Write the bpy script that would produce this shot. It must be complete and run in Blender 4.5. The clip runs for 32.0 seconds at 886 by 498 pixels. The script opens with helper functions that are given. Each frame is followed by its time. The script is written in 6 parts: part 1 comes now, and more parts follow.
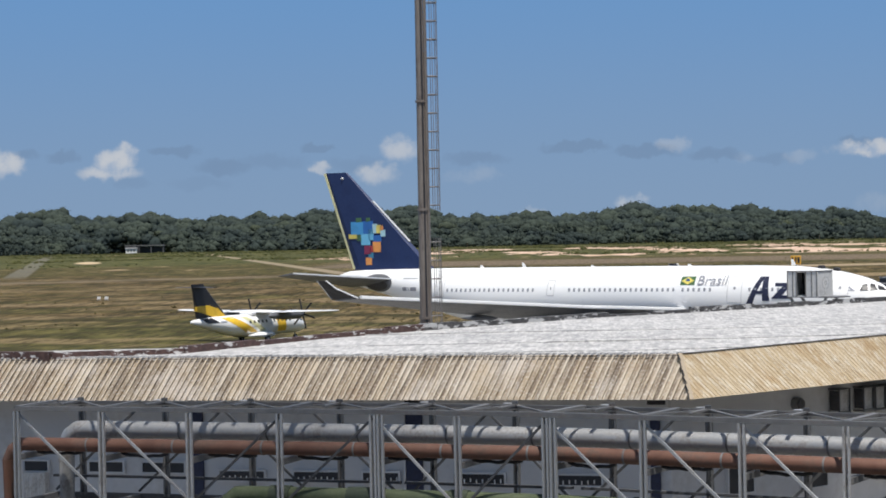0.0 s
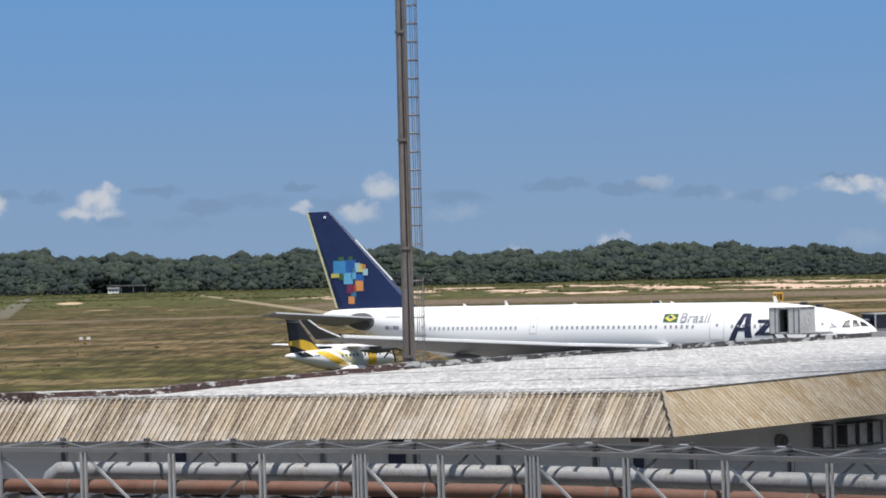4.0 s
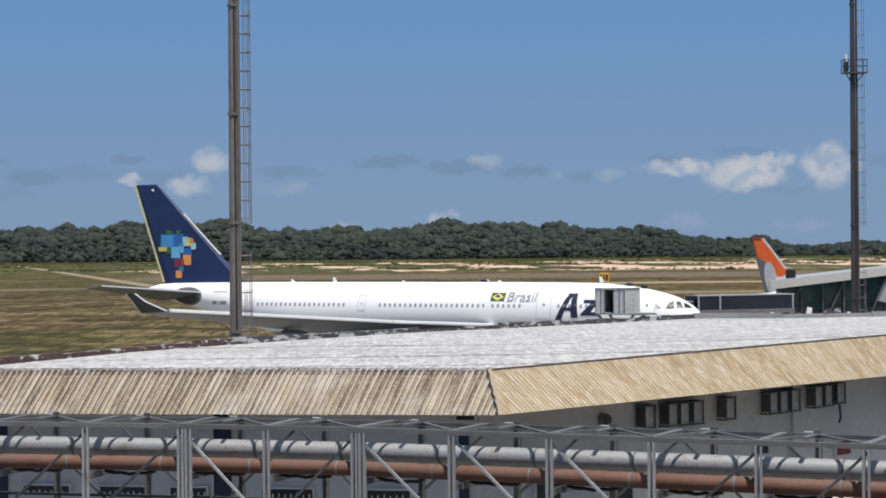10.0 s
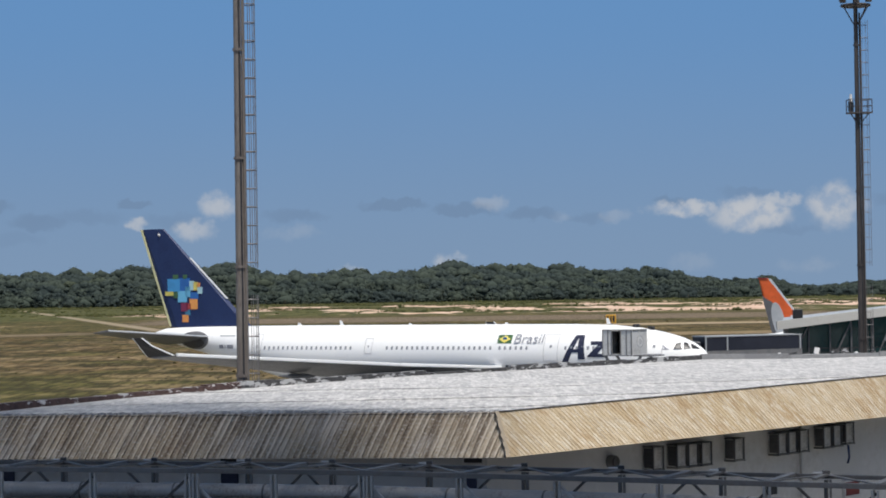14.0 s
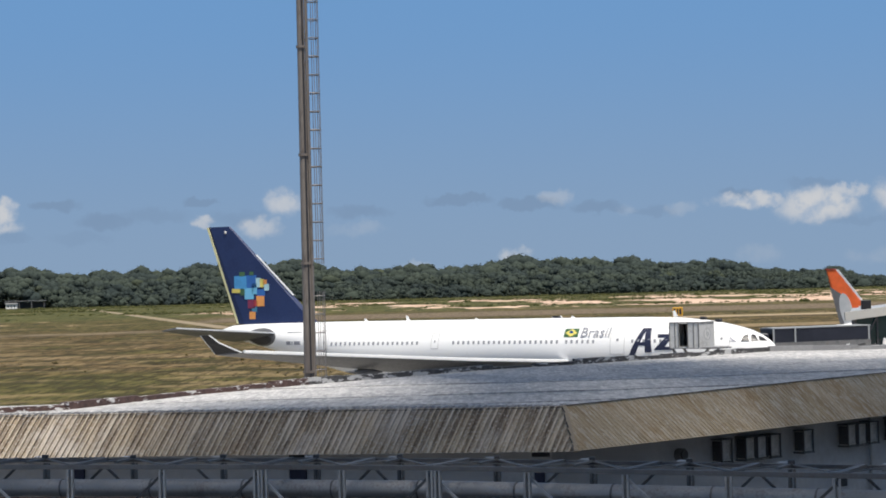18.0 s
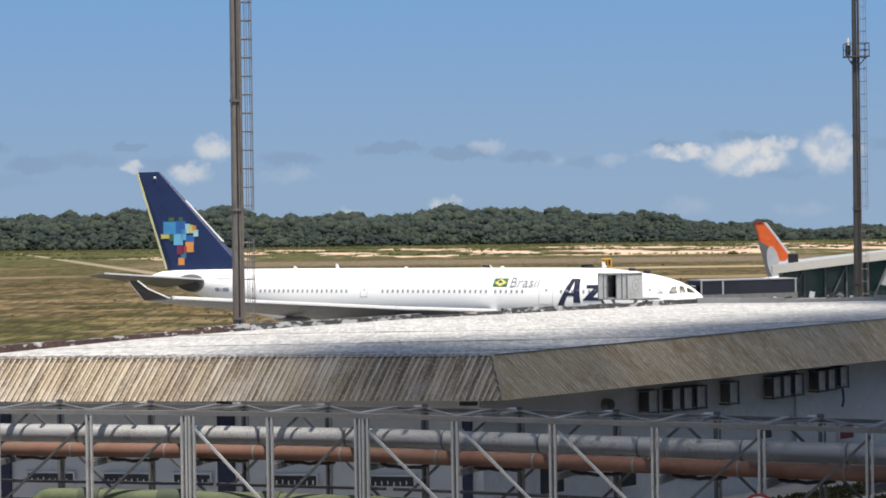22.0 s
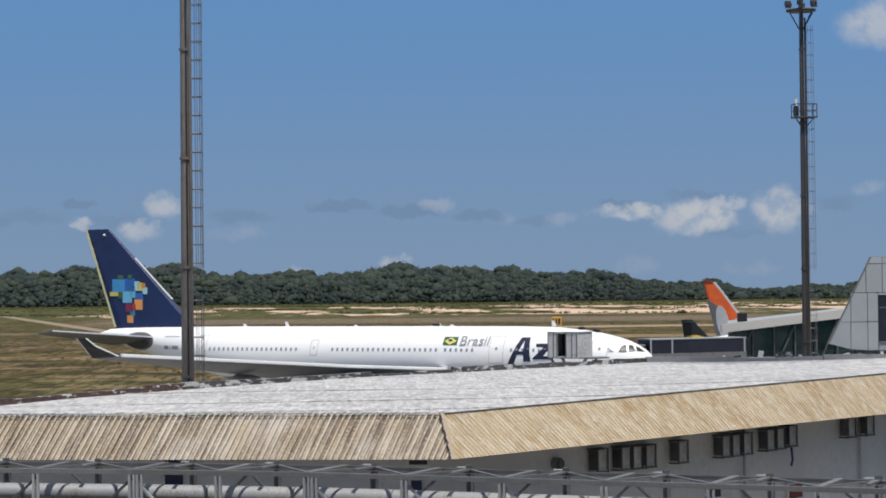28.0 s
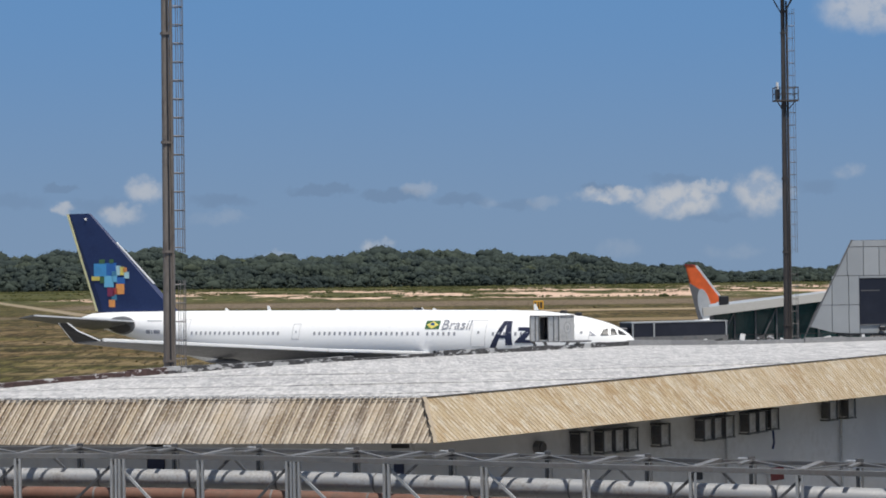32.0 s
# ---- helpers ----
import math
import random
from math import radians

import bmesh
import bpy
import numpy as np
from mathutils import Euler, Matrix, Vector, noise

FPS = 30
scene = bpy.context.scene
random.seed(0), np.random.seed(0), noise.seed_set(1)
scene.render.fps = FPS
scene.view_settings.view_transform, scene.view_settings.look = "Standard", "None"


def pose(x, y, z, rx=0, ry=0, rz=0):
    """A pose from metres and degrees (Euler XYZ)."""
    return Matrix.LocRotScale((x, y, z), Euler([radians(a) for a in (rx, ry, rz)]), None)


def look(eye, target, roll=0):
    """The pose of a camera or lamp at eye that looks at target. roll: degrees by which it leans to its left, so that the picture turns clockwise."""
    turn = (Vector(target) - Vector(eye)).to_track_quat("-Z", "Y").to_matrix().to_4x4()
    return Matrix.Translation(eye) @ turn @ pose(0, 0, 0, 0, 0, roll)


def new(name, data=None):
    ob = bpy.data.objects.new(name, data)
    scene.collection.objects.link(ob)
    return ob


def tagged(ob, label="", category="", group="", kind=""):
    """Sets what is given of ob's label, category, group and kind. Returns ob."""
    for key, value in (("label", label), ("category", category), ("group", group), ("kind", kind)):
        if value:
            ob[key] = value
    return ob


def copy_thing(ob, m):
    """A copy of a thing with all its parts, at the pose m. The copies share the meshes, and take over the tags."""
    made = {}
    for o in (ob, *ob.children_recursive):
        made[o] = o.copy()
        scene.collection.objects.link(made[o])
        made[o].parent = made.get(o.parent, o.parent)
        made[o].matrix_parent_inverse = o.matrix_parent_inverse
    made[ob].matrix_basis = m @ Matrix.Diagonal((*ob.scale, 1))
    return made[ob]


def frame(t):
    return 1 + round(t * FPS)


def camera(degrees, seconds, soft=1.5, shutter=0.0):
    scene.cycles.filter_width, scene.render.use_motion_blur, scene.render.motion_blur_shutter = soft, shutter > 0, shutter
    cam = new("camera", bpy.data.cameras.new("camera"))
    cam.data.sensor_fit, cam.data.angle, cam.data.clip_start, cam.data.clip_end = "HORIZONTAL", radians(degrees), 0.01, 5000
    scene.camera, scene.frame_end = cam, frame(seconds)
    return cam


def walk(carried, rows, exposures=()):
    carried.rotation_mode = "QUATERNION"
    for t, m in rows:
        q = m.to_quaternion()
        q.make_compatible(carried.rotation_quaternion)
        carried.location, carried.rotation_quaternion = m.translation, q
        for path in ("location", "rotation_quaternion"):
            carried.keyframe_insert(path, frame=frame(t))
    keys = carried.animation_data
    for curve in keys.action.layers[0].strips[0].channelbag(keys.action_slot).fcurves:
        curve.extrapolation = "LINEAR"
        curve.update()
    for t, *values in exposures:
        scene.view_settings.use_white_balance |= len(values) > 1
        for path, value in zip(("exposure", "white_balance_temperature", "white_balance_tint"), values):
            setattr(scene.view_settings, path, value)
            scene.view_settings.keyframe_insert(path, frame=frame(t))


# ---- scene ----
cam = camera(24.0, 32.0, soft=1.8)


def aim(yaw, pitch, roll):
    """The camera on its terrace, turned to the right by yaw, up by pitch and about its axis by roll."""
    return pose(0, 0, 11.6, 90 + pitch, 0, -yaw) @ pose(0, 0, 0, 0, 0, roll)


WALK = (
    (0, -4.856, -0.415, -1.187), (0.5, -2.867, 0.050, -0.731), (1, -3.193, 0.254, -0.761), (1.5, -3.255, 0.275, -0.667),
    (2, -3.485, 0.044, -0.832), (2.5, -3.701, -0.088, -1.076), (3, -4.075, 0.280, -1.180), (3.5, -4.333, 0.653, -1.480),
    (5.5, -4.414, 0.513, -1.439), (6, -4.498, 0.677, -1.535), (6.5, -4.703, 0.573, -1.517), (7, -4.637, 0.724, -1.575),
    (7.5, -4.461, 0.969, -1.599), (8, -4.342, 1.196, -1.537), (8.5, -4.353, 1.202, -1.357), (9, -4.043, 0.678, -1.139),
    (9.5, -3.828, 0.598, -0.841), (10, 0.332, -0.088, -0.525), (10.5, 0.994, 0.007, -0.367), (11, 0.865, -0.062, -0.429),
    (11.5, 0.816, 0.276, -0.439), (12, 0.104, 1.211, -0.507), (12.5, 0.110, 1.256, -0.687), (13, 0.000, 1.118, -0.785),
    (13.5, 0.177, 1.054, -0.906), (15.5, -0.306, 1.421, -1.044), (16, -1.306, 1.586, -1.126), (16.5, -1.308, 1.700, -1.078),
    (17, -1.358, 1.195, -1.319), (17.5, -1.613, 0.935, -1.387), (18, -1.631, 0.975, -1.515), (18.5, -1.786, 1.094, -1.597),
    (19, -1.504, 1.175, -1.444), (19.5, -1.011, 0.748, -1.014), (20, -1.163, 0.502, -0.923), (20.5, -1.152, 0.259, -0.977),
    (21, 0.748, -0.926, -0.524), (21.5, 0.372, -0.657, -0.642), (22, 0.259, -0.475, -0.796), (22.5, 0.120, -0.354, -0.797),
    (23, -0.090, 0.016, -0.729), (23.5, -0.450, -0.172, -0.925), (24, -0.763, -0.410, -0.973), (24.5, -0.982, -0.584, -0.881),
    (25, -0.309, 0.501, -0.754), (25.5, -0.100, 0.826, -0.859), (27.5, 0.870, 0.878, -0.775), (28, 1.651, 1.112, -0.632),
    (28.5, 1.622, 0.946, -0.634), (29, 1.440, 0.598, -0.663), (29.5, 1.552, -1.066, -0.771), (30, 2.182, -0.099, -0.454),
    (30.5, 2.008, 0.035, -0.568), (31, 2.429, 0.580, -0.615), (31.5, 2.123, 0.874, -0.602), (32, 2.142, 0.662, -0.734),
)
EXPOSURES = ((0, 0.15, 6500, 10), (1, 0.13, 6500, 10), (2, 0.24, 6500, 10), (3.5, 0.25, 6500, 10), (7, 0.14, 6500, 10), (10, 0.1, 6500, 10), (13, 0.04, 6500, 10), (16, 0.12, 6600, 10), (17, 0.22, 6750, 10), (18, 0.25, 6750, 10), (19, 0.2, 6700, 10), (21, 0.46, 6850, 10), (22.5, 0.46, 6950, 10), (24, 0.16, 6600, 10), (25, 0.12, 6500, 10), (28, 0, 6500, 10), (29.5, 0.04, 6500, 10), (30, 0.12, 6500, 10), (31, 0.07, 6500, 10), (32, 0.01, 6500, 10))
walk(cam, [(t, aim(a, b, c)) for t, a, b, c in WALK], EXPOSURES)

# ---- light ----
SUN_EL, SUN_AZ = 70.0, 158.0     # degrees; azimuth clockwise from the view axis (+y)
sun = new("sun", bpy.data.lights.new("sun", "SUN"))
sun.data.energy, sun.data.angle, sun.data.color = 4.9, radians(0.55), (1.0, 0.965, 0.91)
sun_dir = Vector((math.sin(radians(SUN_AZ)) * math.cos(radians(SUN_EL)), math.cos(radians(SUN_AZ)) * math.cos(radians(SUN_EL)), math.sin(radians(SUN_EL))))
sun.matrix_world = look(sun_dir * 100, (0, 0, 0))


class Tree:
    """A node tree with short calls for its nodes."""

    def __init__(self, tree):
        self.tree = tree
        tree.nodes.clear()

    def node(self, kind, inputs=None, **attributes):
        n = self.tree.nodes.new(kind)
        for k, v in attributes.items():
            setattr(n, k, v)
        for k, v in (inputs or {}).items():
            if isinstance(v, bpy.types.NodeSocket):
                self.tree.links.new(v, n.inputs[k])
            else:
                n.inputs[k].default_value = v
        return n

    def math(self, op, a, b=0.0, c=0.0, clamp=False):
        return self.node("ShaderNodeMath", {0: a, 1: b, 2: c}, operation=op, use_clamp=clamp).outputs[0]

    def mix(self, fac, a, b, blend="MIX"):
        return self.node("ShaderNodeMix", {0: fac, 6: a, 7: b}, data_type="RGBA", blend_type=blend).outputs[2]

    def noise(self, vec, scale, detail=4.0, rough=0.55, distort=0.0):
        return self.node("ShaderNodeTexNoise", {"Vector": vec, "Scale": scale, "Detail": detail, "Roughness": rough, "Distortion": distort}).outputs["Fac"]

    def ramp(self, fac, lo, hi, a=0.0, b=1.0):
        return self.node("ShaderNodeMapRange", {0: fac, 1: lo, 2: hi, 3: a, 4: b}, interpolation_type="SMOOTHSTEP").outputs[0]

    def scaled(self, vec, x, y, z, rz=0.0):
        return self.node("ShaderNodeMapping", {"Vector": vec, "Rotation": (0, 0, rz), "Scale": (x, y, z)}).outputs[0]


def rgb(r, g, b):
    return (r, g, b, 1.0)


# ---- sky: clear tropical blue with small fair-weather cumulus near the horizon ----
# azimuth and height of each cloud in degrees, its half width and half height, and how dense it is
CLOUDS = (
    (-13.9, 1.85, 0.8, 0.2, 0.95), (-13.7, 2.15, 0.5, 0.3, 1.05), (-13.5, 2.48, 0.28, 0.2, 0.9), (-16.75, 2.15, 0.45, 0.35, 1.0),
    (-6.0, 2.35, 0.5, 0.33, 0.85), (-6.7, 1.7, 0.55, 0.27, 0.8), (-8.3, 1.85, 0.3, 0.15, 0.8), (-3.95, 1.6, 0.75, 0.18, 0.35),
    (1.5, 2.32, 0.36, 0.16, 0.5), (3.4, 1.95, 0.36, 0.14, 0.4), (5.0, 1.9, 0.45, 0.17, 0.4), (0.32, 0.75, 0.42, 0.2, 0.75),
    (-2.3, 0.5, 0.5, 0.12, 0.45), (6.75, 2.08, 0.85, 0.2, 1.0), (8.55, 1.9, 1.0, 0.42, 1.1), (9.3, 2.25, 0.6, 0.16, 0.9), (10.85, 2.05, 0.65, 0.55, 0.95),
    (13.8, 7.0, 1.2, 0.6, 0.9), (13.2, 2.6, 0.5, 0.2, 0.5), (7.0, 0.6, 0.55, 0.25, 0.32), (10.1, 0.45, 0.7, 0.2, 0.3))
# flat grey wisps
WISPS = ((-15.13, 2.29, 0.4, 0.14, 0.7), (-12.1, 2.41, 0.55, 0.14, 0.75), (-10.81, 1.95, 0.7, 0.22, 0.7), (-8.25, 2.4, 0.45, 0.12, 0.9), (-11.5, 1.5, 0.8, 0.2, 0.35), (-13.3, 1.55, 0.5, 0.15, 0.4),
         (-1.19, 2.32, 0.75, 0.14, 0.95), (0.74, 2.18, 0.8, 0.17, 0.85), (2.58, 2.02, 0.7, 0.16, 0.7), (4.2, 1.85, 0.6, 0.14, 0.5), (-3.91, 2.05, 0.8, 0.16, 0.6), (6.4, 2.3, 0.5, 0.12, 0.7),
         (-9.6, 2.1, 0.9, 0.22, 0.45), (-16.2, 2.35, 0.5, 0.14, 0.6), (8.6, 2.5, 0.7, 0.14, 0.5), (-7.3, 1.95, 0.8, 0.22, 0.45), (9.6, 1.45, 1.0, 0.12, 0.4), (12.3, 2.2, 0.6, 0.2, 0.5))


def build_sky():
    world = bpy.data.worlds.new("sky")
    scene.world, world.use_nodes = world, True
    t = Tree(world.node_tree)
    d = t.node("ShaderNodeTexCoord").outputs["Generated"]
    sky = t.node("ShaderNodeTexSky", {"Vector": d}, sky_type="NISHITA", sun_disc=False, sun_elevation=radians(SUN_EL), sun_rotation=radians(SUN_AZ),
                 air_density=1.0, dust_density=0.2, ozone_density=3.0, altitude=1500.0).outputs[0]
    xyz = t.node("ShaderNodeSeparateXYZ", {0: d})
    az = t.math("MULTIPLY", t.math("ARCTAN2", xyz.outputs[0], xyz.outputs[1]), 57.2958)
    el = t.math("MULTIPLY", t.math("ARCSINE", xyz.outputs[2]), 57.2958)
    flat = t.node("ShaderNodeCombineXYZ", {0: az, 1: el}).outputs[0]
    n1 = t.math("SUBTRACT", t.noise(flat, 1.3, 5.0, 0.55), 0.5)
    n2 = t.math("SUBTRACT", t.noise(t.node("ShaderNodeVectorMath", {0: flat, 1: (31.0, 17.0, 0.0)}, operation="ADD").outputs[0], 1.7, 5.0, 0.58), 0.5)
    waz = t.math("MULTIPLY_ADD", n1, 1.1, az)
    wel = t.math("MULTIPLY_ADD", n2, 0.62, el)

    def field(rows, x, y):
        total = None
        for a, e, w, h, k in rows:
            u = t.math("MULTIPLY_ADD", x, 1 / w, -a / w)
            v = t.math("MULTIPLY_ADD", y, 1 / h, -e / h)
            q = t.math("MULTIPLY_ADD", u, u, t.math("MULTIPLY", v, v))
            g = t.math("MULTIPLY", t.ramp(q, 2.3, 0.0), k)
            total = g if total is None else t.math("MAXIMUM", total, g)
        return total
    puff = t.math("MULTIPLY", t.ramp(field(CLOUDS, waz, wel), 0.02, 1.3), 0.85)
    lit = t.ramp(t.math("ADD", t.noise(flat, 2.0, 4.0), t.math("MULTIPLY", n2, -0.7)), 0.28, 0.6)
    wisp = t.math("MULTIPLY", t.ramp(field(WISPS, waz, wel), 0.05, 0.75), 0.6)
    clear = t.node("ShaderNodeVectorMath", {0: sky, 1: (0.07, 0.07, 0.07)}, operation="MULTIPLY").outputs[0]
    # deep blue low sky of a clear tropical noon, paler at the horizon
    low = t.mix(t.ramp(el, -0.5, 8.5), rgb(0.200, 0.296, 0.437), rgb(0.124, 0.268, 0.507))
    base = t.mix(t.ramp(el, 45.0, 14.0), clear, low)
    base = t.mix(wisp, base, rgb(0.152, 0.232, 0.36))
    white = t.mix(lit, rgb(0.33, 0.40, 0.51), rgb(0.55, 0.555, 0.565))
    out = t.mix(puff, base, white)
    # unseen broken cloud added over the rest of the sky, warm to fill shade
    deck = t.noise(t.scaled(d, 1, 1, 2.2), 3.2, 7.0, 0.6)
    above = t.math("MULTIPLY", t.ramp(deck, 0.50, 0.62), t.ramp(el, 13.0, 24.0))
    out = t.mix(above, out, t.mix(t.ramp(deck, 0.55, 0.78), rgb(0.74, 0.70, 0.64), rgb(0.50, 0.48, 0.45)))
    bg = t.node("ShaderNodeBackground", {0: out, 1: 1.0}).outputs[0]
    t.node("ShaderNodeOutputWorld", {0: bg})


build_sky()


# ---- materials ----
def material(name, build):
    m = bpy.data.materials.new(name)
    m.use_nodes = True
    t = Tree(m.node_tree)
    shader = build(t)
    t.node("ShaderNodeOutputMaterial", {0: shader})
    return m


def surface(t, colour, rough=0.6, metal=0.0, bump=None, strength=0.3, distance=0.02, spec=0.5):
    ins = {"Base Color": colour, "Roughness": rough, "Metallic": metal, "Specular IOR Level": spec}
    if bump is not None:
        ins["Normal"] = t.node("ShaderNodeBump", {"Strength": strength, "Distance": distance, "Height": bump}).outputs[0]
    return t.node("ShaderNodeBsdfPrincipled", ins).outputs[0]


def worn(name, a, b, scale, rough=0.6, metal=0.0, dirt=None, amount=0.5, bump=0.25, stretch=(1, 1, 1), coat=0.0):
    """A paint or metal of two near tones in patches, with fine grain and dirt."""
    def build(t):
        obj = t.node("ShaderNodeTexCoord").outputs["Object"]
        rnd = t.node("ShaderNodeObjectInfo").outputs["Random"]
        vec = t.scaled(obj, *stretch)
        big = t.noise(vec, scale, 5.0, 0.6)
        fine = t.noise(vec, scale * 9.0, 3.0, 0.6)
        mixed = t.ramp(t.math("ADD", big, t.math("MULTIPLY", t.math("SUBTRACT", rnd, 0.5), 0.25)), 0.35, 0.68)
        col = t.mix(mixed, rgb(*a), rgb(*b))
        if dirt:
            col = t.mix(t.math("MULTIPLY", t.ramp(t.math("MULTIPLY_ADD", fine, 0.35, t.math("MULTIPLY", big, 0.75)), 0.52, 0.72), amount), col, rgb(*dirt))
        r = t.ramp(fine, 0.2, 0.8, rough - 0.08, rough + 0.1)
        return surface(t, col, r, metal, fine, bump, 0.004)
    return material(name, build)


def ground_mat():
    def build(t):
        pos = t.node("ShaderNodeNewGeometry").outputs["Position"]
        xyz = t.node("ShaderNodeSeparateXYZ", {0: pos})
        x, y = xyz.outputs[0], xyz.outputs[1]
        big = t.noise(pos, 0.011, 4.0, 0.6)
        mid = t.noise(t.scaled(pos, 0.8, 1.0, 1), 0.042, 4.0, 0.6)
        patchy = t.noise(t.scaled(pos, 0.7, 1.0, 1, 0.2), 0.075, 3.0, 0.6)
        tuft = t.math("MULTIPLY_ADD", t.noise(t.scaled(pos, 1, 0.13, 1), 0.55, 4.0, 0.65), 0.6, t.math("MULTIPLY", t.noise(t.scaled(pos, 1, 0.3, 1), 0.13, 3.0, 0.6), 0.4))
        fine = t.noise(pos, 0.5, 4.0, 0.6)

        def strip(v, middle, half, soft):
            """A band of one width along a line."""
            return t.ramp(t.math("ABSOLUTE", t.math("SUBTRACT", v, middle)), half + soft, half)
        olive = t.mix(t.ramp(tuft, 0.40, 0.60), rgb(0.040, 0.040, 0.012), rgb(0.112, 0.098, 0.034))
        brown = t.mix(t.ramp(tuft, 0.40, 0.60), rgb(0.040, 0.029, 0.012), rgb(0.138, 0.094, 0.044))
        wob = t.math("MULTIPLY_ADD", t.math("SUBTRACT", big, 0.5), 260.0, y)
        # green near the apron, dry grass towards the runway, green scrub beyond it
        dryness = t.math("MULTIPLY", t.ramp(wob, 285, 380), t.ramp(wob, 800, 690, 0.15, 1.0))
        dryness = t.math("MULTIPLY", dryness, t.ramp(mid, 0.36, 0.54, 0.1, 1.0))
        col = t.mix(dryness, olive, brown)
        # darker clumps of long grass and paler worn stretches
        col = t.mix(t.math("MULTIPLY", t.ramp(patchy, 0.51, 0.41), 0.78), col, rgb(0.036, 0.033, 0.013))
        col = t.mix(t.math("MULTIPLY", t.ramp(mid, 0.545, 0.61), 0.75), col, rgb(0.185, 0.138, 0.072))
        drift = t.math("MULTIPLY_ADD", t.math("SUBTRACT", mid, 0.5), 46.0, y)
        along = t.noise(t.scaled(pos, 1, 0.04, 1), 0.05, 4.0, 0.6)
        for middle, half, lo, strength in ((423.0, 7.0, 0.40, 0.85), (349.0, 4.5, 0.46, 0.75), (311.0, 3.0, 0.47, 0.6), (505.0, 9.0, 0.50, 0.55), (560.0, 10.0, 0.45, 0.45), (386.0, 5.0, 0.52, 0.6)):
            worn_strip = t.math("MULTIPLY", strip(drift, middle, half, half * 0.8), t.ramp(along, lo, lo + 0.07))
            col = t.mix(t.math("MULTIPLY", worn_strip, t.math("MULTIPLY", t.ramp(tuft, 0.38, 0.6, 0.3, 0.9), strength)), col, rgb(0.215, 0.158, 0.088))
        mottle = t.noise(t.scaled(pos, 1, 0.11, 1), 1.0, 3.0, 0.6)
        col = t.mix(t.math("MULTIPLY", t.ramp(mottle, 0.51, 0.37), 0.82), col, rgb(0.030, 0.023, 0.010))
        col = t.mix(t.math("MULTIPLY", t.ramp(mottle, 0.58, 0.70), 0.4), col, rgb(0.19, 0.14, 0.075))
        scrub = t.mix(t.ramp(patchy, 0.38, 0.62), rgb(0.046, 0.052, 0.016), rgb(0.112, 0.104, 0.040))
        shade = t.noise(t.scaled(pos, 1, 0.1, 1), 0.35, 4.0, 0.65)
        scrub = t.mix(t.math("MULTIPLY", t.ramp(shade, 0.52, 0.40), 0.75), scrub, rgb(0.028, 0.033, 0.012))
        col = t.mix(t.ramp(wob, 980, 1080), col, scrub)
        # bare sandy ground
        bare = t.noise(t.scaled(pos, 1, 0.2, 1), 0.021, 5.0, 0.58)
        band = t.math("MULTIPLY", t.ramp(y, 1030, 1090), t.ramp(y, 1800, 1560))
        band = t.math("MULTIPLY", band, t.ramp(x, -200, -150))
        sand = t.math("MULTIPLY", t.ramp(t.math("ADD", bare, t.ramp(x, 40, 140, 0.0, 0.03)), 0.518, 0.536), band)
        sand_col = t.mix(t.ramp(mid, 0.3, 0.7), rgb(0.42, 0.27, 0.19), rgb(0.60, 0.46, 0.36))
        col = t.mix(sand, col, sand_col)
        stray = t.math("MULTIPLY", t.ramp(t.noise(t.scaled(pos, 1, 0.25, 1), 0.03, 4.0), 0.64, 0.69), t.ramp(y, 700, 820))
        col = t.mix(t.math("MULTIPLY", stray, 0.7), col, rgb(0.36, 0.26, 0.16))
        # a pale heap of sand on the far slope
        hx = t.math("MULTIPLY_ADD", t.math("MULTIPLY_ADD", y, 0.26, x), 1 / 9.0, -0.9 / 9.0)
        hy = t.math("MULTIPLY_ADD", y, 1 / 75.0, -1215.0 / 75.0)
        heap = t.math("MULTIPLY_ADD", hx, hx, t.math("MULTIPLY_ADD", hy, hy, t.math("MULTIPLY", t.math("SUBTRACT", fine, 0.5), 1.2)))
        col = t.mix(t.ramp(heap, 1.0, 0.5), col, rgb(0.46, 0.35, 0.23))
        # runway with its grassed shoulders
        asphalt = t.mix(t.ramp(mottle, 0.35, 0.65), rgb(0.105, 0.080, 0.052), rgb(0.165, 0.128, 0.090))
        run = t.math("MULTIPLY", t.ramp(t.math("MULTIPLY_ADD", x, 0.12, y), 800, 850), t.ramp(t.math("MULTIPLY_ADD", x, 0.12, y), 985, 945))
        run = t.math("MULTIPLY", run, t.ramp(x, -140, -120))
        col = t.mix(run, col, asphalt)
        taxi = t.math("MULTIPLY", strip(y, 702.0, 14.0, 5.0), t.ramp(x, 20, 60))
        col = t.mix(t.math("MULTIPLY", taxi, 0.85), col, rgb(0.32, 0.25, 0.165))
        verge = t.math("MULTIPLY", strip(y, 560.0, 12.0, 10.0), t.ramp(x, 35, 60))
        col = t.mix(t.math("MULTIPLY", verge, 0.6), col, rgb(0.26, 0.195, 0.115))
        # the perimeter road across the left of the field
        west = t.math("MULTIPLY", strip(t.math("MULTIPLY_ADD", x, -0.28, y), 711.0, 15.0, 9.0), t.ramp(x, -98, -116))
        col = t.mix(t.math("MULTIPLY", west, t.ramp(patchy, 0.35, 0.6, 0.15, 0.75)), col, rgb(0.17, 0.135, 0.093))
        # earth tracks
        u = t.math("MULTIPLY_ADD", t.math("SUBTRACT", y, 712.0), 0.247, t.math("ADD", x, 94.4))
        track = t.math("MULTIPLY", t.ramp(t.math("ABSOLUTE", u), 4.5, 2.5), t.math("MULTIPLY", t.ramp(y, 690, 720), t.ramp(y, 1720, 1680)))
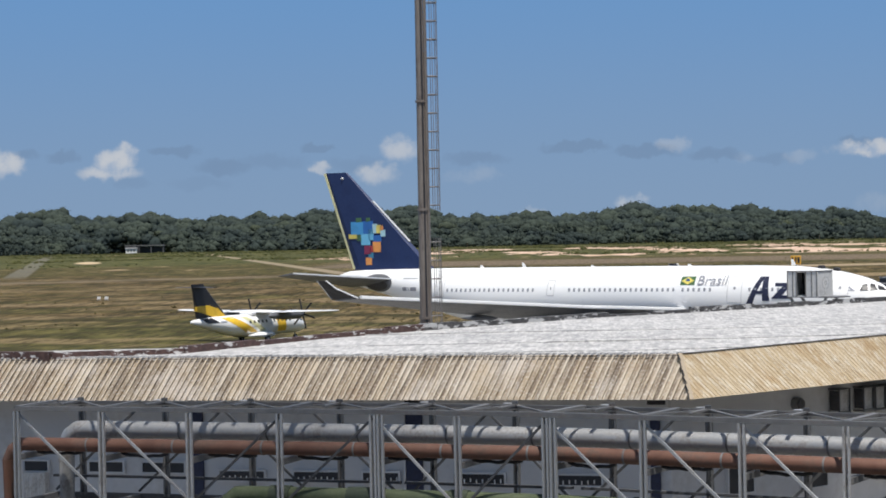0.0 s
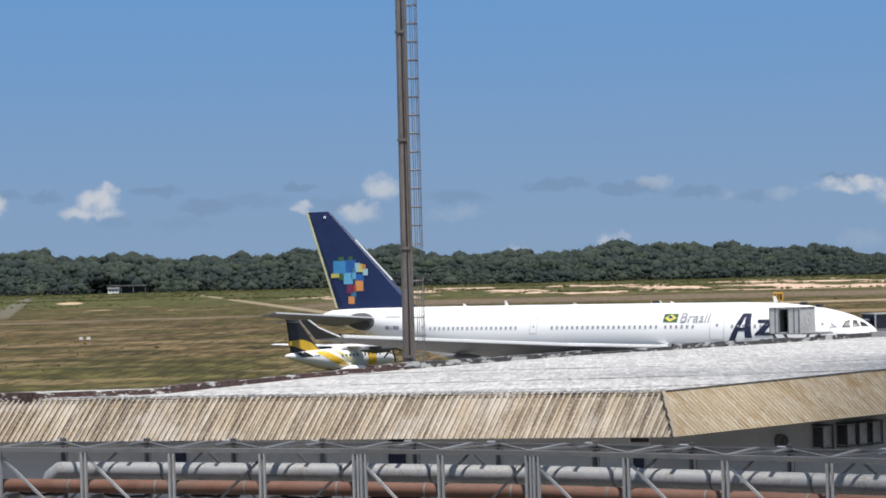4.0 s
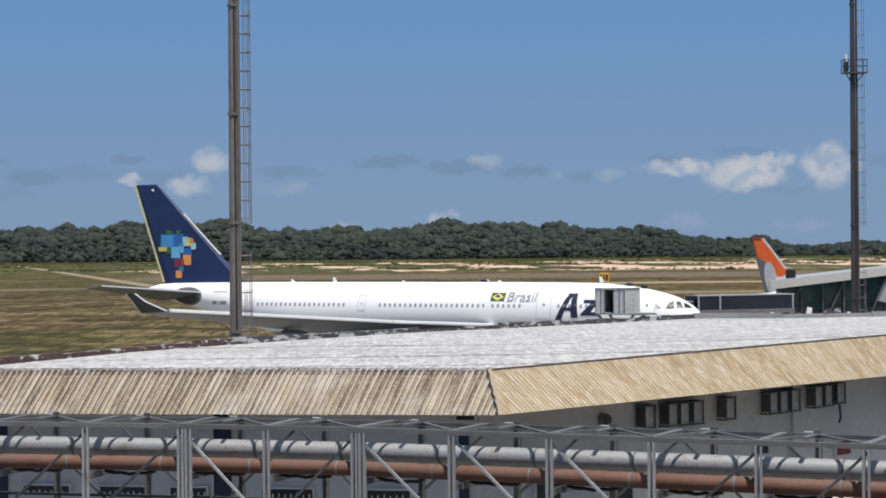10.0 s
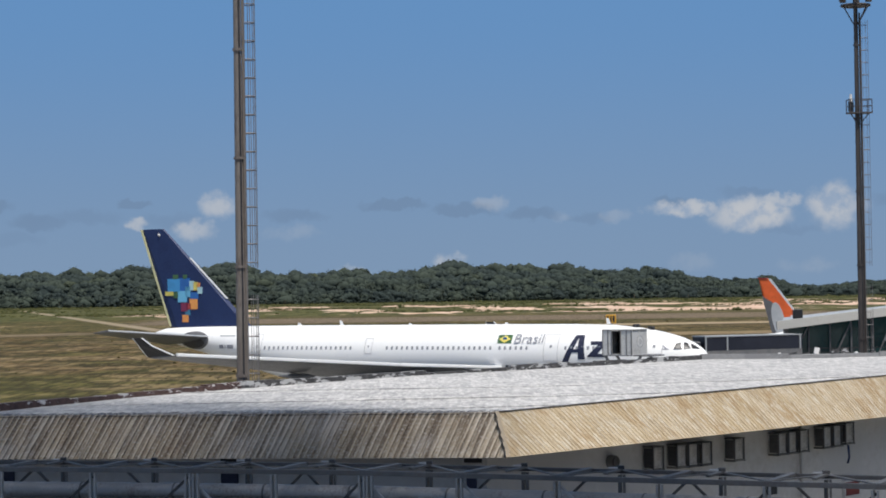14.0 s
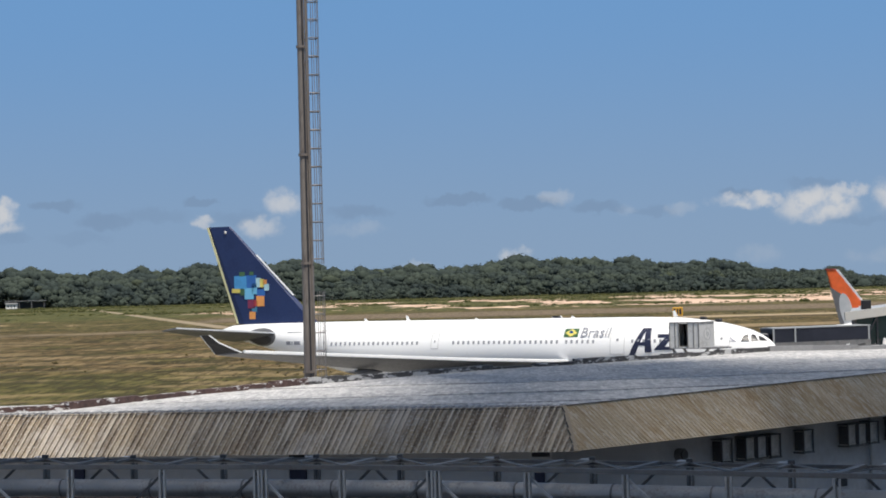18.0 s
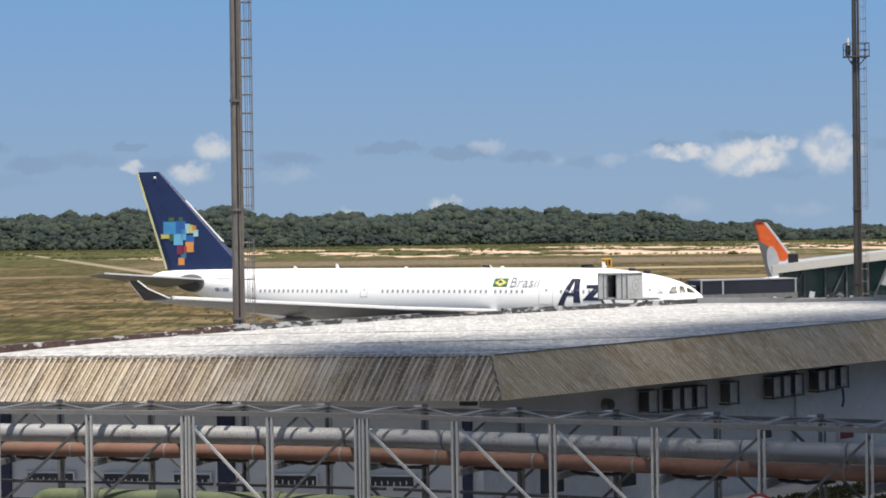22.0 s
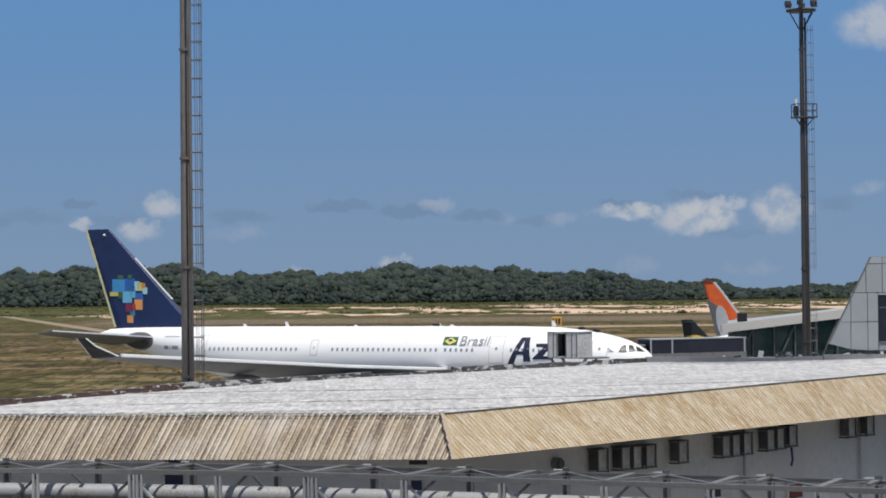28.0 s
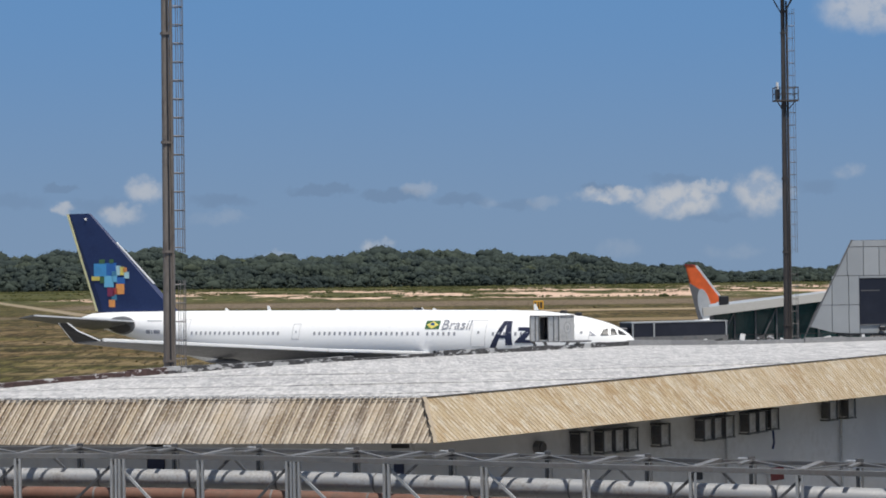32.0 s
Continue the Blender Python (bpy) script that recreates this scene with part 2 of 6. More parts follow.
        col = t.mix(t.math("MULTIPLY", track, 0.85), col, rgb(0.27, 0.22, 0.155))
        v = t.math("MULTIPLY_ADD", t.math("SUBTRACT", y, 1053.0), 0.267, t.math("ADD", x, 303.0))
        road = t.math("MULTIPLY", t.ramp(t.math("ABSOLUTE", v), 5.5, 3.5), t.ramp(y, 700, 800))
        col = t.mix(t.math("MULTIPLY", road, 0.6), col, rgb(0.155, 0.145, 0.12))
        # the paved apron
        slab = t.mix(t.ramp(fine, 0.3, 0.7), rgb(0.24, 0.232, 0.218), rgb(0.31, 0.30, 0.283))
        apron = t.math("MAXIMUM", t.ramp(y, 203, 199), t.math("MULTIPLY", t.ramp(x, 40, 44), t.ramp(y, 332, 328)))
        col = t.mix(apron, col, slab)
        road_bed = t.mix(fine, rgb(0.17, 0.162, 0.15), rgb(0.225, 0.213, 0.195))
        col = t.mix(t.ramp(y, 112, 108), col, road_bed)
        return surface(t, col, 0.95, 0.0, fine, 0.4, 0.3, 0.1)
    return material("ground", build)


def wood_mat():
    """Forest leaves; every crown has a tint of its own."""
    def build(t):
        pos = t.node("ShaderNodeNewGeometry").outputs["Position"]
        isl = t.node("ShaderNodeNewGeometry").outputs["Random Per Island"]
        tint = t.node("ShaderNodeAttribute", attribute_name="tint").outputs["Fac"]
        leaves = t.noise(pos, 0.8, 4.0, 0.7)
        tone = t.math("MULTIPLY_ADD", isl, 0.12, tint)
        # greens lifted and blued, the distance haze put into the colour
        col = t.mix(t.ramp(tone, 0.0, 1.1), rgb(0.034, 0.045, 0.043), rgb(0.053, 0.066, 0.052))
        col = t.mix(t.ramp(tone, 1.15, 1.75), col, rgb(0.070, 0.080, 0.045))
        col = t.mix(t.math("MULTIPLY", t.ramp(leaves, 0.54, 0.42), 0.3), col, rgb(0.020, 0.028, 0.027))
        return surface(t, col, 0.9, 0.0, leaves, 0.3, 1.0, spec=0.05)
    return material("far_foliage", build)


def leaf_mat(name, a, b):
    def build(t):
        isl = t.node("ShaderNodeNewGeometry").outputs["Random Per Island"]
        pos = t.node("ShaderNodeNewGeometry").outputs["Position"]
        big = t.noise(pos, 0.03, 3.0)
        col = t.mix(t.ramp(t.math("MULTIPLY_ADD", isl, 0.5, t.math("MULTIPLY", big, 0.6)), 0.25, 0.8), rgb(*a), rgb(*b))
        leaves = t.noise(pos, 0.55, 4.0, 0.7)
        col = t.mix(t.math("MULTIPLY", t.ramp(leaves, 0.55, 0.4), 0.3), col, rgb(*(v * 0.5 for v in a)))
        return surface(t, col, 0.8, 0.0, leaves, 1.0, 2.6, spec=0.1)
    return material(name, build)


def fascia_mat():
    def build(t):
        uv = t.node("ShaderNodeUVMap", uv_map="uv").outputs[0]
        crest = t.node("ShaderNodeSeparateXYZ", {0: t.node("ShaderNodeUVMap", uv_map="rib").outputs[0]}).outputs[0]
        rnd = t.node("ShaderNodeObjectInfo").outputs["Random"]
        shift = t.node("ShaderNodeVectorMath", {0: uv, 1: t.node("ShaderNodeCombineXYZ", {0: t.math("MULTIPLY", rnd, 50.0)}).outputs[0]}, operation="ADD").outputs[0]
        streak = t.noise(t.scaled(shift, 9.0, 0.7, 1), 1.0, 4.0, 0.65)
        wide = t.noise(t.scaled(shift, 2.2, 0.6, 1), 1.0, 3.0)
        fine = t.noise(shift, 24.0, 4.0, 0.7)
        col = t.mix(t.ramp(wide, 0.3, 0.7), rgb(0.46, 0.365, 0.25), rgb(0.60, 0.52, 0.41))
        col = t.mix(t.math("MULTIPLY", t.ramp(streak, 0.45, 0.62), 0.78), col, rgb(0.155, 0.108, 0.068))
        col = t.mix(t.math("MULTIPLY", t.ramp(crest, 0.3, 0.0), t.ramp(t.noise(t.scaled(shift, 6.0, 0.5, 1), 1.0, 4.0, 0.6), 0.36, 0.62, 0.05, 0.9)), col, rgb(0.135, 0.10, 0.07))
        col = t.mix(t.math("MULTIPLY", t.ramp(fine, 0.52, 0.64), 0.7), col, rgb(0.70, 0.66, 0.60))
        col = t.mix(t.math("MULTIPLY", t.ramp(t.noise(shift, 5.0, 5.0, 0.7), 0.6, 0.75), 0.5), col, rgb(0.16, 0.12, 0.085))
        pale = t.noise(t.scaled(uv, 0.55, 0.9, 1), 1.0, 5.0, 0.65)
        col = t.mix(t.math("MULTIPLY", t.ramp(pale, 0.48, 0.66), 0.45), col, rgb(0.66, 0.61, 0.56))
        col = t.mix(t.math("MULTIPLY", t.ramp(pale, 0.44, 0.3), 0.4), col, rgb(0.26, 0.17, 0.11))
        return surface(t, col, 0.65, 0.0, fine, 0.2, 0.004)
    return material("stained_cream_sheet", build)


def fascia_clean_mat():
    def build(t):
        uv = t.node("ShaderNodeUVMap", uv_map="uv").outputs[0]
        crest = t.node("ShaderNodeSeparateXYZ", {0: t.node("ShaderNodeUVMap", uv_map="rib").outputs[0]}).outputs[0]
        rnd = t.node("ShaderNodeObjectInfo").outputs["Random"]
        shift = t.node("ShaderNodeVectorMath", {0: uv, 1: t.node("ShaderNodeCombineXYZ", {0: t.math("MULTIPLY", rnd, 50.0)}).outputs[0]}, operation="ADD").outputs[0]
        streak = t.noise(t.scaled(shift, 11.0, 1.1, 1), 1.0, 5.0, 0.7)
        wide = t.noise(t.scaled(shift, 1.4, 0.7, 1), 1.0, 3.0)
        fine = t.noise(shift, 26.0, 4.0, 0.7)
        col = t.mix(t.ramp(wide, 0.3, 0.7), rgb(0.50, 0.39, 0.245), rgb(0.61, 0.51, 0.37))
        col = t.mix(t.math("MULTIPLY", t.ramp(streak, 0.5, 0.66), 0.5), col, rgb(0.28, 0.19, 0.10))
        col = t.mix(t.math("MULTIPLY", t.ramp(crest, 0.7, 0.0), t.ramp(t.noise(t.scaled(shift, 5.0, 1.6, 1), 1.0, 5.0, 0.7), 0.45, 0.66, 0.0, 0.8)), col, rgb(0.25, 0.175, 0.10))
        col = t.mix(t.math("MULTIPLY", t.ramp(t.noise(t.scaled(uv, 0.9, 0.8, 1), 1.0, 6.0, 0.7), 0.48, 0.62), 0.6), col, rgb(0.36, 0.225, 0.10))
        col = t.mix(t.math("MULTIPLY", t.ramp(t.noise(t.scaled(shift, 1.0, 0.35, 1), 9.0, 5.0, 0.75), 0.50, 0.60), 0.75), col, rgb(0.68, 0.63, 0.53))
        col = t.mix(t.math("MULTIPLY", t.ramp(fine, 0.5, 0.4), 0.5), col, rgb(0.34, 0.25, 0.15))
        return surface(t, col, 0.65, 0.0, fine, 0.2, 0.004)
    return material("cream_sheet", build)


def roof_mat():
    def build(t):
        pos = t.node("ShaderNodeNewGeometry").outputs["Position"]
        blob = t.noise(t.scaled(pos, 1.0, 0.4, 1), 2.4, 6.0, 0.7)
        blot = t.noise(t.scaled(pos, 0.3, 1.0, 1), 0.5, 5.0, 0.62)
        band = t.noise(t.scaled(pos, 0.1, 0.5, 1), 0.55, 3.0, 0.5)
        col = t.mix(t.ramp(blot, 0.32, 0.66), rgb(0.292, 0.287, 0.285), rgb(0.384, 0.377, 0.372))
        white = t.math("MULTIPLY", t.ramp(blob, 0.46, 0.55), t.ramp(band, 0.36, 0.56, 0.35, 0.85))
        col = t.mix(white, col, rgb(0.485, 0.475, 0.465))
        fleck = t.noise(t.scaled(pos, 1.0, 0.13, 1), 10.0, 4.0, 0.75)
        col = t.mix(t.math("MULTIPLY", t.ramp(fleck, 0.52, 0.60), 0.7), col, rgb(0.615, 0.60, 0.585))
        col = t.mix(t.math("MULTIPLY", t.ramp(fleck, 0.47, 0.37), 0.6), col, rgb(0.21, 0.21, 0.22))
        # dirt along the laps of the sheets
        laps = t.noise(t.scaled(pos, 0.16, 2.2, 1), 0.9, 5.0, 0.7)
        col = t.mix(t.math("MULTIPLY", t.ramp(laps, 0.45, 0.38), 0.35), col, rgb(0.215, 0.215, 0.225))
        return surface(t, col, 0.75, 0.0, fleck, 0.5, 0.01)
    return material("weathered_roof", build)


def flashing_mat(name, dark, mid, pale, amount):
    def build(t):
        pos = t.node("ShaderNodeNewGeometry").outputs["Position"]
        n = t.noise(t.scaled(pos, 0.8, 0.8, 2.2), 2.2, 5.0, 0.7)
        m = t.noise(pos, 6.0, 4.0, 0.7)
        col = t.mix(t.ramp(m, 0.35, 0.7), rgb(*dark), rgb(*mid))
        col = t.mix(t.ramp(n, amount, amount + 0.03), col, rgb(*pale))
        return surface(t, col, 0.75, 0.0, m, 0.4, 0.01)
    return material(name, build)


def plain(name, c, rough=0.5, metal=0.0):
    return worn(name, c, tuple(v * 0.86 for v in c), 0.8, rough, metal, tuple(v * 0.6 for v in c), 0.25, 0.1)


def glass_mat(name, tint=(0.02, 0.025, 0.03)):
    def build(t):
        n = t.noise(t.node("ShaderNodeTexCoord").outputs["Object"], 3.0)
        return surface(t, t.mix(n, rgb(*tint), rgb(*(v * 1.6 for v in tint))), 0.08, 0.0, spec=0.6)
    return material(name, build)


M_GROUND = ground_mat()
M_WOOD = wood_mat()
M_SHRUB = leaf_mat("scrub_foliage", (0.045, 0.054, 0.018), (0.098, 0.098, 0.036))
M_TUFT = leaf_mat("dry_tussock", (0.06, 0.052, 0.02), (0.14, 0.11, 0.05))
M_BARK = plain("bark", (0.12, 0.09, 0.06), 0.9)
M_FASCIA, M_FASCIA2, M_ROOF = fascia_mat(), fascia_clean_mat(), roof_mat()
M_FLASH = flashing_mat("peeling_red_flashing", (0.048, 0.026, 0.024), (0.10, 0.056, 0.048), (0.56, 0.55, 0.54), 0.57)
M_FLASH2 = flashing_mat("peeling_grey_flashing", (0.030, 0.030, 0.032), (0.085, 0.082, 0.082), (0.42, 0.42, 0.42), 0.53)
M_WALL = worn("dirty_white_wall", (0.50, 0.505, 0.515), (0.59, 0.595, 0.605), 0.7, 0.85, 0.0, (0.40, 0.39, 0.38), 0.5, 0.3)
M_CAP = worn("grey_capping", (0.22, 0.22, 0.225), (0.3, 0.3, 0.3), 1.2, 0.8, 0.0, (0.14, 0.14, 0.14), 0.6, 0.3)
M_TRUCK = worn("dull_aluminium_box", (0.52, 0.52, 0.515), (0.62, 0.62, 0.61), 0.9, 0.5, 0.05, (0.28, 0.27, 0.26), 0.6, 0.1)
M_YARD = worn("grey_render", (0.22, 0.22, 0.215), (0.3, 0.3, 0.29), 0.3, 0.85, 0.0, (0.14, 0.14, 0.135), 0.5)
M_NAVYWALL = worn("navy_wall_paint", (0.016, 0.022, 0.055), (0.026, 0.033, 0.072), 1.2, 0.7, 0.0, (0.02, 0.02, 0.03), 0.5)
M_DARK = worn("dark_opening", (0.012, 0.013, 0.016), (0.03, 0.03, 0.035), 1.0, 0.5)
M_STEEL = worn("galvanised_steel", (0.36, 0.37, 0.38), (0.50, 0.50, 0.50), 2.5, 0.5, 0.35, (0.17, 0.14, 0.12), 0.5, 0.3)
# dark fittings; on the pipe bridge also steel darkened for its shaded sides
M_STEEL3 = worn("dark_and_shaded_steel", (0.055, 0.057, 0.062), (0.095, 0.098, 0.104), 2.0, 0.65, 0.1, (0.08, 0.06, 0.05), 0.5, 0.3)
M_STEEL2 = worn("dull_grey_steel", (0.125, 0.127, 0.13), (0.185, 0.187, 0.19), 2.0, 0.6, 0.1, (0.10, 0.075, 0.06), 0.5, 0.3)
M_LAG = worn("aluminium_lagging", (0.35, 0.355, 0.36), (0.52, 0.52, 0.52), 2.4, 0.45, 0.35, (0.19, 0.17, 0.15), 0.75, 0.4)
M_RUST = worn("red_oxide_pipe", (0.115, 0.052, 0.035), (0.17, 0.082, 0.055), 1.5, 0.7, 0.0, (0.105, 0.07, 0.055), 0.8, 0.3)
M_GREEN = worn("mossy_green_pipe", (0.045, 0.066, 0.034), (0.096, 0.116, 0.062), 1.5, 0.75, 0.0, (0.06, 0.085, 0.035), 0.7, 0.4)
M_POSTSHADOW = worn("dark_green_shadow", (0.035, 0.05, 0.032), (0.055, 0.07, 0.045), 2.0, 0.8)
M_AC = worn("air_conditioner_case", (0.50, 0.495, 0.48), (0.60, 0.59, 0.57), 2.0, 0.6, 0.1, (0.22, 0.19, 0.16), 0.6, 0.2)
M_MAST = worn("weathered_mast", (0.125, 0.105, 0.095), (0.21, 0.185, 0.165), 1.2, 0.7, 0.1, (0.07, 0.055, 0.05), 0.7, 0.4, (1, 1, 0.15))
M_MAST2 = worn("dark_mast", (0.05, 0.043, 0.042), (0.085, 0.075, 0.07), 1.2, 0.7, 0.1, (0.03, 0.025, 0.025), 0.7, 0.4, (1, 1, 0.15))
M_LADDER = worn("ladder_steel", (0.13, 0.125, 0.125), (0.20, 0.19, 0.19), 2.0, 0.6, 0.3, (0.12, 0.09, 0.07), 0.5)
M_WHITE = worn("aircraft_white", (0.80, 0.80, 0.80), (0.83, 0.83, 0.82), 0.35, 0.32, 0.0, (0.70, 0.70, 0.68), 0.2, 0.03)
M_NAVY = worn("aircraft_navy", (0.005, 0.018, 0.078), (0.008, 0.025, 0.098), 0.5, 0.6, 0.0, (0.012, 0.02, 0.07), 0.3, 0.03)
M_BELLY = worn("aircraft_grey", (0.33, 0.345, 0.36), (0.40, 0.41, 0.42), 0.5, 0.4, 0.1, (0.22, 0.22, 0.22), 0.3, 0.05)
M_UNDER = worn("aircraft_dark_grey", (0.105, 0.108, 0.115), (0.15, 0.153, 0.16), 0.5, 0.45, 0.1, (0.1, 0.1, 0.1), 0.3, 0.05)
M_BELLYSHADE = worn("belly_shade_grey", (0.045, 0.046, 0.05), (0.07, 0.07, 0.075), 0.5, 0.5, 0.0, (0.04, 0.04, 0.04), 0.3, 0.05)
M_METAL = worn("bare_leading_edge", (0.72, 0.72, 0.72), (0.8, 0.8, 0.8), 1.0, 0.35, 0.4, (0.5, 0.5, 0.5), 0.3, 0.05)
M_BLACK = plain("black_paint", (0.014, 0.014, 0.017), 0.45)
M_YELLOW = plain("yellow_paint", (0.80, 0.50, 0.035), 0.4)
M_HATCH = worn("dull_red_paint", (0.13, 0.022, 0.02), (0.19, 0.032, 0.028), 2.0, 0.7)
M_SIGNAMBER = plain("sign_amber", (0.62, 0.32, 0.03), 0.5)
M_ORANGE = plain("orange_paint", (0.75, 0.13, 0.03), 0.4)
M_FINGREY = worn("fin_grey", (0.10, 0.10, 0.108), (0.13, 0.13, 0.138), 0.5, 0.5, 0.0, (0.1, 0.1, 0.1), 0.3, 0.03)
M_FINPALE = worn("fin_pale_grey", (0.40, 0.415, 0.43), (0.45, 0.465, 0.48), 0.5, 0.5, 0.0, (0.5, 0.5, 0.5), 0.3, 0.03)
M_PANEL = worn("aluminium_panel", (0.33, 0.345, 0.355), (0.38, 0.395, 0.405), 0.3, 0.45, 0.15, (0.33, 0.34, 0.35), 0.3, 0.05)
M_EDGE = worn("cream_metal_edge", (0.46, 0.445, 0.41), (0.54, 0.525, 0.49), 0.6, 0.6, 0.0, (0.36, 0.33, 0.29), 0.4, 0.05)
M_CONC = worn("light_concrete", (0.36, 0.345, 0.32), (0.50, 0.48, 0.45), 0.6, 0.9, 0.0, (0.3, 0.27, 0.23), 0.6, 0.3)
M_GRASS = leaf_mat("near_grass", (0.035, 0.04, 0.014), (0.10, 0.09, 0.04))
M_SOIL = worn("worn_lawn", (0.055, 0.056, 0.022), (0.125, 0.105, 0.052), 0.8, 0.95, 0.0, (0.19, 0.15, 0.10), 0.7, 0.5)
M_GLASS = glass_mat("dark_glass")
M_GLASS2 = glass_mat("green_glass", (0.012, 0.034, 0.034))
M_TUNNEL = worn("dark_blue_glazing", (0.012, 0.014, 0.024), (0.02, 0.022, 0.034), 0.5, 0.35)
M_RUBBER = plain("rubber", (0.02, 0.02, 0.02), 0.85)
M_CLOUD = plain("cloud_vapour", (0.85, 0.85, 0.86), 1.0)
M_SIGNRED = plain("sign_red", (0.26, 0.03, 0.028), 0.5)
M_SIGNWHITE = plain("sign_white", (0.75, 0.74, 0.72), 0.5)


# ---- mesh helpers ----
def part(name, bm, mat, parent, label="", smooth=False):
    me = bpy.data.meshes.new(name)
    bm.normal_update()
    bm.to_mesh(me)
    bm.free()
    me.materials.append(mat)
    if smooth:
        me.polygons.foreach_set("use_smooth", [True] * len(me.polygons))
        me.set_sharp_from_angle(angle=radians(35))
    ob = new(name, me)
    ob.parent = parent
    if label:
        tagged(ob, label)
    return ob


def shared(name, me, parent, m):
    ob = new(name, me)
    ob.parent = parent
    ob.matrix_local = m
    return ob


def thing(name, m, label, category, group="", kind=""):
    ob = new(name)
    ob.empty_display_size = 0.3
    ob.matrix_world = m
    return tagged(ob, label, category, group, kind)


def ring_frame(w, h, t, d):
    """A rectangular frame round an opening w x h, t wide and d deep, in one piece."""
    bm = B()
    loops = []
    for k, y in ((0, -d / 2), (t, -d / 2), (t, d / 2), (0, d / 2)):
        x, z = w / 2 + k, h / 2 + k
        loops.append([bm.verts.new(p) for p in ((-x, y, -z), (x, y, -z), (x, y, z), (-x, y, z))])
    for a, b in zip(loops, loops[1:] + loops[:1]):
        for i in range(4):
            bm.faces.new((a[i], a[(i + 1) % 4], b[(i + 1) % 4], b[i]))
    bmesh.ops.recalc_face_normals(bm, faces=bm.faces[:])
    return bm


def box(bm, c, s, m=None, bevel=0.0):
    r = bmesh.ops.create_cube(bm, size=1.0)
    vs = r["verts"]
    bmesh.ops.transform(bm, matrix=(m or Matrix()) @ Matrix.Translation(c) @ Matrix.Diagonal((*s, 1)), verts=vs)
    if bevel:
        es = list({e for v in vs for e in v.link_edges})
        bmesh.ops.bevel(bm, geom=es, offset=bevel, segments=1, affect="EDGES")
    return bm


def beam(bm, a, b, w, h, up=(0, 0, 1)):
    """A bar of section w x h from a to b."""
    a, b = Vector(a), Vector(b)
    d = (b - a).normalized()
    side = d.cross(Vector(up))
    if side.length < 1e-4:
        side = d.cross(Vector((0, 1, 0)))
    side.normalize()
    top = side.cross(d)
    vs = [bm.verts.new(p + side * sx * w / 2 + top * sz * h / 2) for p in (a, b) for sx, sz in ((-1, -1), (1, -1), (1, 1), (-1, 1))]
    for i in range(4):
        j = (i + 1) % 4
        bm.faces.new((vs[i], vs[j], vs[4 + j], vs[4 + i]))
    bm.faces.new(vs[3::-1])
    bm.faces.new(vs[4:])
    return bm


def tube(bm, pts, r, n=12, r2=None):
    """A round bar along the points."""
    pts = [Vector(p) for p in pts]
    rings = []
    for i, p in enumerate(pts):
        d = (pts[min(i + 1, len(pts) - 1)] - pts[max(i - 1, 0)]).normalized()
        s = d.cross(Vector((0, 0, 1)))
        if s.length < 1e-3:
            s = Vector((1, 0, 0))
        s.normalize()
        u = s.cross(d)
        k = r if r2 is None else r + (r2 - r) * i / (len(pts) - 1)
        rings.append([bm.verts.new(p + (s * math.cos(a) + u * math.sin(a)) * k) for a in (2 * math.pi * j / n for j in range(n))])
    for a, b in zip(rings, rings[1:]):
        for j in range(n):
            bm.faces.new((a[j], a[(j + 1) % n], b[(j + 1) % n], b[j]))
    bm.faces.new(rings[0][::-1])
    bm.faces.new(rings[-1])
    return bm


def loft(bm, rings, cap=True):
    made = [[bm.verts.new(p) for p in r] for r in rings]
    n = len(made[0])
    for a, b in zip(made, made[1:]):
        for j in range(n):
            bm.faces.new((a[j], a[(j + 1) % n], b[(j + 1) % n], b[j]))
    if cap:
        bm.faces.new(made[0][::-1])
        bm.faces.new(made[-1])
    return bm


def prism(bm, pts, d):
    """A flat polygon of points given thickness along the vector d."""
    d = Vector(d)
    a = [bm.verts.new(Vector(p)) for p in pts]
    b = [bm.verts.new(Vector(p) + d) for p in pts]
    bm.faces.new(a[::-1])
    bm.faces.new(b)
    for i in range(len(a)):
        j = (i + 1) % len(a)
        bm.faces.new((a[i], a[j], b[j], b[i]))
    bmesh.ops.recalc_face_normals(bm, faces=bm.faces[:])
    return bm


B = bmesh.new


# ---- ground ----
def ground_z(x, y):
    """Level apron; the airfield beyond it lies a little lower."""
    k = min(1.0, max(0.0, (y - 226) / 18))
    if x > 36:
        k = max(0.0, min(1.0, (y - 320) / 30))
    k = k * k * (3 - 2 * k)
    rise = max(0.0, y - 2150) * 0.012
    return -1.4 * k + min(rise, 14) * min(1.0, max(0.0, (330 - x) / 200))


def build_ground():
    xs = [-4500, -2500, -1200, -600, -300, -150, -60, 0, 34, 44, 90, 160, 260, 400, 700, 1300, 2500, 4500]
    ys = [-400, -100, 0, 60, 120, 180, 222, 228, 234, 240, 248, 280, 318, 328, 340, 356, 500, 800, 1200, 1700, 2150, 2400, 3000, 3600, 4600]
    bm = B()
    grid = [[bm.verts.new((x, y, ground_z(x, y))) for x in xs] for y in ys]
    for a, b in zip(grid, grid[1:]):
        for i in range(len(xs) - 1):
            bm.faces.new((a[i], a[i + 1], b[i + 1], b[i]))
    g = part("ground", bm, M_GROUND, None, smooth=True)
    tagged(g, "airfield of dry and green grass with bare sand and paved runway", "ground", kind="structure")


build_ground()

OCTA_V = np.array(((1, 0, 0), (-1, 0, 0), (0, 1, 0), (0, -1, 0), (0, 0, 1), (0, 0, -1)), float)
OCTA_F = np.array(((0, 2, 4), (2, 1, 4), (1, 3, 4), (3, 0, 4), (2, 0, 5), (1, 2, 5), (3, 1, 5), (0, 3, 5)))


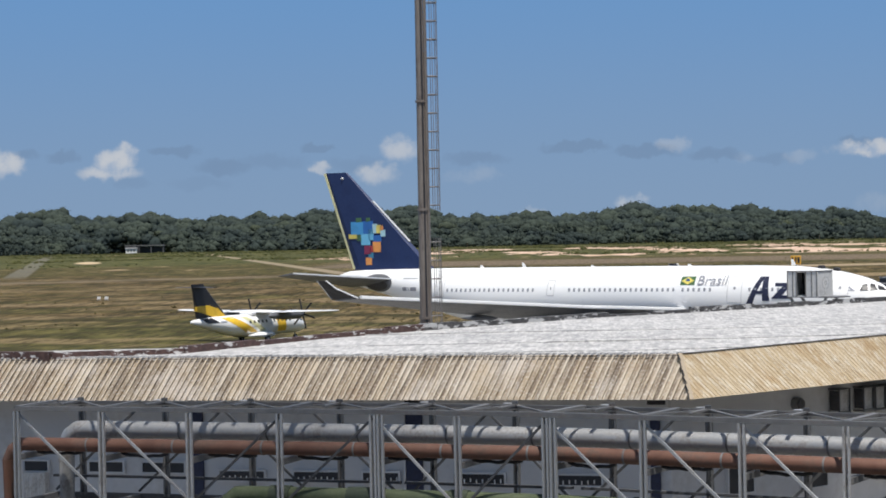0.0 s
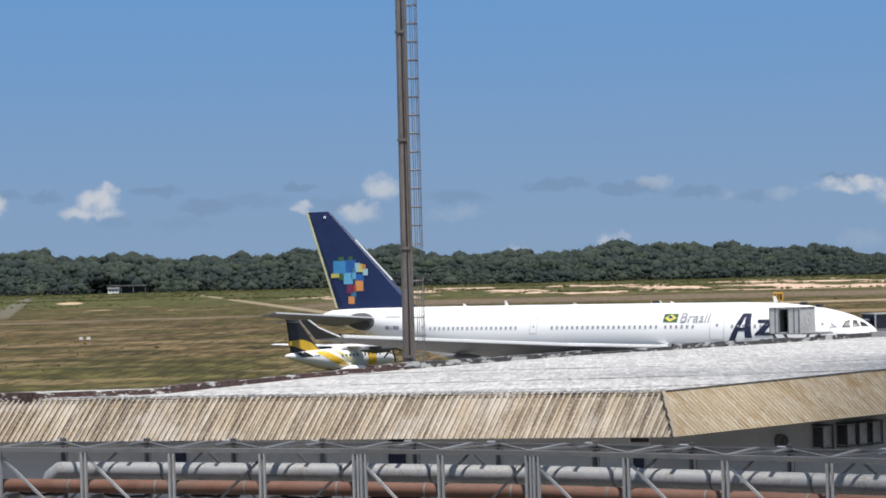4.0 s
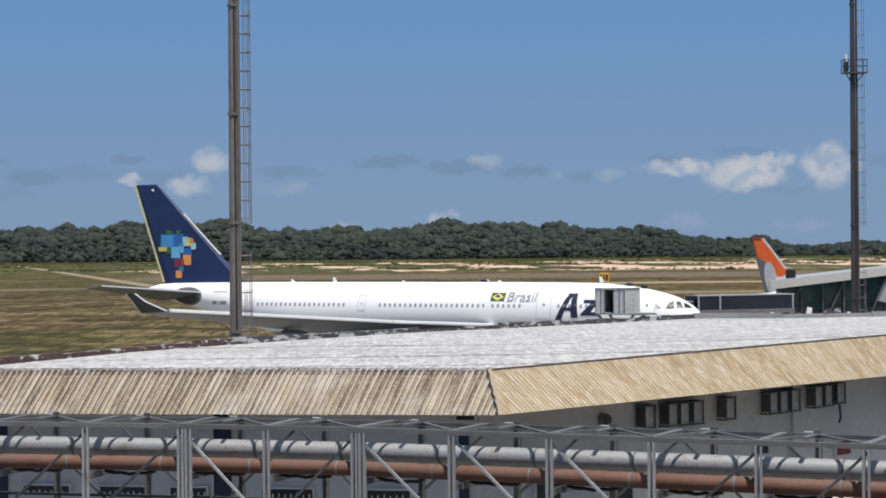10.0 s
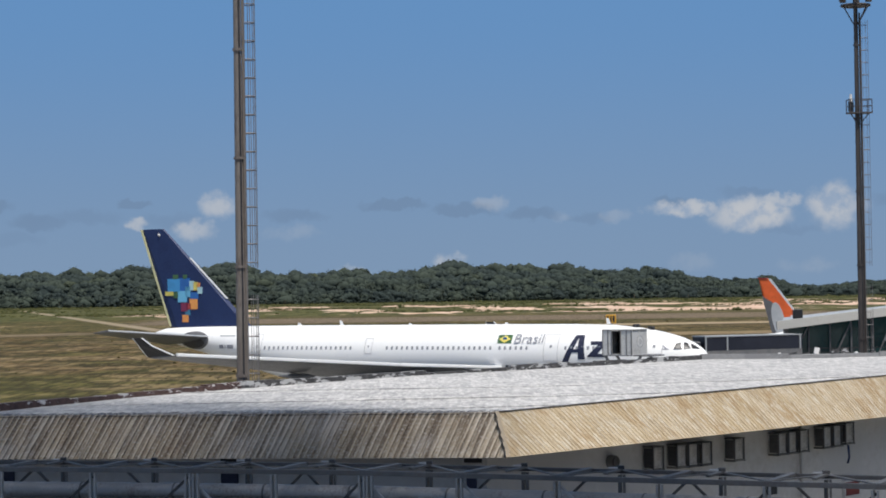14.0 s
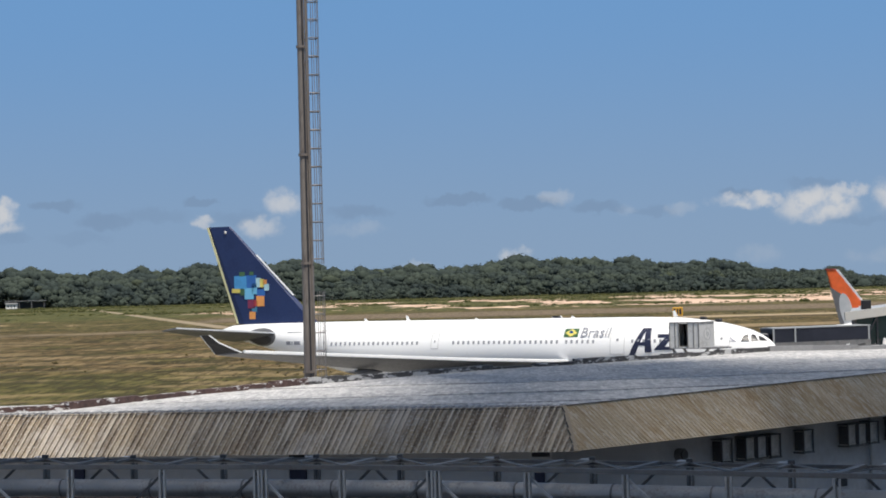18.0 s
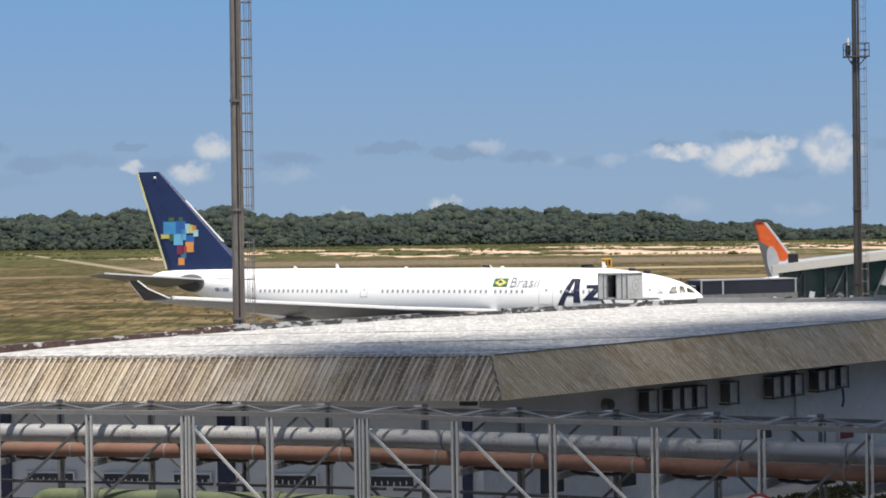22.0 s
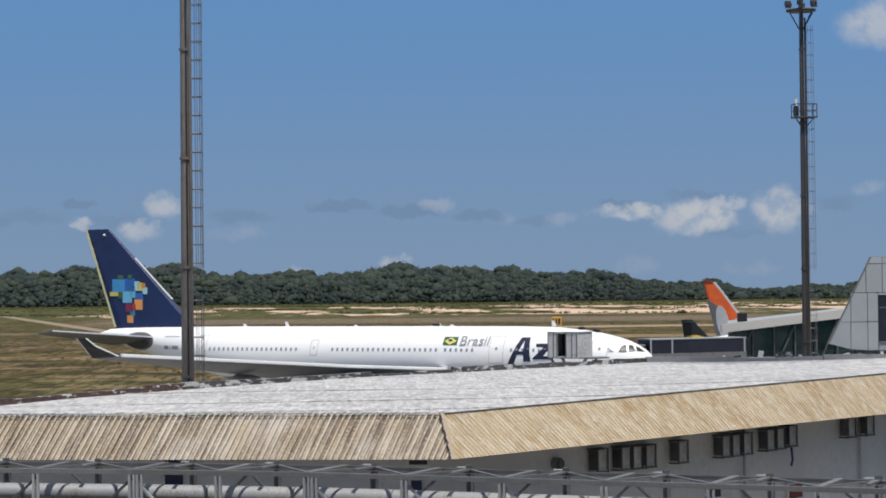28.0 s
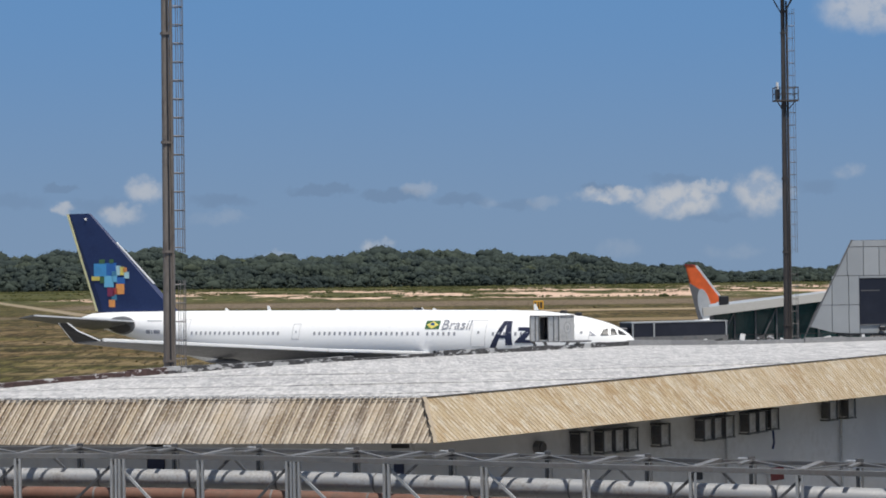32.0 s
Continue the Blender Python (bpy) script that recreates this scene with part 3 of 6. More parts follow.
def clumps(name, centres, radii, mat, rng, squash=0.8):
    """Many small leaf clumps, joined into one mesh."""
    n = len(centres)
    v = OCTA_V[None] * (radii[:, None, None] * rng.uniform(0.65, 1.25, (n, 6, 1)))
    v[:, :, 2] *= squash
    a = rng.uniform(0, 6.28, n)
    c, s = np.cos(a)[:, None], np.sin(a)[:, None]
    v = np.stack((v[..., 0] * c - v[..., 1] * s, v[..., 0] * s + v[..., 1] * c, v[..., 2]), 2) + centres[:, None]
    f = OCTA_F[None] + 6 * np.arange(n)[:, None, None]
    me = bpy.data.meshes.new(name)
    me.from_pydata(v.reshape(-1, 3).tolist(), [], f.reshape(-1, 3).tolist())
    me.materials.append(mat)
    return new(name, me)


def wood_top(x):
    """Height of the tree tops over the airfield, by the place along the edge of the wood."""
    canopy = np.interp(x, (-640, -560, -510, -450, -340, -235, -170, -70, 50, 115, 230, 300, 345, 400, 430, 500), (44, 37, 41.5, 35, 35, 42.5, 30.5, 31, 37.5, 31.5, 29, 17.5, 17, 6, 9, 15))
    return float(canopy) + 1.6 * math.sin(x / 17.0 + 0.6) + 1.2 * math.sin(x / 9.0)


def ball_mesh(level):
    ball = B()
    bmesh.ops.create_icosphere(ball, subdivisions=level, radius=1.0)
    v = np.array([p.co[:] for p in ball.verts])
    f = np.array([[p.index for p in q.verts] for q in ball.faces])
    ball.free()
    return v, f


def lumps(name, sets, mat, rng):
    """Rounded domes, lobes and leaf clumps joined into one mesh; each set: unit mesh, centres, radii, tints, roughness, squash."""
    vs, fs, ts, base = [], [], [], 0
    for (bv, bf), c, r, tint, rough, squash in sets:
        n, k = len(c), len(bv)
        v = bv[None] * r[:, None, None] * rng.uniform(1 - rough, 1 + rough, (n, k, 1))
        v[..., 2] *= squash
        vs.append((v + c[:, None]).reshape(-1, 3))
        fs.append((bf[None] + k * np.arange(n)[:, None, None]).reshape(-1, 3) + base)
        ts.append(np.repeat(tint, k))
        base += n * k
    me = bpy.data.meshes.new(name)
    me.from_pydata(np.concatenate(vs).tolist(), [], np.concatenate(fs).tolist())
    facets = len(sets[-1][1]) * len(sets[-1][0][1])
    me.polygons.foreach_set("use_smooth", np.arange(len(me.polygons)) < len(me.polygons) - facets)
    me.attributes.new("tint", "FLOAT", "POINT").data.foreach_set("value", np.concatenate(ts))
    me.materials.append(mat)
    return new(name, me)


def build_woods():
    rng = np.random.default_rng(7)
    domes, lobes, leaves = ([], [], []), ([], [], []), ([], [], [])
    trunks = B()

    def put(where, c, r, tint):
        where[0].append(c)
        where[1].append(r)
        where[2].append(np.full(len(r), tint))
    rows = ((2034, 0.24), (2050, 0.40), (2072, 0.55), (2098, 0.68), (2128, 0.79), (2160, 0.88), (2200, 0.95), (2240, 1.0))
    for row, (y0, k) in enumerate(rows):
        x = -640.0
        while x < 660:
            y = y0 + rng.uniform(-12, 12)
            if row < 2 and abs(x + 474) < 34:
                x += 8
                continue
            top = max((wood_top(x) + 1.0) * k * rng.uniform(0.82, 1.05), 5.0)
            tall = rng.random() < 0.05
            if tall:
                top *= 1.09
            w = min(max(top, 15.0) * rng.uniform(0.30, 0.66), 18.0)
            gz = ground_z(x, y)
            tint = 0.5 + 0.5 * math.sin(x / 23.0 + row * 1.7) * rng.random() + rng.normal(0, 0.22)
            if rng.random() < 0.02:
                tint = rng.uniform(1.1, 1.5)
            # a crown: a broad flattened dome, ringed and topped by lobes, roughened by leaf clumps
            zc = max(top - w * 0.80, top * 0.33)
            put(domes, np.array(((x, y, gz + zc),)), np.array((w * 0.86,)), tint)
            m = 6
            a, q = rng.uniform(0, 6.283, m), rng.uniform(0.25, 0.9, m)
            lz = zc + w * 0.66 * np.sqrt(1 - q ** 2) * rng.uniform(0.8, 1.02, m)
            c = np.stack((x + w * q * np.cos(a), y + w * 0.8 * q * np.sin(a), gz + lz), 1)
            lr = w * rng.uniform(0.34, 0.54, m)
            put(lobes, c, lr, tint)
            n = 66
            d = rng.normal(0, 1, (n, 3))
            d /= np.linalg.norm(d, axis=1)[:, None]
            d[:, 1] = np.where(d[:, 1] > 0.5, -d[:, 1], d[:, 1])
            d[:, 2] = np.where(d[:, 2] < -0.45, -d[:, 2], d[:, 2])
            which = rng.integers(0, m + 1, n)
            hub = np.concatenate((c, ((x, y, gz + zc),)))[which]
            size = np.concatenate((lr, (w * 0.86,)))[which]
            p = hub + d * size[:, None] * (1.0, 1.0, 0.82) * rng.uniform(0.94, 1.1, (n, 1))
            put(leaves, p, rng.uniform(0.35, 0.9, n), tint + rng.normal(0, 0.06))
            # lower boughs and undergrowth, tinted darker than the crown above
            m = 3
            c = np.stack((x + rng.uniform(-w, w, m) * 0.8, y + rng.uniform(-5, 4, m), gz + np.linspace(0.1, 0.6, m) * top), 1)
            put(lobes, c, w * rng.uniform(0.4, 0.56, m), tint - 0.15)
            if row < 3:
                m = 22
                c = np.stack((x + rng.uniform(-w, w, m), y - 7 + rng.uniform(-6, 6, m), gz + rng.uniform(0.05, 0.9, m) * top * 0.6), 1)
                put(leaves, c, rng.uniform(0.7, 1.6, m), tint)
            if (row == 0 and rng.random() < 0.4) or (tall and row < 5):
                tube(trunks, [(x, y - w * 0.9, gz - 1), (x + rng.uniform(-.6, .6), y - w * 0.95, gz + top * 0.62)], 0.30, 5, 0.2)
            x += w * rng.uniform(0.72, 1.15)
    octa = (OCTA_V, OCTA_F)
    sets = [(ball_mesh(2), domes, 0.06, 0.80), (ball_mesh(1), lobes, 0.10, 0.80), (octa, leaves, 0.3, 0.72)]
    sets = [(m, np.concatenate(g[0]), np.concatenate(g[1]), np.concatenate(g[2]), rough, squash) for m, g, rough, squash in sets]
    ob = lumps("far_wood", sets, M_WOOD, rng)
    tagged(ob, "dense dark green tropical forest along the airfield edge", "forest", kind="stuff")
    part("trunk", trunks, M_BARK, ob, "pale bare trunks")


def build_scrub():
    rng = np.random.default_rng(11)
    n = 15000
    y = 1000 + 1040 * rng.uniform(0, 1, n) ** 0.8
    x = rng.uniform(-0.30, 0.31, n) * y
    keep = (np.sin(x / 31.0 + np.sin(y / 61.0) * 2) + np.sin(y / 43.0 + x / 90.0) + rng.normal(0, 0.55, n) + (y - 1600) / 420) > 0.25
    x, y = x[keep], y[keep]
    m = len(x)
    size = rng.uniform(0.45, 1.25, m) * (1 + (rng.random(m) < 0.06) * 0.9)
    z = np.array([ground_z(a, b) for a, b in zip(x, y)]) + size * 0.2
    c = np.stack((x, y, z), 1)
    both = np.concatenate((c, c + rng.normal(0, 1.5, c.shape) * (1, 1, 0.06)))
    ob = clumps("scrub", both, np.concatenate((size, size * 0.8)), M_SHRUB, rng, 0.55)
    tagged(ob, "low green scrub scattered over sandy ground", "scrub", kind="stuff")
    # a few tussocks on the open field
    n = 1500
    y = 300 + 800 * rng.uniform(0, 1, n) ** 1.5
    x = rng.uniform(-0.31, 0.2, n) * y
    keep = np.sin(x / 9.0 + np.sin(y / 31.0) * 2.0) + np.sin(y / 17.0 + x / 40.0) + rng.normal(0, 0.6, n) > 0.2
    x, y = x[keep], y[keep]
    n = len(x)
    s = rng.uniform(0.08, 0.3, n) * (1 + (rng.random(n) < 0.03) * 1.6)
    c = np.stack((x, y, np.array([ground_z(a, b) for a, b in zip(x, y)]) + s * 0.3), 1)
    ob = clumps("grass_tussocks", c, s, M_TUFT, rng, 0.7)
    tagged(ob, "tussocks of long dry grass on the open field", "grass", kind="stuff")


build_woods()
build_scrub()


def block_sky_light():
    """Unseen walls right of and behind the view's terrace, added to block sky light."""
    for name, c, size in (("wall_east", (21.0, 18.0, 9.0), (0.5, 60.0, 18.0)), ("wall_south", (-14.5, -12.0, 9.0), (70.5, 0.5, 18.0))):
        w = part(name, box(B(), c, size), M_YARD, None)
        tagged(w, "tall grey rendered wall, unseen, added to block sky light", "wall", kind="structure")


block_sky_light()


def far_house():
    h = thing("farm_house", pose(-482, 2030, ground_z(-482, 2030), 0, 0, 8), "small white house with a grey roof before the forest", "house")
    b = box(B(), (0, 0, 2.4), (11, 7, 4.8))
    part("wall", b, M_SIGNWHITE, h)
    b = prism(B(), [(-6, -4.4, 4.8), (-6, 4.4, 4.8), (-6, 0, 6.0)], (12, 0, 0))
    part("roof", b, M_STEEL2, h, "low grey gable roof")
    for x in (-3, 0, 3):
        part("window", box(B(), (x, -3.52, 2.8), (1.6, 0.08, 1.6)), M_DARK, h)
    s = thing("open_shed", pose(-471, 2043, ground_z(-471, 2043), 0, 0, 8), "open shed with a thin flat roof on posts", "shed")
    part("roof", box(B(), (0, 0, 7.6), (40, 10, 0.8)), M_STEEL2, s)
    for x in (-18, -6, 6, 18):
        part("post", box(B(), (x, -4, 3.6), (0.7, 0.7, 7.2)), M_STEEL2, s)
    part("wall", box(B(), (0, 4.2, 3.0), (38, 0.4, 6.0)), M_DARK, s)


far_house()


def marker_boards():
    for x in (-113.6, -111.9):
        m = thing("marker_board", pose(x, 447.0, -1.4, 0, 0, 8), "small white marker board on the open field", "marker", "marker boards on the field")
        part("board", box(B(), (0, 0, 0.55), (0.8, 0.08, 0.6), bevel=0.02), M_SIGNWHITE, m)
        for dx in (-0.3, 0.3):
            part("stake", box(B(), (dx, 0, 0.14), (0.06, 0.06, 0.4)), M_STEEL, m)


marker_boards()

# ---- the service building with its wide roof ----
FRONT_L, CORNER, RIGHT_E = Vector((-24.0, 46.55, 0)), Vector((1.15, 41.4, 0)), Vector((25.0, 67.15, 0))
FAR = [(-24.0, 47.2), (-15.0, 45.0), (-12.3, 44.2), (-9.63, 45.2), (-7.43, 50.2), (-5.16, 53.6), (-0.44, 60.0), (2.07, 62.1), (8.64, 68.8), (14.3, 67.6), (25.0, 67.5)]


def roof_z(x, y):
    inner = (1.15 - x) * 0.73 + (y - 41.4) * 0.68
    return 9.125 + 0.0115 * max(0.0, x) * min(1.0, max(0.0, 1 - inner / 11.0)) - 0.005 * max(0.0, -x - 3)


def roof_span(y):
    """Where the line of that depth enters and leaves the roof."""
    poly = [(FRONT_L.x, FRONT_L.y), (CORNER.x, CORNER.y), (RIGHT_E.x, RIGHT_E.y)] + FAR[::-1]
    hits = []
    for (x0, y0), (x1, y1) in zip(poly, poly[1:] + poly[:1]):
        if (y0 - y) * (y1 - y) < 0:
            hits.append(x0 + (x1 - x0) * (y - y0) / (y1 - y0))
    return (min(hits), max(hits)) if len(hits) >= 2 else None


def build_service_building():
    house = thing("service_building", pose(0, 0, 0), "white service building with a wide weathered sheet roof", "building")
    # roof deck, in strips so that it follows its gentle fall
    bm = B()
    ys = [41.42 + 0.36 * i for i in range(82)]
    rows = []
    for y in ys:
        s = roof_span(y)
        if s:
            n = 14
            rows.append([bm.verts.new((s[0] + (s[1] - s[0]) * i / n, y, roof_z(s[0] + (s[1] - s[0]) * i / n, y))) for i in range(n + 1)])
    for a, b in zip(rows, rows[1:]):
        for i in range(len(a) - 1):
            bm.faces.new((a[i], a[i + 1], b[i + 1], b[i]))
    r = bmesh.ops.extrude_face_region(bm, geom=bm.faces[:])
    bmesh.ops.translate(bm, verts=[v for v in r["geom"] if isinstance(v, bmesh.types.BMVert)], vec=(0, 0, -0.12))
    bmesh.ops.recalc_face_normals(bm, faces=bm.faces[:])
    part("roof", bm, M_ROOF, house, "whitish weathered sheet roof with dark streaks")
    # seams of the roof sheets
    rng = random.Random(5)
    for k in range(3):
        y = 42.7 + k * 4.4 + rng.uniform(-.9, .9)
        s = roof_span(y)
        if not s or s[1] - s[0] < 1.0:
            continue
        bm = B()
        xs = [s[0] + 0.15 + (s[1] - s[0] - 0.3) * i / 8 for i in range(9)]
        for a, b in zip(xs, xs[1:]):
            h = 0.012 + rng.uniform(0, 0.018)
            beam(bm, (a, y, roof_z(a, y) + h / 2), (b, y + rng.uniform(-.02, .02), roof_z(b, y) + h / 2), 0.09, h)
        part("seam", bm, M_ROOF, house)
    # walls: front, along the side, and those that close the body
    c_in = Vector((0.95, 42.35, 0))
    f_in = Vector((-24.0, 47.45, 0))
    r_in = Vector((24.2, 67.35, 0))
    b_in = [Vector((9.0, 67.7, 0)), Vector((-4.6, 53.2, 0)), Vector((-9.2, 46.6, 0)), Vector((-16.0, 46.9, 0))]
    ring = [f_in, c_in, r_in] + b_in
    for i, (a, b) in enumerate(zip(ring, ring[1:] + ring[:1])):
        d = (b - a).normalized()
        n = Vector((d.y, -d.x, 0))
        bm = B()
        beam(bm, a - n * 0.12 + Vector((0, 0, 4.45)), b - n * 0.12 + Vector((0, 0, 4.45)), 0.24, 8.9)
        part("wall", bm, M_WALL, house, "dirty white rendered wall")
    part("soffit", prism(B(), [(p.x, p.y, 8.2) for p in (FRONT_L + Vector((0, .4, 0)), CORNER + Vector((-.1, .4, 0)), RIGHT_E + Vector((-.4, .3, 0)), Vector((8.9, 67.6, 0)), Vector((-4.8, 53.4, 0)), Vector((-9.4, 46.5, 0)), Vector((-16, 46.6, 0)))], (0, 0, 0.08)), M_WALL, house)
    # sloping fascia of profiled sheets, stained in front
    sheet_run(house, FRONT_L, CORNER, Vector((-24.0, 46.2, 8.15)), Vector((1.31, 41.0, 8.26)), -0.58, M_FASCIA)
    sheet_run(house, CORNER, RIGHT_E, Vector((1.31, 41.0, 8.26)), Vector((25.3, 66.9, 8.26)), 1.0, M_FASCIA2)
    bm = B()
    beam(bm, (1.13, 41.36, 9.14), (1.33, 40.95, 8.26), 0.09, 0.05)
    part("hip_cap", bm, M_FASCIA, house)
    bm = B()
    for k in range(6):
        z0, z1 = 9.12 - 0.145 * k, 9.12 - 0.145 * (k + 0.8)
        f0, f1 = (9.14 - z0) / 0.88, (9.14 - z1) / 0.88
        beam(bm, (1.10 + 0.2 * f0 + rng.uniform(-.02, .02), 41.32 - 0.41 * f0, z0), (1.10 + 0.2 * f1 + rng.uniform(-.02, .02), 41.32 - 0.41 * f1, z1), 0.013, 0.02)
    part("hip_gap", bm, M_DARK, house, "dark ragged gap beside the hip")
    bm = B()
    for a, b in ((CORNER, RIGHT_E),):
        n = 24
        for i in range(n):
            p, q = a.lerp(b, i / n), a.lerp(b, (i + 1) / n)
            beam(bm, (p.x, p.y, roof_z(p.x, p.y) + 0.004), (q.x, q.y, roof_z(q.x, q.y) + 0.002), 0.05, 0.012)
    part("edge_trim", bm, M_STEEL2, house, "thin dark edge trim")
    # ends of the corrugated roof sheets over the front fascia
    run = CORNER - FRONT_L
    out = Vector((run.y, -run.x, 0)).normalized()
    for i in range(24):
        for k in range(8):
            bm = B()
            p = FRONT_L.lerp(CORNER, (i + (k + 0.6) / 8) / 24) + out * 0.02
            z = roof_z(p.x, p.y) + 0.012 + rng.uniform(-.006, .01)
            q = p - out * rng.uniform(0.25, 0.4)
            beam(bm, (p.x, p.y, z), (q.x, q.y, z), 0.055, 0.032)
            part("sheet_end", bm, M_ROOF, house)
        p, q = FRONT_L.lerp(CORNER, i / 24) + out * 0.045, FRONT_L.lerp(CORNER, (i + 1) / 24) + out * 0.045
        # a solid dark strip stands in for the shadow below the sheet ends
        bm = B()
        beam(bm, (p.x, p.y, roof_z(p.x, p.y) - 0.035), (q.x, q.y, roof_z(q.x, q.y) - 0.035), 0.016, 0.016)
        part("shadow_gap", bm, M_FLASH2, house, "thin dark strip painting the shadow under the roof sheets")
    # broken pale tiles on the far parapet
    for k in range(26):
        x = 11.2 + k * 0.42 + rng.uniform(-.15, .15)
        h = rng.uniform(0.03, 0.1) * (2.2 if 12.3 < x < 13.3 else 1.0)
        pc = part("broken_tile", box(B(), (0, 0, h / 2), (rng.uniform(0.08, 0.3), 0.05, h)), M_FLASH2 if k % 3 else M_SIGNWHITE, house, "broken piece of capping tile")
        y = 68.3 if x < 11.5 else 68.8 + (67.6 - 68.8) * (x - 8.64) / (14.3 - 8.64) if x < 14.3 else 67.58
        pc.matrix_local = pose(x, y, roof_z(x, y) + 0.135, 0, rng.uniform(-14, 14), rng.uniform(-20, 20))
    # flashing along the far edge: peeling dark red at first, then grey
    for i, ((x0, y0), (x1, y1)) in enumerate(zip(FAR[:-1], FAR[1:])):
        n = max(2, int(math.hypot(x1 - x0, y1 - y0) / 1.3))
        for j in range(n):
            bm = B()
            a = (x0 + (x1 - x0) * j / n, y0 + (y1 - y0) * j / n)
            b = (x0 + (x1 - x0) * (j + 1) / n, y0 + (y1 - y0) * (j + 1) / n)
            h = (0.2 if x1 < 0 else 0.15 if x1 < 3 else 0.2) + rng.uniform(-.035, .035)
            beam(bm, (*a, roof_z(*a) + h / 2 - 0.06), (*b, roof_z(*b) + h / 2 - 0.06), 0.22, h)
            mat, words_on = (M_FLASH, "peeling dark red flashing") if x1 < -3 else (M_FLASH2, "peeling charcoal flashing") if x1 < 9 else (M_CAP, "grey parapet capping")
            part("flashing", bm, mat, house, words_on)
    return house


def sheet_run(house, ta, tb, ba, bb, skew, mat):
    """Profiled sheets, each about a metre wide, between the roof's edge and the lower edge of the fascia."""
    length = (tb - ta).length
    n = int(length / 1.02)
    lean = skew / length
    out = Vector(((tb - ta).y, -(tb - ta).x, 0)).normalized()
    deep = 0.007 if skew > 0 else 0.04
    ribs = 8
    prof = ((0.0, 0.0), (0.34, 0.0), (0.44, 1.0), (0.76, 1.0), (0.86, 0.0))
    steps = [((k + u) / ribs, d) for k in range(ribs) for u, d in prof] + [(1.0, 0.0)]

    def at(u, v):
        top = ta.lerp(tb, u)
        top.z = roof_z(top.x, top.y) - 0.004
        return top.lerp(ba.lerp(bb, u), v)
    # the ribs lean, and those next to the hip are cut off by it
    for i in range(-1 if skew > 0 else 0, n if skew > 0 else n + 1):
        bm = B()
        uv, rib = bm.loops.layers.uv.new("uv"), bm.loops.layers.uv.new("rib")
        cols = []
        for u, d in steps:
            f = (i + u) / n
            low = min(1.0, max(0.0, f + lean))
            v0 = min(1.0, (1 - f) / lean if f > 1 else -f / lean if f < 0 else 0.0)
            top = at(min(1.0, max(0.0, f)), v0)
            bottom = at(low, 1.0) if v0 < 1 else top
            if (top - bottom).length < 0.004:
                continue
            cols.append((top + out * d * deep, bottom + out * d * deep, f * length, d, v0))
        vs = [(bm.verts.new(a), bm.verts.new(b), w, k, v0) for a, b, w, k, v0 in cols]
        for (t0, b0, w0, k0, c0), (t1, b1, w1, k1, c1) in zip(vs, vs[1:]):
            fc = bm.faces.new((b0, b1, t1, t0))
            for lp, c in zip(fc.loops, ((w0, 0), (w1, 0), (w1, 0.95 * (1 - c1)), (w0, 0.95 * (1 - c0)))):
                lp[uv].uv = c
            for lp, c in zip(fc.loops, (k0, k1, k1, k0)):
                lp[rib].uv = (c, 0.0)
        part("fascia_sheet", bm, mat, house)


house = build_service_building()


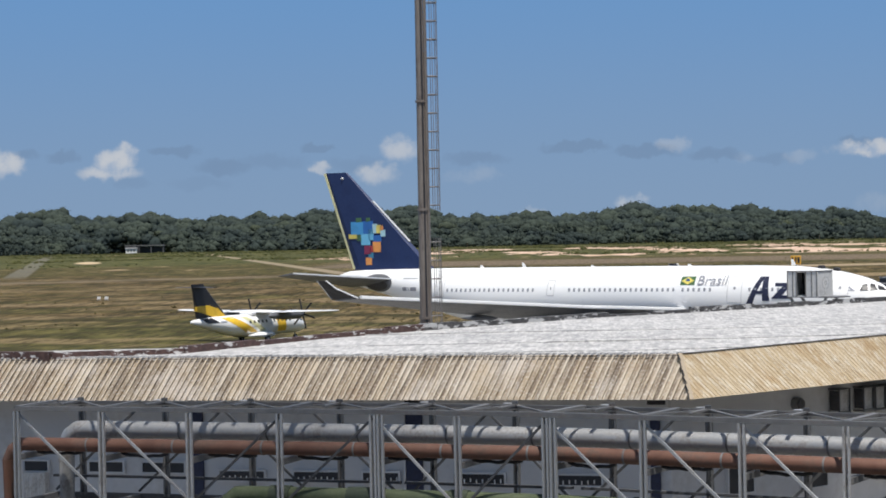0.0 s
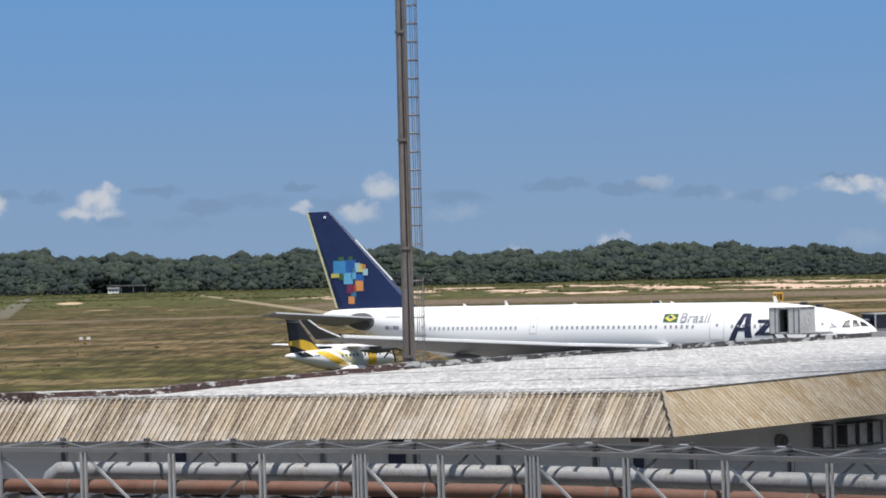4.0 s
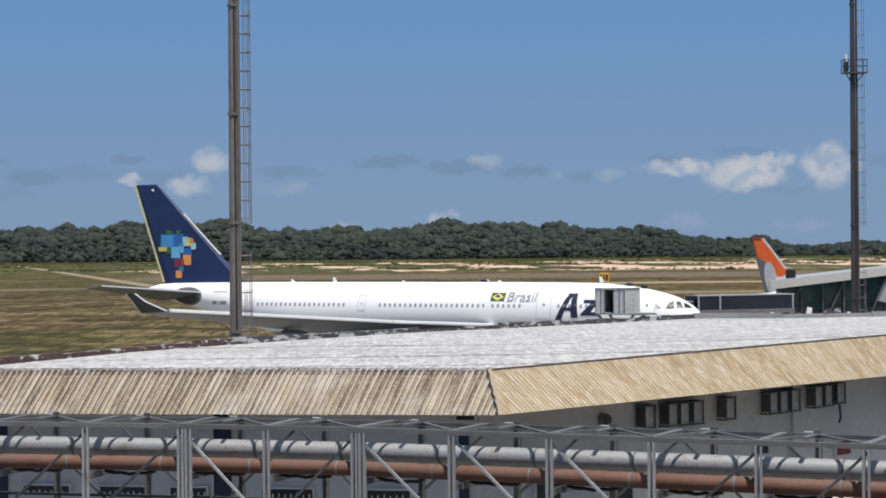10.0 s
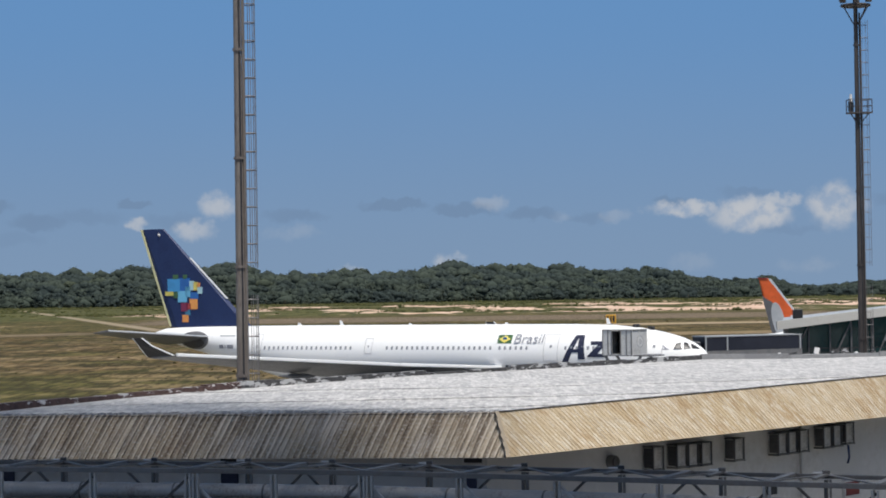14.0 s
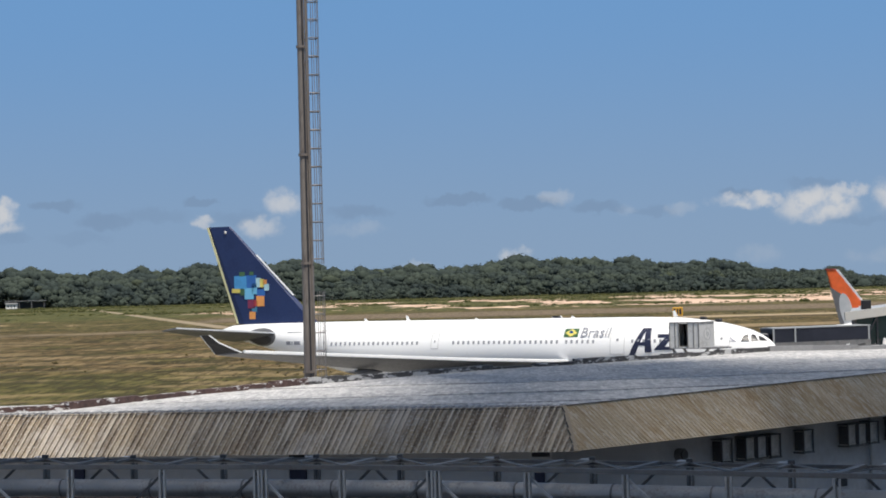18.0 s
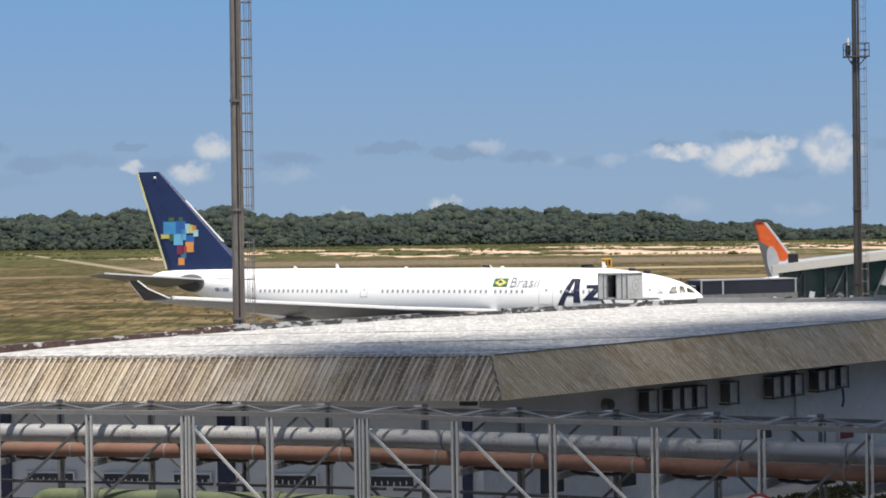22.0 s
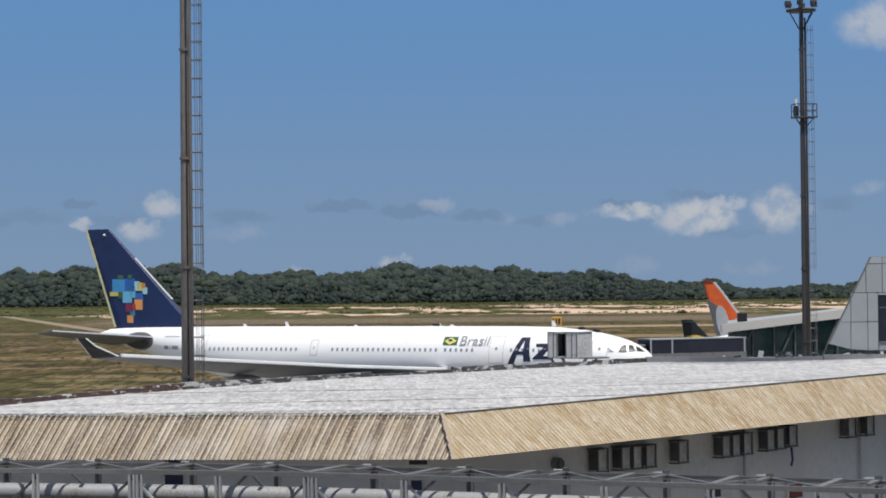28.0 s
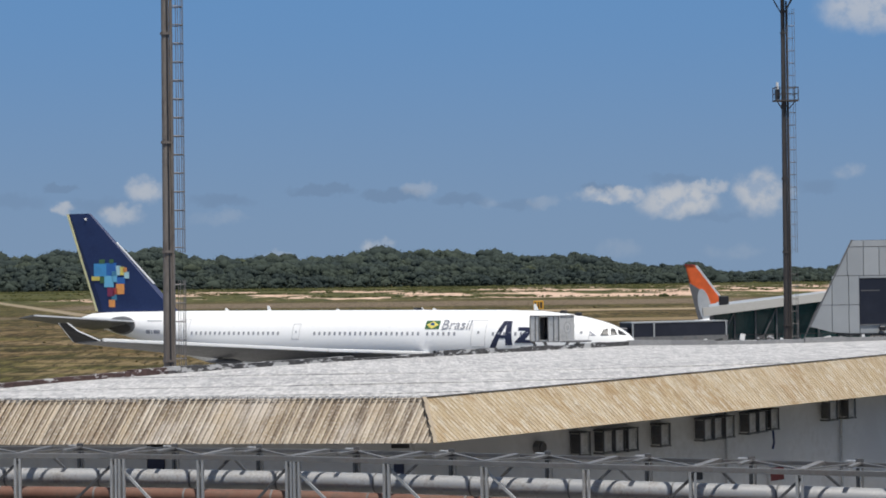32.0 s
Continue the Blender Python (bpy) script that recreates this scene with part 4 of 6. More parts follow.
def wall_pieces():
    """Slit windows and vents of the front, windows of the long side."""
    a, b = Vector((-24.0, 47.45, 0)), Vector((0.95, 42.35, 0))
    d = (b - a).normalized()
    n = Vector((d.y, -d.x, 0))
    turn = math.degrees(math.atan2(d.y, d.x))

    def on_front(x, z, w, h, label="", bottles=True):
        f = (x - a.x) / (b.x - a.x)
        p = a.lerp(b, f) + n * 0.0
        win = part("window", box(B(), (0, -0.01, 0), (w, 0.10, h)), M_DARK, house, label or "dark slit window")
        win.matrix_local = pose(p.x, p.y, z, 0, 0, turn)
        fr = ring_frame(w, h, 0.04, 0.16)
        for k in range(int(w / 0.13) if bottles else 0):
            part("bottle", box(B(), (-w / 2 + 0.1 + 0.13 * k, -0.075, -h / 2 + 0.05 + 0.012 * (k % 3)), (0.022, 0.02, 0.08)), M_SIGNWHITE, win, "small white bottle shape")
        part("frame", fr, M_WALL, win)
    for x, w in ((-12.95, 0.56), (-11.29, 0.8), (-9.96, 0.98)):
        on_front(x, 6.655, w, 0.21, "dark slit window", False)
    for x, w in ((-8.17, 1.02), (-6.51, 1.0), (-5.1, 0.78), (-3.0, 1.08), (-0.9, 0.9)):
        on_front(x, 6.5, w, 0.2)
    for x, w in ((-9.2, 0.34), (-4.38, 0.36), (0.68, 0.38)):
        on_front(x, 8.1, w, 0.09, "dark louvred vent", False)
    for x, w in ((-9.16, 0.24), (-4.37, 0.36), (0.64, 0.2)):
        f = (x - a.x) / (b.x - a.x)
        p = a.lerp(b, f)
        strip = part("pilaster", box(B(), (0, -0.02, 0), (w, 0.1, 2.6), bevel=0.01), M_NAVYWALL, house, "dark blue painted pilaster")
        strip.matrix_local = pose(p.x, p.y, 6.6, 0, 0, turn)
        part("edge", box(B(), (-w / 2 - 0.03, -0.03, 0), (0.04, 0.08, 2.6)), M_WALL, strip)
    # a lattice-fronted meter cabinet at the end
    p = a.lerp(b, (-12.95 - a.x) / (b.x - a.x))
    cab = part("meter_cabinet", box(B(), (0, -0.1, 0), (0.56, 0.2, 0.62), bevel=0.01), M_AC, house, "pale cabinet with a wire lattice front")
    cab.matrix_local = pose(p.x, p.y, 6.22, 0, 0, turn)
    for k in range(6):
        part("lattice_bar", beam(B(), (-0.26 + 0.09 * k, -0.21, -0.28), (-0.2 + 0.09 * k, -0.21, 0.28), 0.012, 0.012), M_SIGNWHITE, cab)
    # the long side
    a, b = Vector((0.95, 42.35, 0)), Vector((24.2, 67.35, 0))
    d = (b - a).normalized()
    turn2 = math.degrees(math.atan2(d.y, d.x))

    def on_side(s, z, w, h, mat=M_DARK, label="dark window", thick=0.1):
        p = a + d * s
        win = part("window", box(B(), (0, -0.01, 0), (w, thick, h)), mat, house, label)
        win.matrix_local = pose(p.x, p.y, z, 0, 0, turn2)
        fr = ring_frame(w, h, 0.05, thick + 0.06)
        part("frame", fr, M_WALL, win)
    on_side(2.1, 6.36, 0.8, 0.6)
    on_side(4.58, 6.22, 0.84, 0.54)
    on_side(7.2, 6.04, 0.65, 0.22)
    on_side(10.1, 6.68, 0.48, 0.23)
    on_side(13.7, 6.43, 0.66, 0.34, M_HATCH, "dull red metal hatch")
    p = a + d * 4.0
    fan = part("fan_vent", tube(B(), [(0, -0.16, 0), (0, 0.02, 0)], 0.14, 18), M_STEEL2, house, "round dark extractor fan")
    fan.matrix_local = pose(p.x, p.y, 7.79, 0, 0, turn2)
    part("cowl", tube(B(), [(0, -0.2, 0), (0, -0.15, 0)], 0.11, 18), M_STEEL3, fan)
    return a, d, turn2


SIDE_A, SIDE_D, SIDE_TURN = wall_pieces()


def air_conditioner():
    ac = thing("air_conditioner", pose(0, 0, 0), "grey wall-mounted air conditioner on a steel bracket", "air conditioner", "air conditioners on the service building")
    part("case", box(B(), (0, -0.15, 0), (0.34, 0.24, 0.47), bevel=0.015), M_AC, ac)
    g = ring_frame(0.25, 0.36, 0.014, 0.012)
    gr = part("grille", g, M_STEEL, ac)
    gr.matrix_local = pose(0, -0.276, 0)
    for x in (-0.177, 0.177):
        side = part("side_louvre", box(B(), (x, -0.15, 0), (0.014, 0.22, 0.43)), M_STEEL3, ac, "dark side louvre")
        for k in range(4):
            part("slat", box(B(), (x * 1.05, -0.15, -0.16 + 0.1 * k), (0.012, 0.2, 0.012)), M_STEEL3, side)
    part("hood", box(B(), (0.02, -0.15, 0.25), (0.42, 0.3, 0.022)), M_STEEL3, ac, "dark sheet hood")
    for x in (-0.17, 0.205):
        part("frame_post", box(B(), (x, -0.28, -0.01), (0.028, 0.028, 0.52)), M_STEEL3, ac)
        part("bracket", beam(B(), (x, 0, -0.265), (x, -0.31, -0.265), 0.035, 0.04), M_STEEL3, ac)
    part("rail", beam(B(), (-0.19, -0.3, -0.262), (0.22, -0.3, -0.262), 0.03, 0.034), M_STEEL2, ac)
    return ac


def place_air_conditioners():
    base = air_conditioner()
    spots = [(5.36, 7.78), (6.24, 7.77), (6.68, 7.76), (7.18, 7.76), (8.47, 7.77), (10.28, 7.78), (10.72, 7.78), (11.2, 7.79), (12.25, 7.81), (12.7, 7.82), (13.25, 7.85), (16.13, 7.9), (17.07, 7.9), (19.95, 7.94), (20.5, 7.94)]
    first = True
    for s, z in spots:
        p = SIDE_A + SIDE_D * s
        m = pose(p.x, p.y, z, 0, 0, SIDE_TURN)
        if first:
            base.matrix_world = m
            first = False
        else:
            copy_thing(base, m)
    for s in (11.38, 16.92, 20.4):
        p = SIDE_A + SIDE_D * s + Vector((0.05, -0.05, 0))
        part("drain_pipe", tube(B(), [(p.x, p.y, 5.4), (p.x, p.y, 8.2)], 0.035, 8), M_STEEL, house, "grey drain pipe", smooth=True)
    p = SIDE_A + SIDE_D * 12.75
    part("hose", tube(B(), [(p.x + .4, p.y - .4, 7.6), (p.x + .42, p.y - .42, 7.3), (p.x + .38, p.y - .42, 7.15)], 0.03, 6), M_NAVY, house, "loose blue hose end")


place_air_conditioners()


def build_terrace():
    """The raised yard along the side of the building, paved next to the wall, then grass."""
    d, n = SIDE_D, Vector((SIDE_D.y, -SIDE_D.x, 0))
    a = SIDE_A + d * 5.2
    pts = [a + n * 0.06, a + n * 4.5, a + d * 40 + n * 22.0, a + d * 40 + n * 0.06]
    t = part("terrace", prism(B(), [(p.x, p.y, 5.35) for p in pts], (0, 0, -5.35)), M_CONC, None)
    tagged(t, "raised yard of pale concrete beside the service building", "yard", kind="structure")
    rng = np.random.default_rng(3)
    for name, v0, v1, w0, w1 in (("lawn_strip", 1.35, 1.35, 2.6, 2.6), ("lawn", 3.1, 3.1, 4.3, 17.0)):
        q = [a + d * 0.4 + n * v0, a + d * 0.4 + n * w0, a + d * 34 + n * w1, a + d * 34 + n * v1]
        lawn = part(name, prism(B(), [(p.x, p.y, 5.35) for p in q], (0, 0, 0.03)), M_SOIL, None)
        tagged(lawn, "worn olive lawn with bare brown soil", "lawn", kind="structure")
    m = 14000
    u, v = rng.uniform(1.0, 26, m), rng.uniform(1.35, 7.5, m)
    ok = (v < 3.9 + u * 0.4) & ((v < 2.6) | (v > 3.1))
    u, v = u[ok], v[ok]
    c = np.array([a.x, a.y, 5.4]) + u[:, None] * np.array(d) + v[:, None] * np.array(n)
    g = clumps("yard_grass", c, rng.uniform(0.025, 0.065, len(c)), M_GRASS, rng, 1.2)
    tagged(g, "short dry grass beside the pale path", "grass", kind="stuff")
    for s, v in ((13.6, 1.6), (14.2, 1.9), (17.5, 1.5), (19.5, 1.8)):
        p = a + d * s + n * v
        m = 120
        q = rng.normal(0, 1, (m, 3)) * (0.4, 0.4, 0.28) + (p.x, p.y, 5.85)
        b = clumps("shrub", q, rng.uniform(0.05, 0.11, m), M_GRASS, rng, 1.0)
        tagged(b, "small yellow-green garden shrub in the yard", "shrub")


build_terrace()


# ---- pipe bridge over the service road ----
RACK = [Vector((-10.73, 36.21, 0)), Vector((-4.16, 34.49, 0)), Vector((-1.25, 33.52, 0)), Vector((6.24, 29.93, 0)), Vector((14.2, 26.1, 0))]
PANELS = (4, 2, 5, 5)
SLANT = ("bb//", "b/", "bbb//", "///bb")
Z_TOP, Z_LOW = 8.66, 6.98


def rack_point(u, off, z):
    """A point along the pipe bridge: u counts its spans, off is the depth behind its front."""
    k = min(int(u), len(RACK) - 2)
    a, b = RACK[k], RACK[k + 1]
    d = (b - a).normalized()
    n = Vector((-d.y, d.x, 0))
    p = a.lerp(b, u - k) + n * off
    p.z = z
    return p


def node_u(k, i):
    """Where panel point i of span k stands along the bridge."""
    return k + i / PANELS[k] + (0.0075 if k == 2 and 0 < i < PANELS[k] else 0.0)


def angle_pair(bm, p, d, w, dep, z0, z1):
    """Two angles back to back with an open gap, joined by battens."""
    n = Vector((-d.y, d.x, 0))
    a, b, t, leg = w / 2, dep / 2, 0.012, 0.036
    for k in (-1, 1):
        prof = ((k * a, -b), (k * (a - leg), -b), (k * (a - leg), b), (k * (a - leg + t), b), (k * (a - leg + t), -b + t), (k * a, -b + t))
        prism(bm, [(p.x + d.x * u + n.x * v, p.y + d.y * u + n.y * v, z0) for u, v in prof], (0, 0, z1 - z0))
    z = z0 + 0.1
    while z < z1:
        box(bm, (0, 0, 0), (w - 0.06, 0.012, 0.07), Matrix.Translation((p.x + n.x * b * 0.6, p.y + n.y * b * 0.6, z)) @ pose(0, 0, 0, 0, 0, math.degrees(math.atan2(d.y, d.x))))
        z += 0.52


def build_pipe_bridge():
    rack = thing("pipe_bridge", pose(0, 0, 0), "galvanised steel lattice pipe bridge over the service road", "pipe bridge")
    depth, stagger = 1.35, 0.33
    for k, count in enumerate(PANELS):
        d = (RACK[k + 1] - RACK[k]).normalized()
        for i in range(count + 1):
            u = min(node_u(k, i), k + 0.99999)
            major = (i == 0 and k in (1, 2)) or (k == 0 and i == 0)
            if i == count and k < 3:
                continue
            # rear posts in duller steel, the shade behind the pipes put into colour
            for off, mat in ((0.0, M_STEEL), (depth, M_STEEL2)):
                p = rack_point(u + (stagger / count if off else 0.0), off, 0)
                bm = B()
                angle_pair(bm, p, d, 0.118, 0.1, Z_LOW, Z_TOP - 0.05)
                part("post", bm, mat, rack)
                if major and off == 0.0 and k > 0:
                    bm = B()
                    angle_pair(bm, p + d * 0.14, d, 0.118, 0.1, Z_LOW, Z_TOP - 0.05)
                    part("post", bm, mat, rack)
            bm = B()
            beam(bm, rack_point(u, 0.05, 7.79), rack_point(u, depth - .05, 7.79), 0.09, 0.1)
            part("pipe_bearer", bm, M_STEEL2, rack)
            bm = B()
            beam(bm, rack_point(u, 0.05, 6.96), rack_point(u, depth - .05, 6.96), 0.09, 0.12)
            part("pipe_bearer", bm, M_STEEL2, rack)
            if u < 0.66:
                continue
            # dark bands that paint the posts' shadows on the green pipe
            bm = tube(B(), [rack_point(u - 0.16 / count, 0.2, 7.21), rack_point(u + 0.06 / count, 0.2, 7.21)], 0.168, 16)
            part("pipe_collar", bm, M_POSTSHADOW, rack, "dark green band painting the post shadow on the pipe", smooth=True)
        for i in range(count):
            u0, u1 = node_u(k, i) + 0.0001, node_u(k, i + 1) - 0.0001
            # rear and rising diagonals darkened, their shaded faces put into the steel
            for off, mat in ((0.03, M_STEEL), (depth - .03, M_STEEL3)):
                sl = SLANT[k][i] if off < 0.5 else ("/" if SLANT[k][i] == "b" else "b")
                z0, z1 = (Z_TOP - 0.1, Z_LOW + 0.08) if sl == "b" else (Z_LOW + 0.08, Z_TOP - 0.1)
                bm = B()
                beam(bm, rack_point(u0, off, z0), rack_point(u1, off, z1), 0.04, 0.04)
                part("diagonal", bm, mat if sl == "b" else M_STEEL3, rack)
            # flat bracing over the top, zigzag between the front posts and the staggered rear ones
            ur = u0 + stagger * (u1 - u0)
            for a, b, w, h in (((u0, 0.05), (ur, depth - 0.05), 0.05, 0.018), ((ur, 0.6), (ur, depth - 0.02), 0.07, 0.035), ((ur, depth - 0.05), (u1, 0.05), 0.055, 0.018)):
                bm = B()
                beam(bm, rack_point(a[0], a[1], Z_TOP + 0.03), rack_point(b[0], b[1], Z_TOP + 0.03), w, h)
                part("top_brace", bm, M_STEEL2, rack)
            bm = B()
            beam(bm, rack_point(u0, 0.0, Z_TOP + 0.02), rack_point(u0, depth, Z_TOP + 0.02), 0.12, 0.05)
            part("cross_beam", bm, M_STEEL2, rack)
            node = rack_point(ur, depth - 0.06, Z_TOP + 0.062)
            along = (rack_point(u1, depth, 0) - rack_point(u0, depth, 0)).normalized()
            # bright plates painted in for the sun's glints at the rear nodes
            part("gusset", beam(B(), node - along * 0.2, node - along * 0.05, 0.07, 0.012), M_METAL, rack, "small pale plate for a sun glint")
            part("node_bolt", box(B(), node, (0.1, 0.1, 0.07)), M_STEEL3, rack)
            # clamps at the pipe joints
            for off, z, r, f in ((0.82, 8.22, 0.168, 0.66), (0.40, 7.985, 0.134, 0.70)):
                uj = u0 + f * (u1 - u0)
                if k + i == 0 and off > 0.5:
                    continue
                part("clamp", tube(B(), [rack_point(uj, off, z), rack_point(uj, off, z) + along * 0.03], r - 0.004, 20), M_STEEL2, rack, "dull clamp round a pipe joint", smooth=True)
        # rear and lower chords take the dark steel that carries their shade
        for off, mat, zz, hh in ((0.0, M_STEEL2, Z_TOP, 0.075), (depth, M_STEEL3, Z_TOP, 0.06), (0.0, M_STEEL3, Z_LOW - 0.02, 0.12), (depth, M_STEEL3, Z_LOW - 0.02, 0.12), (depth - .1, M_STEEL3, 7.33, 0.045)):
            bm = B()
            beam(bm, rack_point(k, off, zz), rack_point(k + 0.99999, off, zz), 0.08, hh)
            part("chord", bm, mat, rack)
    # the towers that carry it down to the road
    for u in (0.02, 1.0, 2.0, 3.9):
        for off in (0.0, depth):
            p = rack_point(u, off, 0)
            bm = B()
            beam(bm, (p.x, p.y, 0), (p.x, p.y, Z_LOW - 0.08), 0.22, 0.22)
            part("leg", bm, M_STEEL, rack)

    def line(off, z, r, mat, name, label, u0, end=None, rings=0):
        pts = [rack_point(u0 + (3.999 - u0) * i / 44, off, z) for i in range(45)]
        if end:
            s = pts[0]
            back = (pts[0] - pts[1]).normalized()
            pts = [s + back * end + Vector((0, 0, -4.5)), s + back * end + Vector((0, 0, -0.28)), s + back * (end - 0.08) + Vector((0, 0, -0.12)), s + back * (end - 0.25)] + pts
        pipe = part(name, tube(B(), pts, r, 20), mat, rack, label, smooth=True)
        for i in range(rings):
            u = u0 + 0.1 + (3.9 - u0) * i / rings
            a, b = rack_point(u, off, z), rack_point(u + 0.004, off, z)
            part("band", tube(B(), [a, b], r + 0.014, 20), M_BLACK, pipe, "dark clamp band", smooth=True)
        return pipe
    line(0.82, 8.22, 0.155, M_LAG, "lagged_pipe", "silver-clad insulated pipe", 0.12, 0.3, 0)
    line(0.40, 7.985, 0.122, M_RUST, "oxide_pipe", "red-brown painted pipe", 0.0, 0.42, 0)
    line(0.2, 7.21, 0.142, M_GREEN, "green_pipe", "mossy green pipe", 0.625, 0.3, 0)
    # sagging cable trays under the pipes
    rng = random.Random(8)
    for k, count in enumerate(PANELS):
        for i in range(count):
            u0, u1 = k + i / count + 0.02, k + (i + 0.62) / count
            sag = rng.uniform(0.01, 0.05)
            bm = tube(B(), [rack_point(u0 + (u1 - u0) * q / 6, 0.45, 7.852 - sag * math.sin(q * math.pi / 6) - (0.018 if q % 2 else 0.0)) for q in range(7)], 0.03, 5)
            part("cable", bm, M_DARK, rack, "dark sagging cable")
    # height board
    s = thing("height_limit_sign", Matrix.Translation(rack_point(2.804, -0.12, 7.43)) @ pose(0, 0, 0, 0, 0, math.degrees(math.atan2(-3.59, 7.49)) * 0.7), "round white height limit sign with a red rim", "road sign")
    part("rim", tube(B(), [(0, -0.01, 0), (0, 0.03, 0)], 0.262, 32), M_SIGNRED, s, "red rim")
    part("face", tube(B(), [(0, -0.018, 0), (0, 0.0, 0)], 0.222, 32), M_SIGNWHITE, s)
    part("arrow", prism(B(), [(-0.05, -0.03, 0.2), (0.05, -0.03, 0.2), (0, -0.03, 0.13)], (0, 0.012, 0)), M_BLACK, s)
    part("arrow", prism(B(), [(-0.05, -0.03, -0.2), (0.05, -0.03, -0.2), (0, -0.03, -0.13)], (0, 0.012, 0)), M_BLACK, s)
    words(s, "7,0m", 0.165, (-0.185, -0.024, -0.055), M_BLACK, "lettering")
    part("bracket", box(B(), (0, 0.06, 0.0), (0.05, 0.09, 0.7)), M_STEEL, s)


def words(parent, text, size, at, mat, name, rot=(90, 0, 0), depth=0.004, shear=0.0, stretch=1.0, thin=0.0):
    """Built-in lettering, turned into a mesh."""
    cu = bpy.data.curves.new(name, "FONT")
    cu.body, cu.size, cu.extrude, cu.shear, cu.resolution_u = text, size, depth, shear, 3
    cu.offset = thin
    tmp = bpy.data.objects.new(name, cu)
    scene.collection.objects.link(tmp)
    bpy.context.view_layer.update()
    me = bpy.data.meshes.new_from_object(tmp.evaluated_get(bpy.context.evaluated_depsgraph_get()))
    bpy.data.objects.remove(tmp)
    me.name = name
    me.materials.clear()
    me.materials.append(mat)
    ob = new(name, me)
    ob.parent = parent
    ob.matrix_local = pose(*at, *rot) @ Matrix.Diagonal((stretch, 1, 1, 1))
    return ob


build_pipe_bridge()


# ---- floodlight masts ----
def floodlight_mast(m, mat, height, head, label):
    mast = thing("floodlight_mast", m, label, "light mast", "apron floodlight masts")
    part("base", box(B(), (0, 0, 0.2), (1.4, 1.4, 0.4), bevel=0.05), M_CONC, mast)
    part("pole", tube(B(), [(0, 0, 0.3), (0, 0, height * 0.5), (0, 0, height)], 0.30, 12, 0.17), mat, mast, smooth=True)
    z = 0.9
    while z < height - 1:
        r = 0.30 - 0.13 * z / height
        part("flange", tube(B(), [(0, 0, z), (0, 0, z + 0.14)], r + 0.06, 12), mat, mast)
        z += 6.0
    rib = B()
    beam(rib, (0.07, -0.30, 0.5), (0.05, -0.19, height), 0.09, 0.05)
    part("cable_duct", rib, M_DARK, mast)
    part("conduit", tube(B(), [(0.31, -0.12, 0.5), (0.27, -0.1, height - 1.0)], 0.075, 10), mat, mast, "weathered conduit beside the ladder", smooth=True)
    # ladder with its cage
    lad = part("ladder", beam(beam(B(), (0.36, -0.2, 0.5), (0.34, -0.2, height - 1.5), 0.05, 0.05), (0.36, 0.2, 0.5), (0.34, 0.2, height - 1.5), 0.05, 0.05), M_LADDER, mast)
    bar = beam(B(), (0, -0.2, 0), (0, 0.2, 0), 0.025, 0.025)
    me = bpy.data.meshes.new("rung")
    bar.to_mesh(me)
    bar.free()
    me.materials.append(M_LADDER)
    z = 0.8
    while z < height - 1.5:
        shared("rung", me, lad, Matrix.Translation((0.36, 0, z)))
        z += 0.3
    z, gap = 3.0, (11.4, 12.9)
    while z < height - 1.6:
        if not gap[0] < z < gap[1]:
            ring = [(0.36, -0.33, z), (0.64, -0.38, z), (0.88, -0.26, z), (0.98, 0, z), (0.88, 0.26, z), (0.64, 0.38, z), (0.36, 0.33, z)]
            part("cage_hoop", tube(B(), ring, 0.018 if head else 0.03, 5), M_LADDER, lad)
        z += 1.02
    for x, y in ((0.64, -0.38), (0.88, -0.26), (0.98, 0.0), (0.88, 0.26), (0.64, 0.38)):
        s = B()
        w = 0.014 if head else 0.032
        beam(s, (x, y, 3.0), (x, y, gap[0]), w, w)
        beam(s, (x, y, gap[1]), (x, y, height - 1.6), w, w)
        part("cage_strip", s, M_LADDER, lad)
    if head:
        pz = 25.4
        pl = part("rest_platform", box(B(), (0.15, 0, pz), (1.9, 1.3, 0.1)), M_MAST2, mast)
        for x, y in ((-0.75, -0.6), (0.15, -0.6), (1.05, -0.6), (-0.75, 0.6), (0.15, 0.6), (1.05, 0.6)):
            part("rail_post", box(B(), (x, y, pz + 0.55), (0.06, 0.06, 1.1)), M_MAST2, pl)
        for zz in (0.55, 1.08):
            r = B()
            for a, b in (((-.75, -.6), (1.05, -.6)), ((1.05, -.6), (1.05, .6)), ((1.05, .6), (-.75, .6)), ((-.75, .6), (-.75, -.6))):
                beam(r, (*a, pz + zz), (*b, pz + zz), 0.05, 0.05)
            part("handrail", r, M_MAST2, pl)
        part("strut", beam(beam(B(), (-.7, -.4, pz), (0, -.1, pz - 1.0), .07, .07), (.9, -.4, pz), (0.1, -.1, pz - 1.0), .07, .07), M_MAST2, pl)
        part("equipment_box", box(B(), (-0.62, -0.3, pz + 0.5), (0.34, 0.4, 0.8)), M_BLACK, pl)
        part("beacon", tube(B(), [(-0.62, -0.3, pz + 0.9), (-0.62, -0.3, pz + 1.5)], 0.11, 8), M_SIGNWHITE, pl)
    part("head_ring", tube(B(), [(1.15 * math.cos(a), 1.15 * math.sin(a), height - 0.4) for a in (i * math.pi / 12 for i in range(25))], 0.09, 6), M_MAST2, mast)
    part("head_platform", tube(B(), [(0, 0, height - 0.5), (0, 0, height - 0.36)], 1.15, 20), M_MAST2, mast)
    for i in range(6):
        a = i * math.pi / 3 + 0.2
        c, s = math.cos(a), math.sin(a)
        part("strut", beam(B(), (0.15 * c, 0.15 * s, height - 2.0), (1.1 * c, 1.1 * s, height - 0.45), .07, .07), M_MAST2, mast)
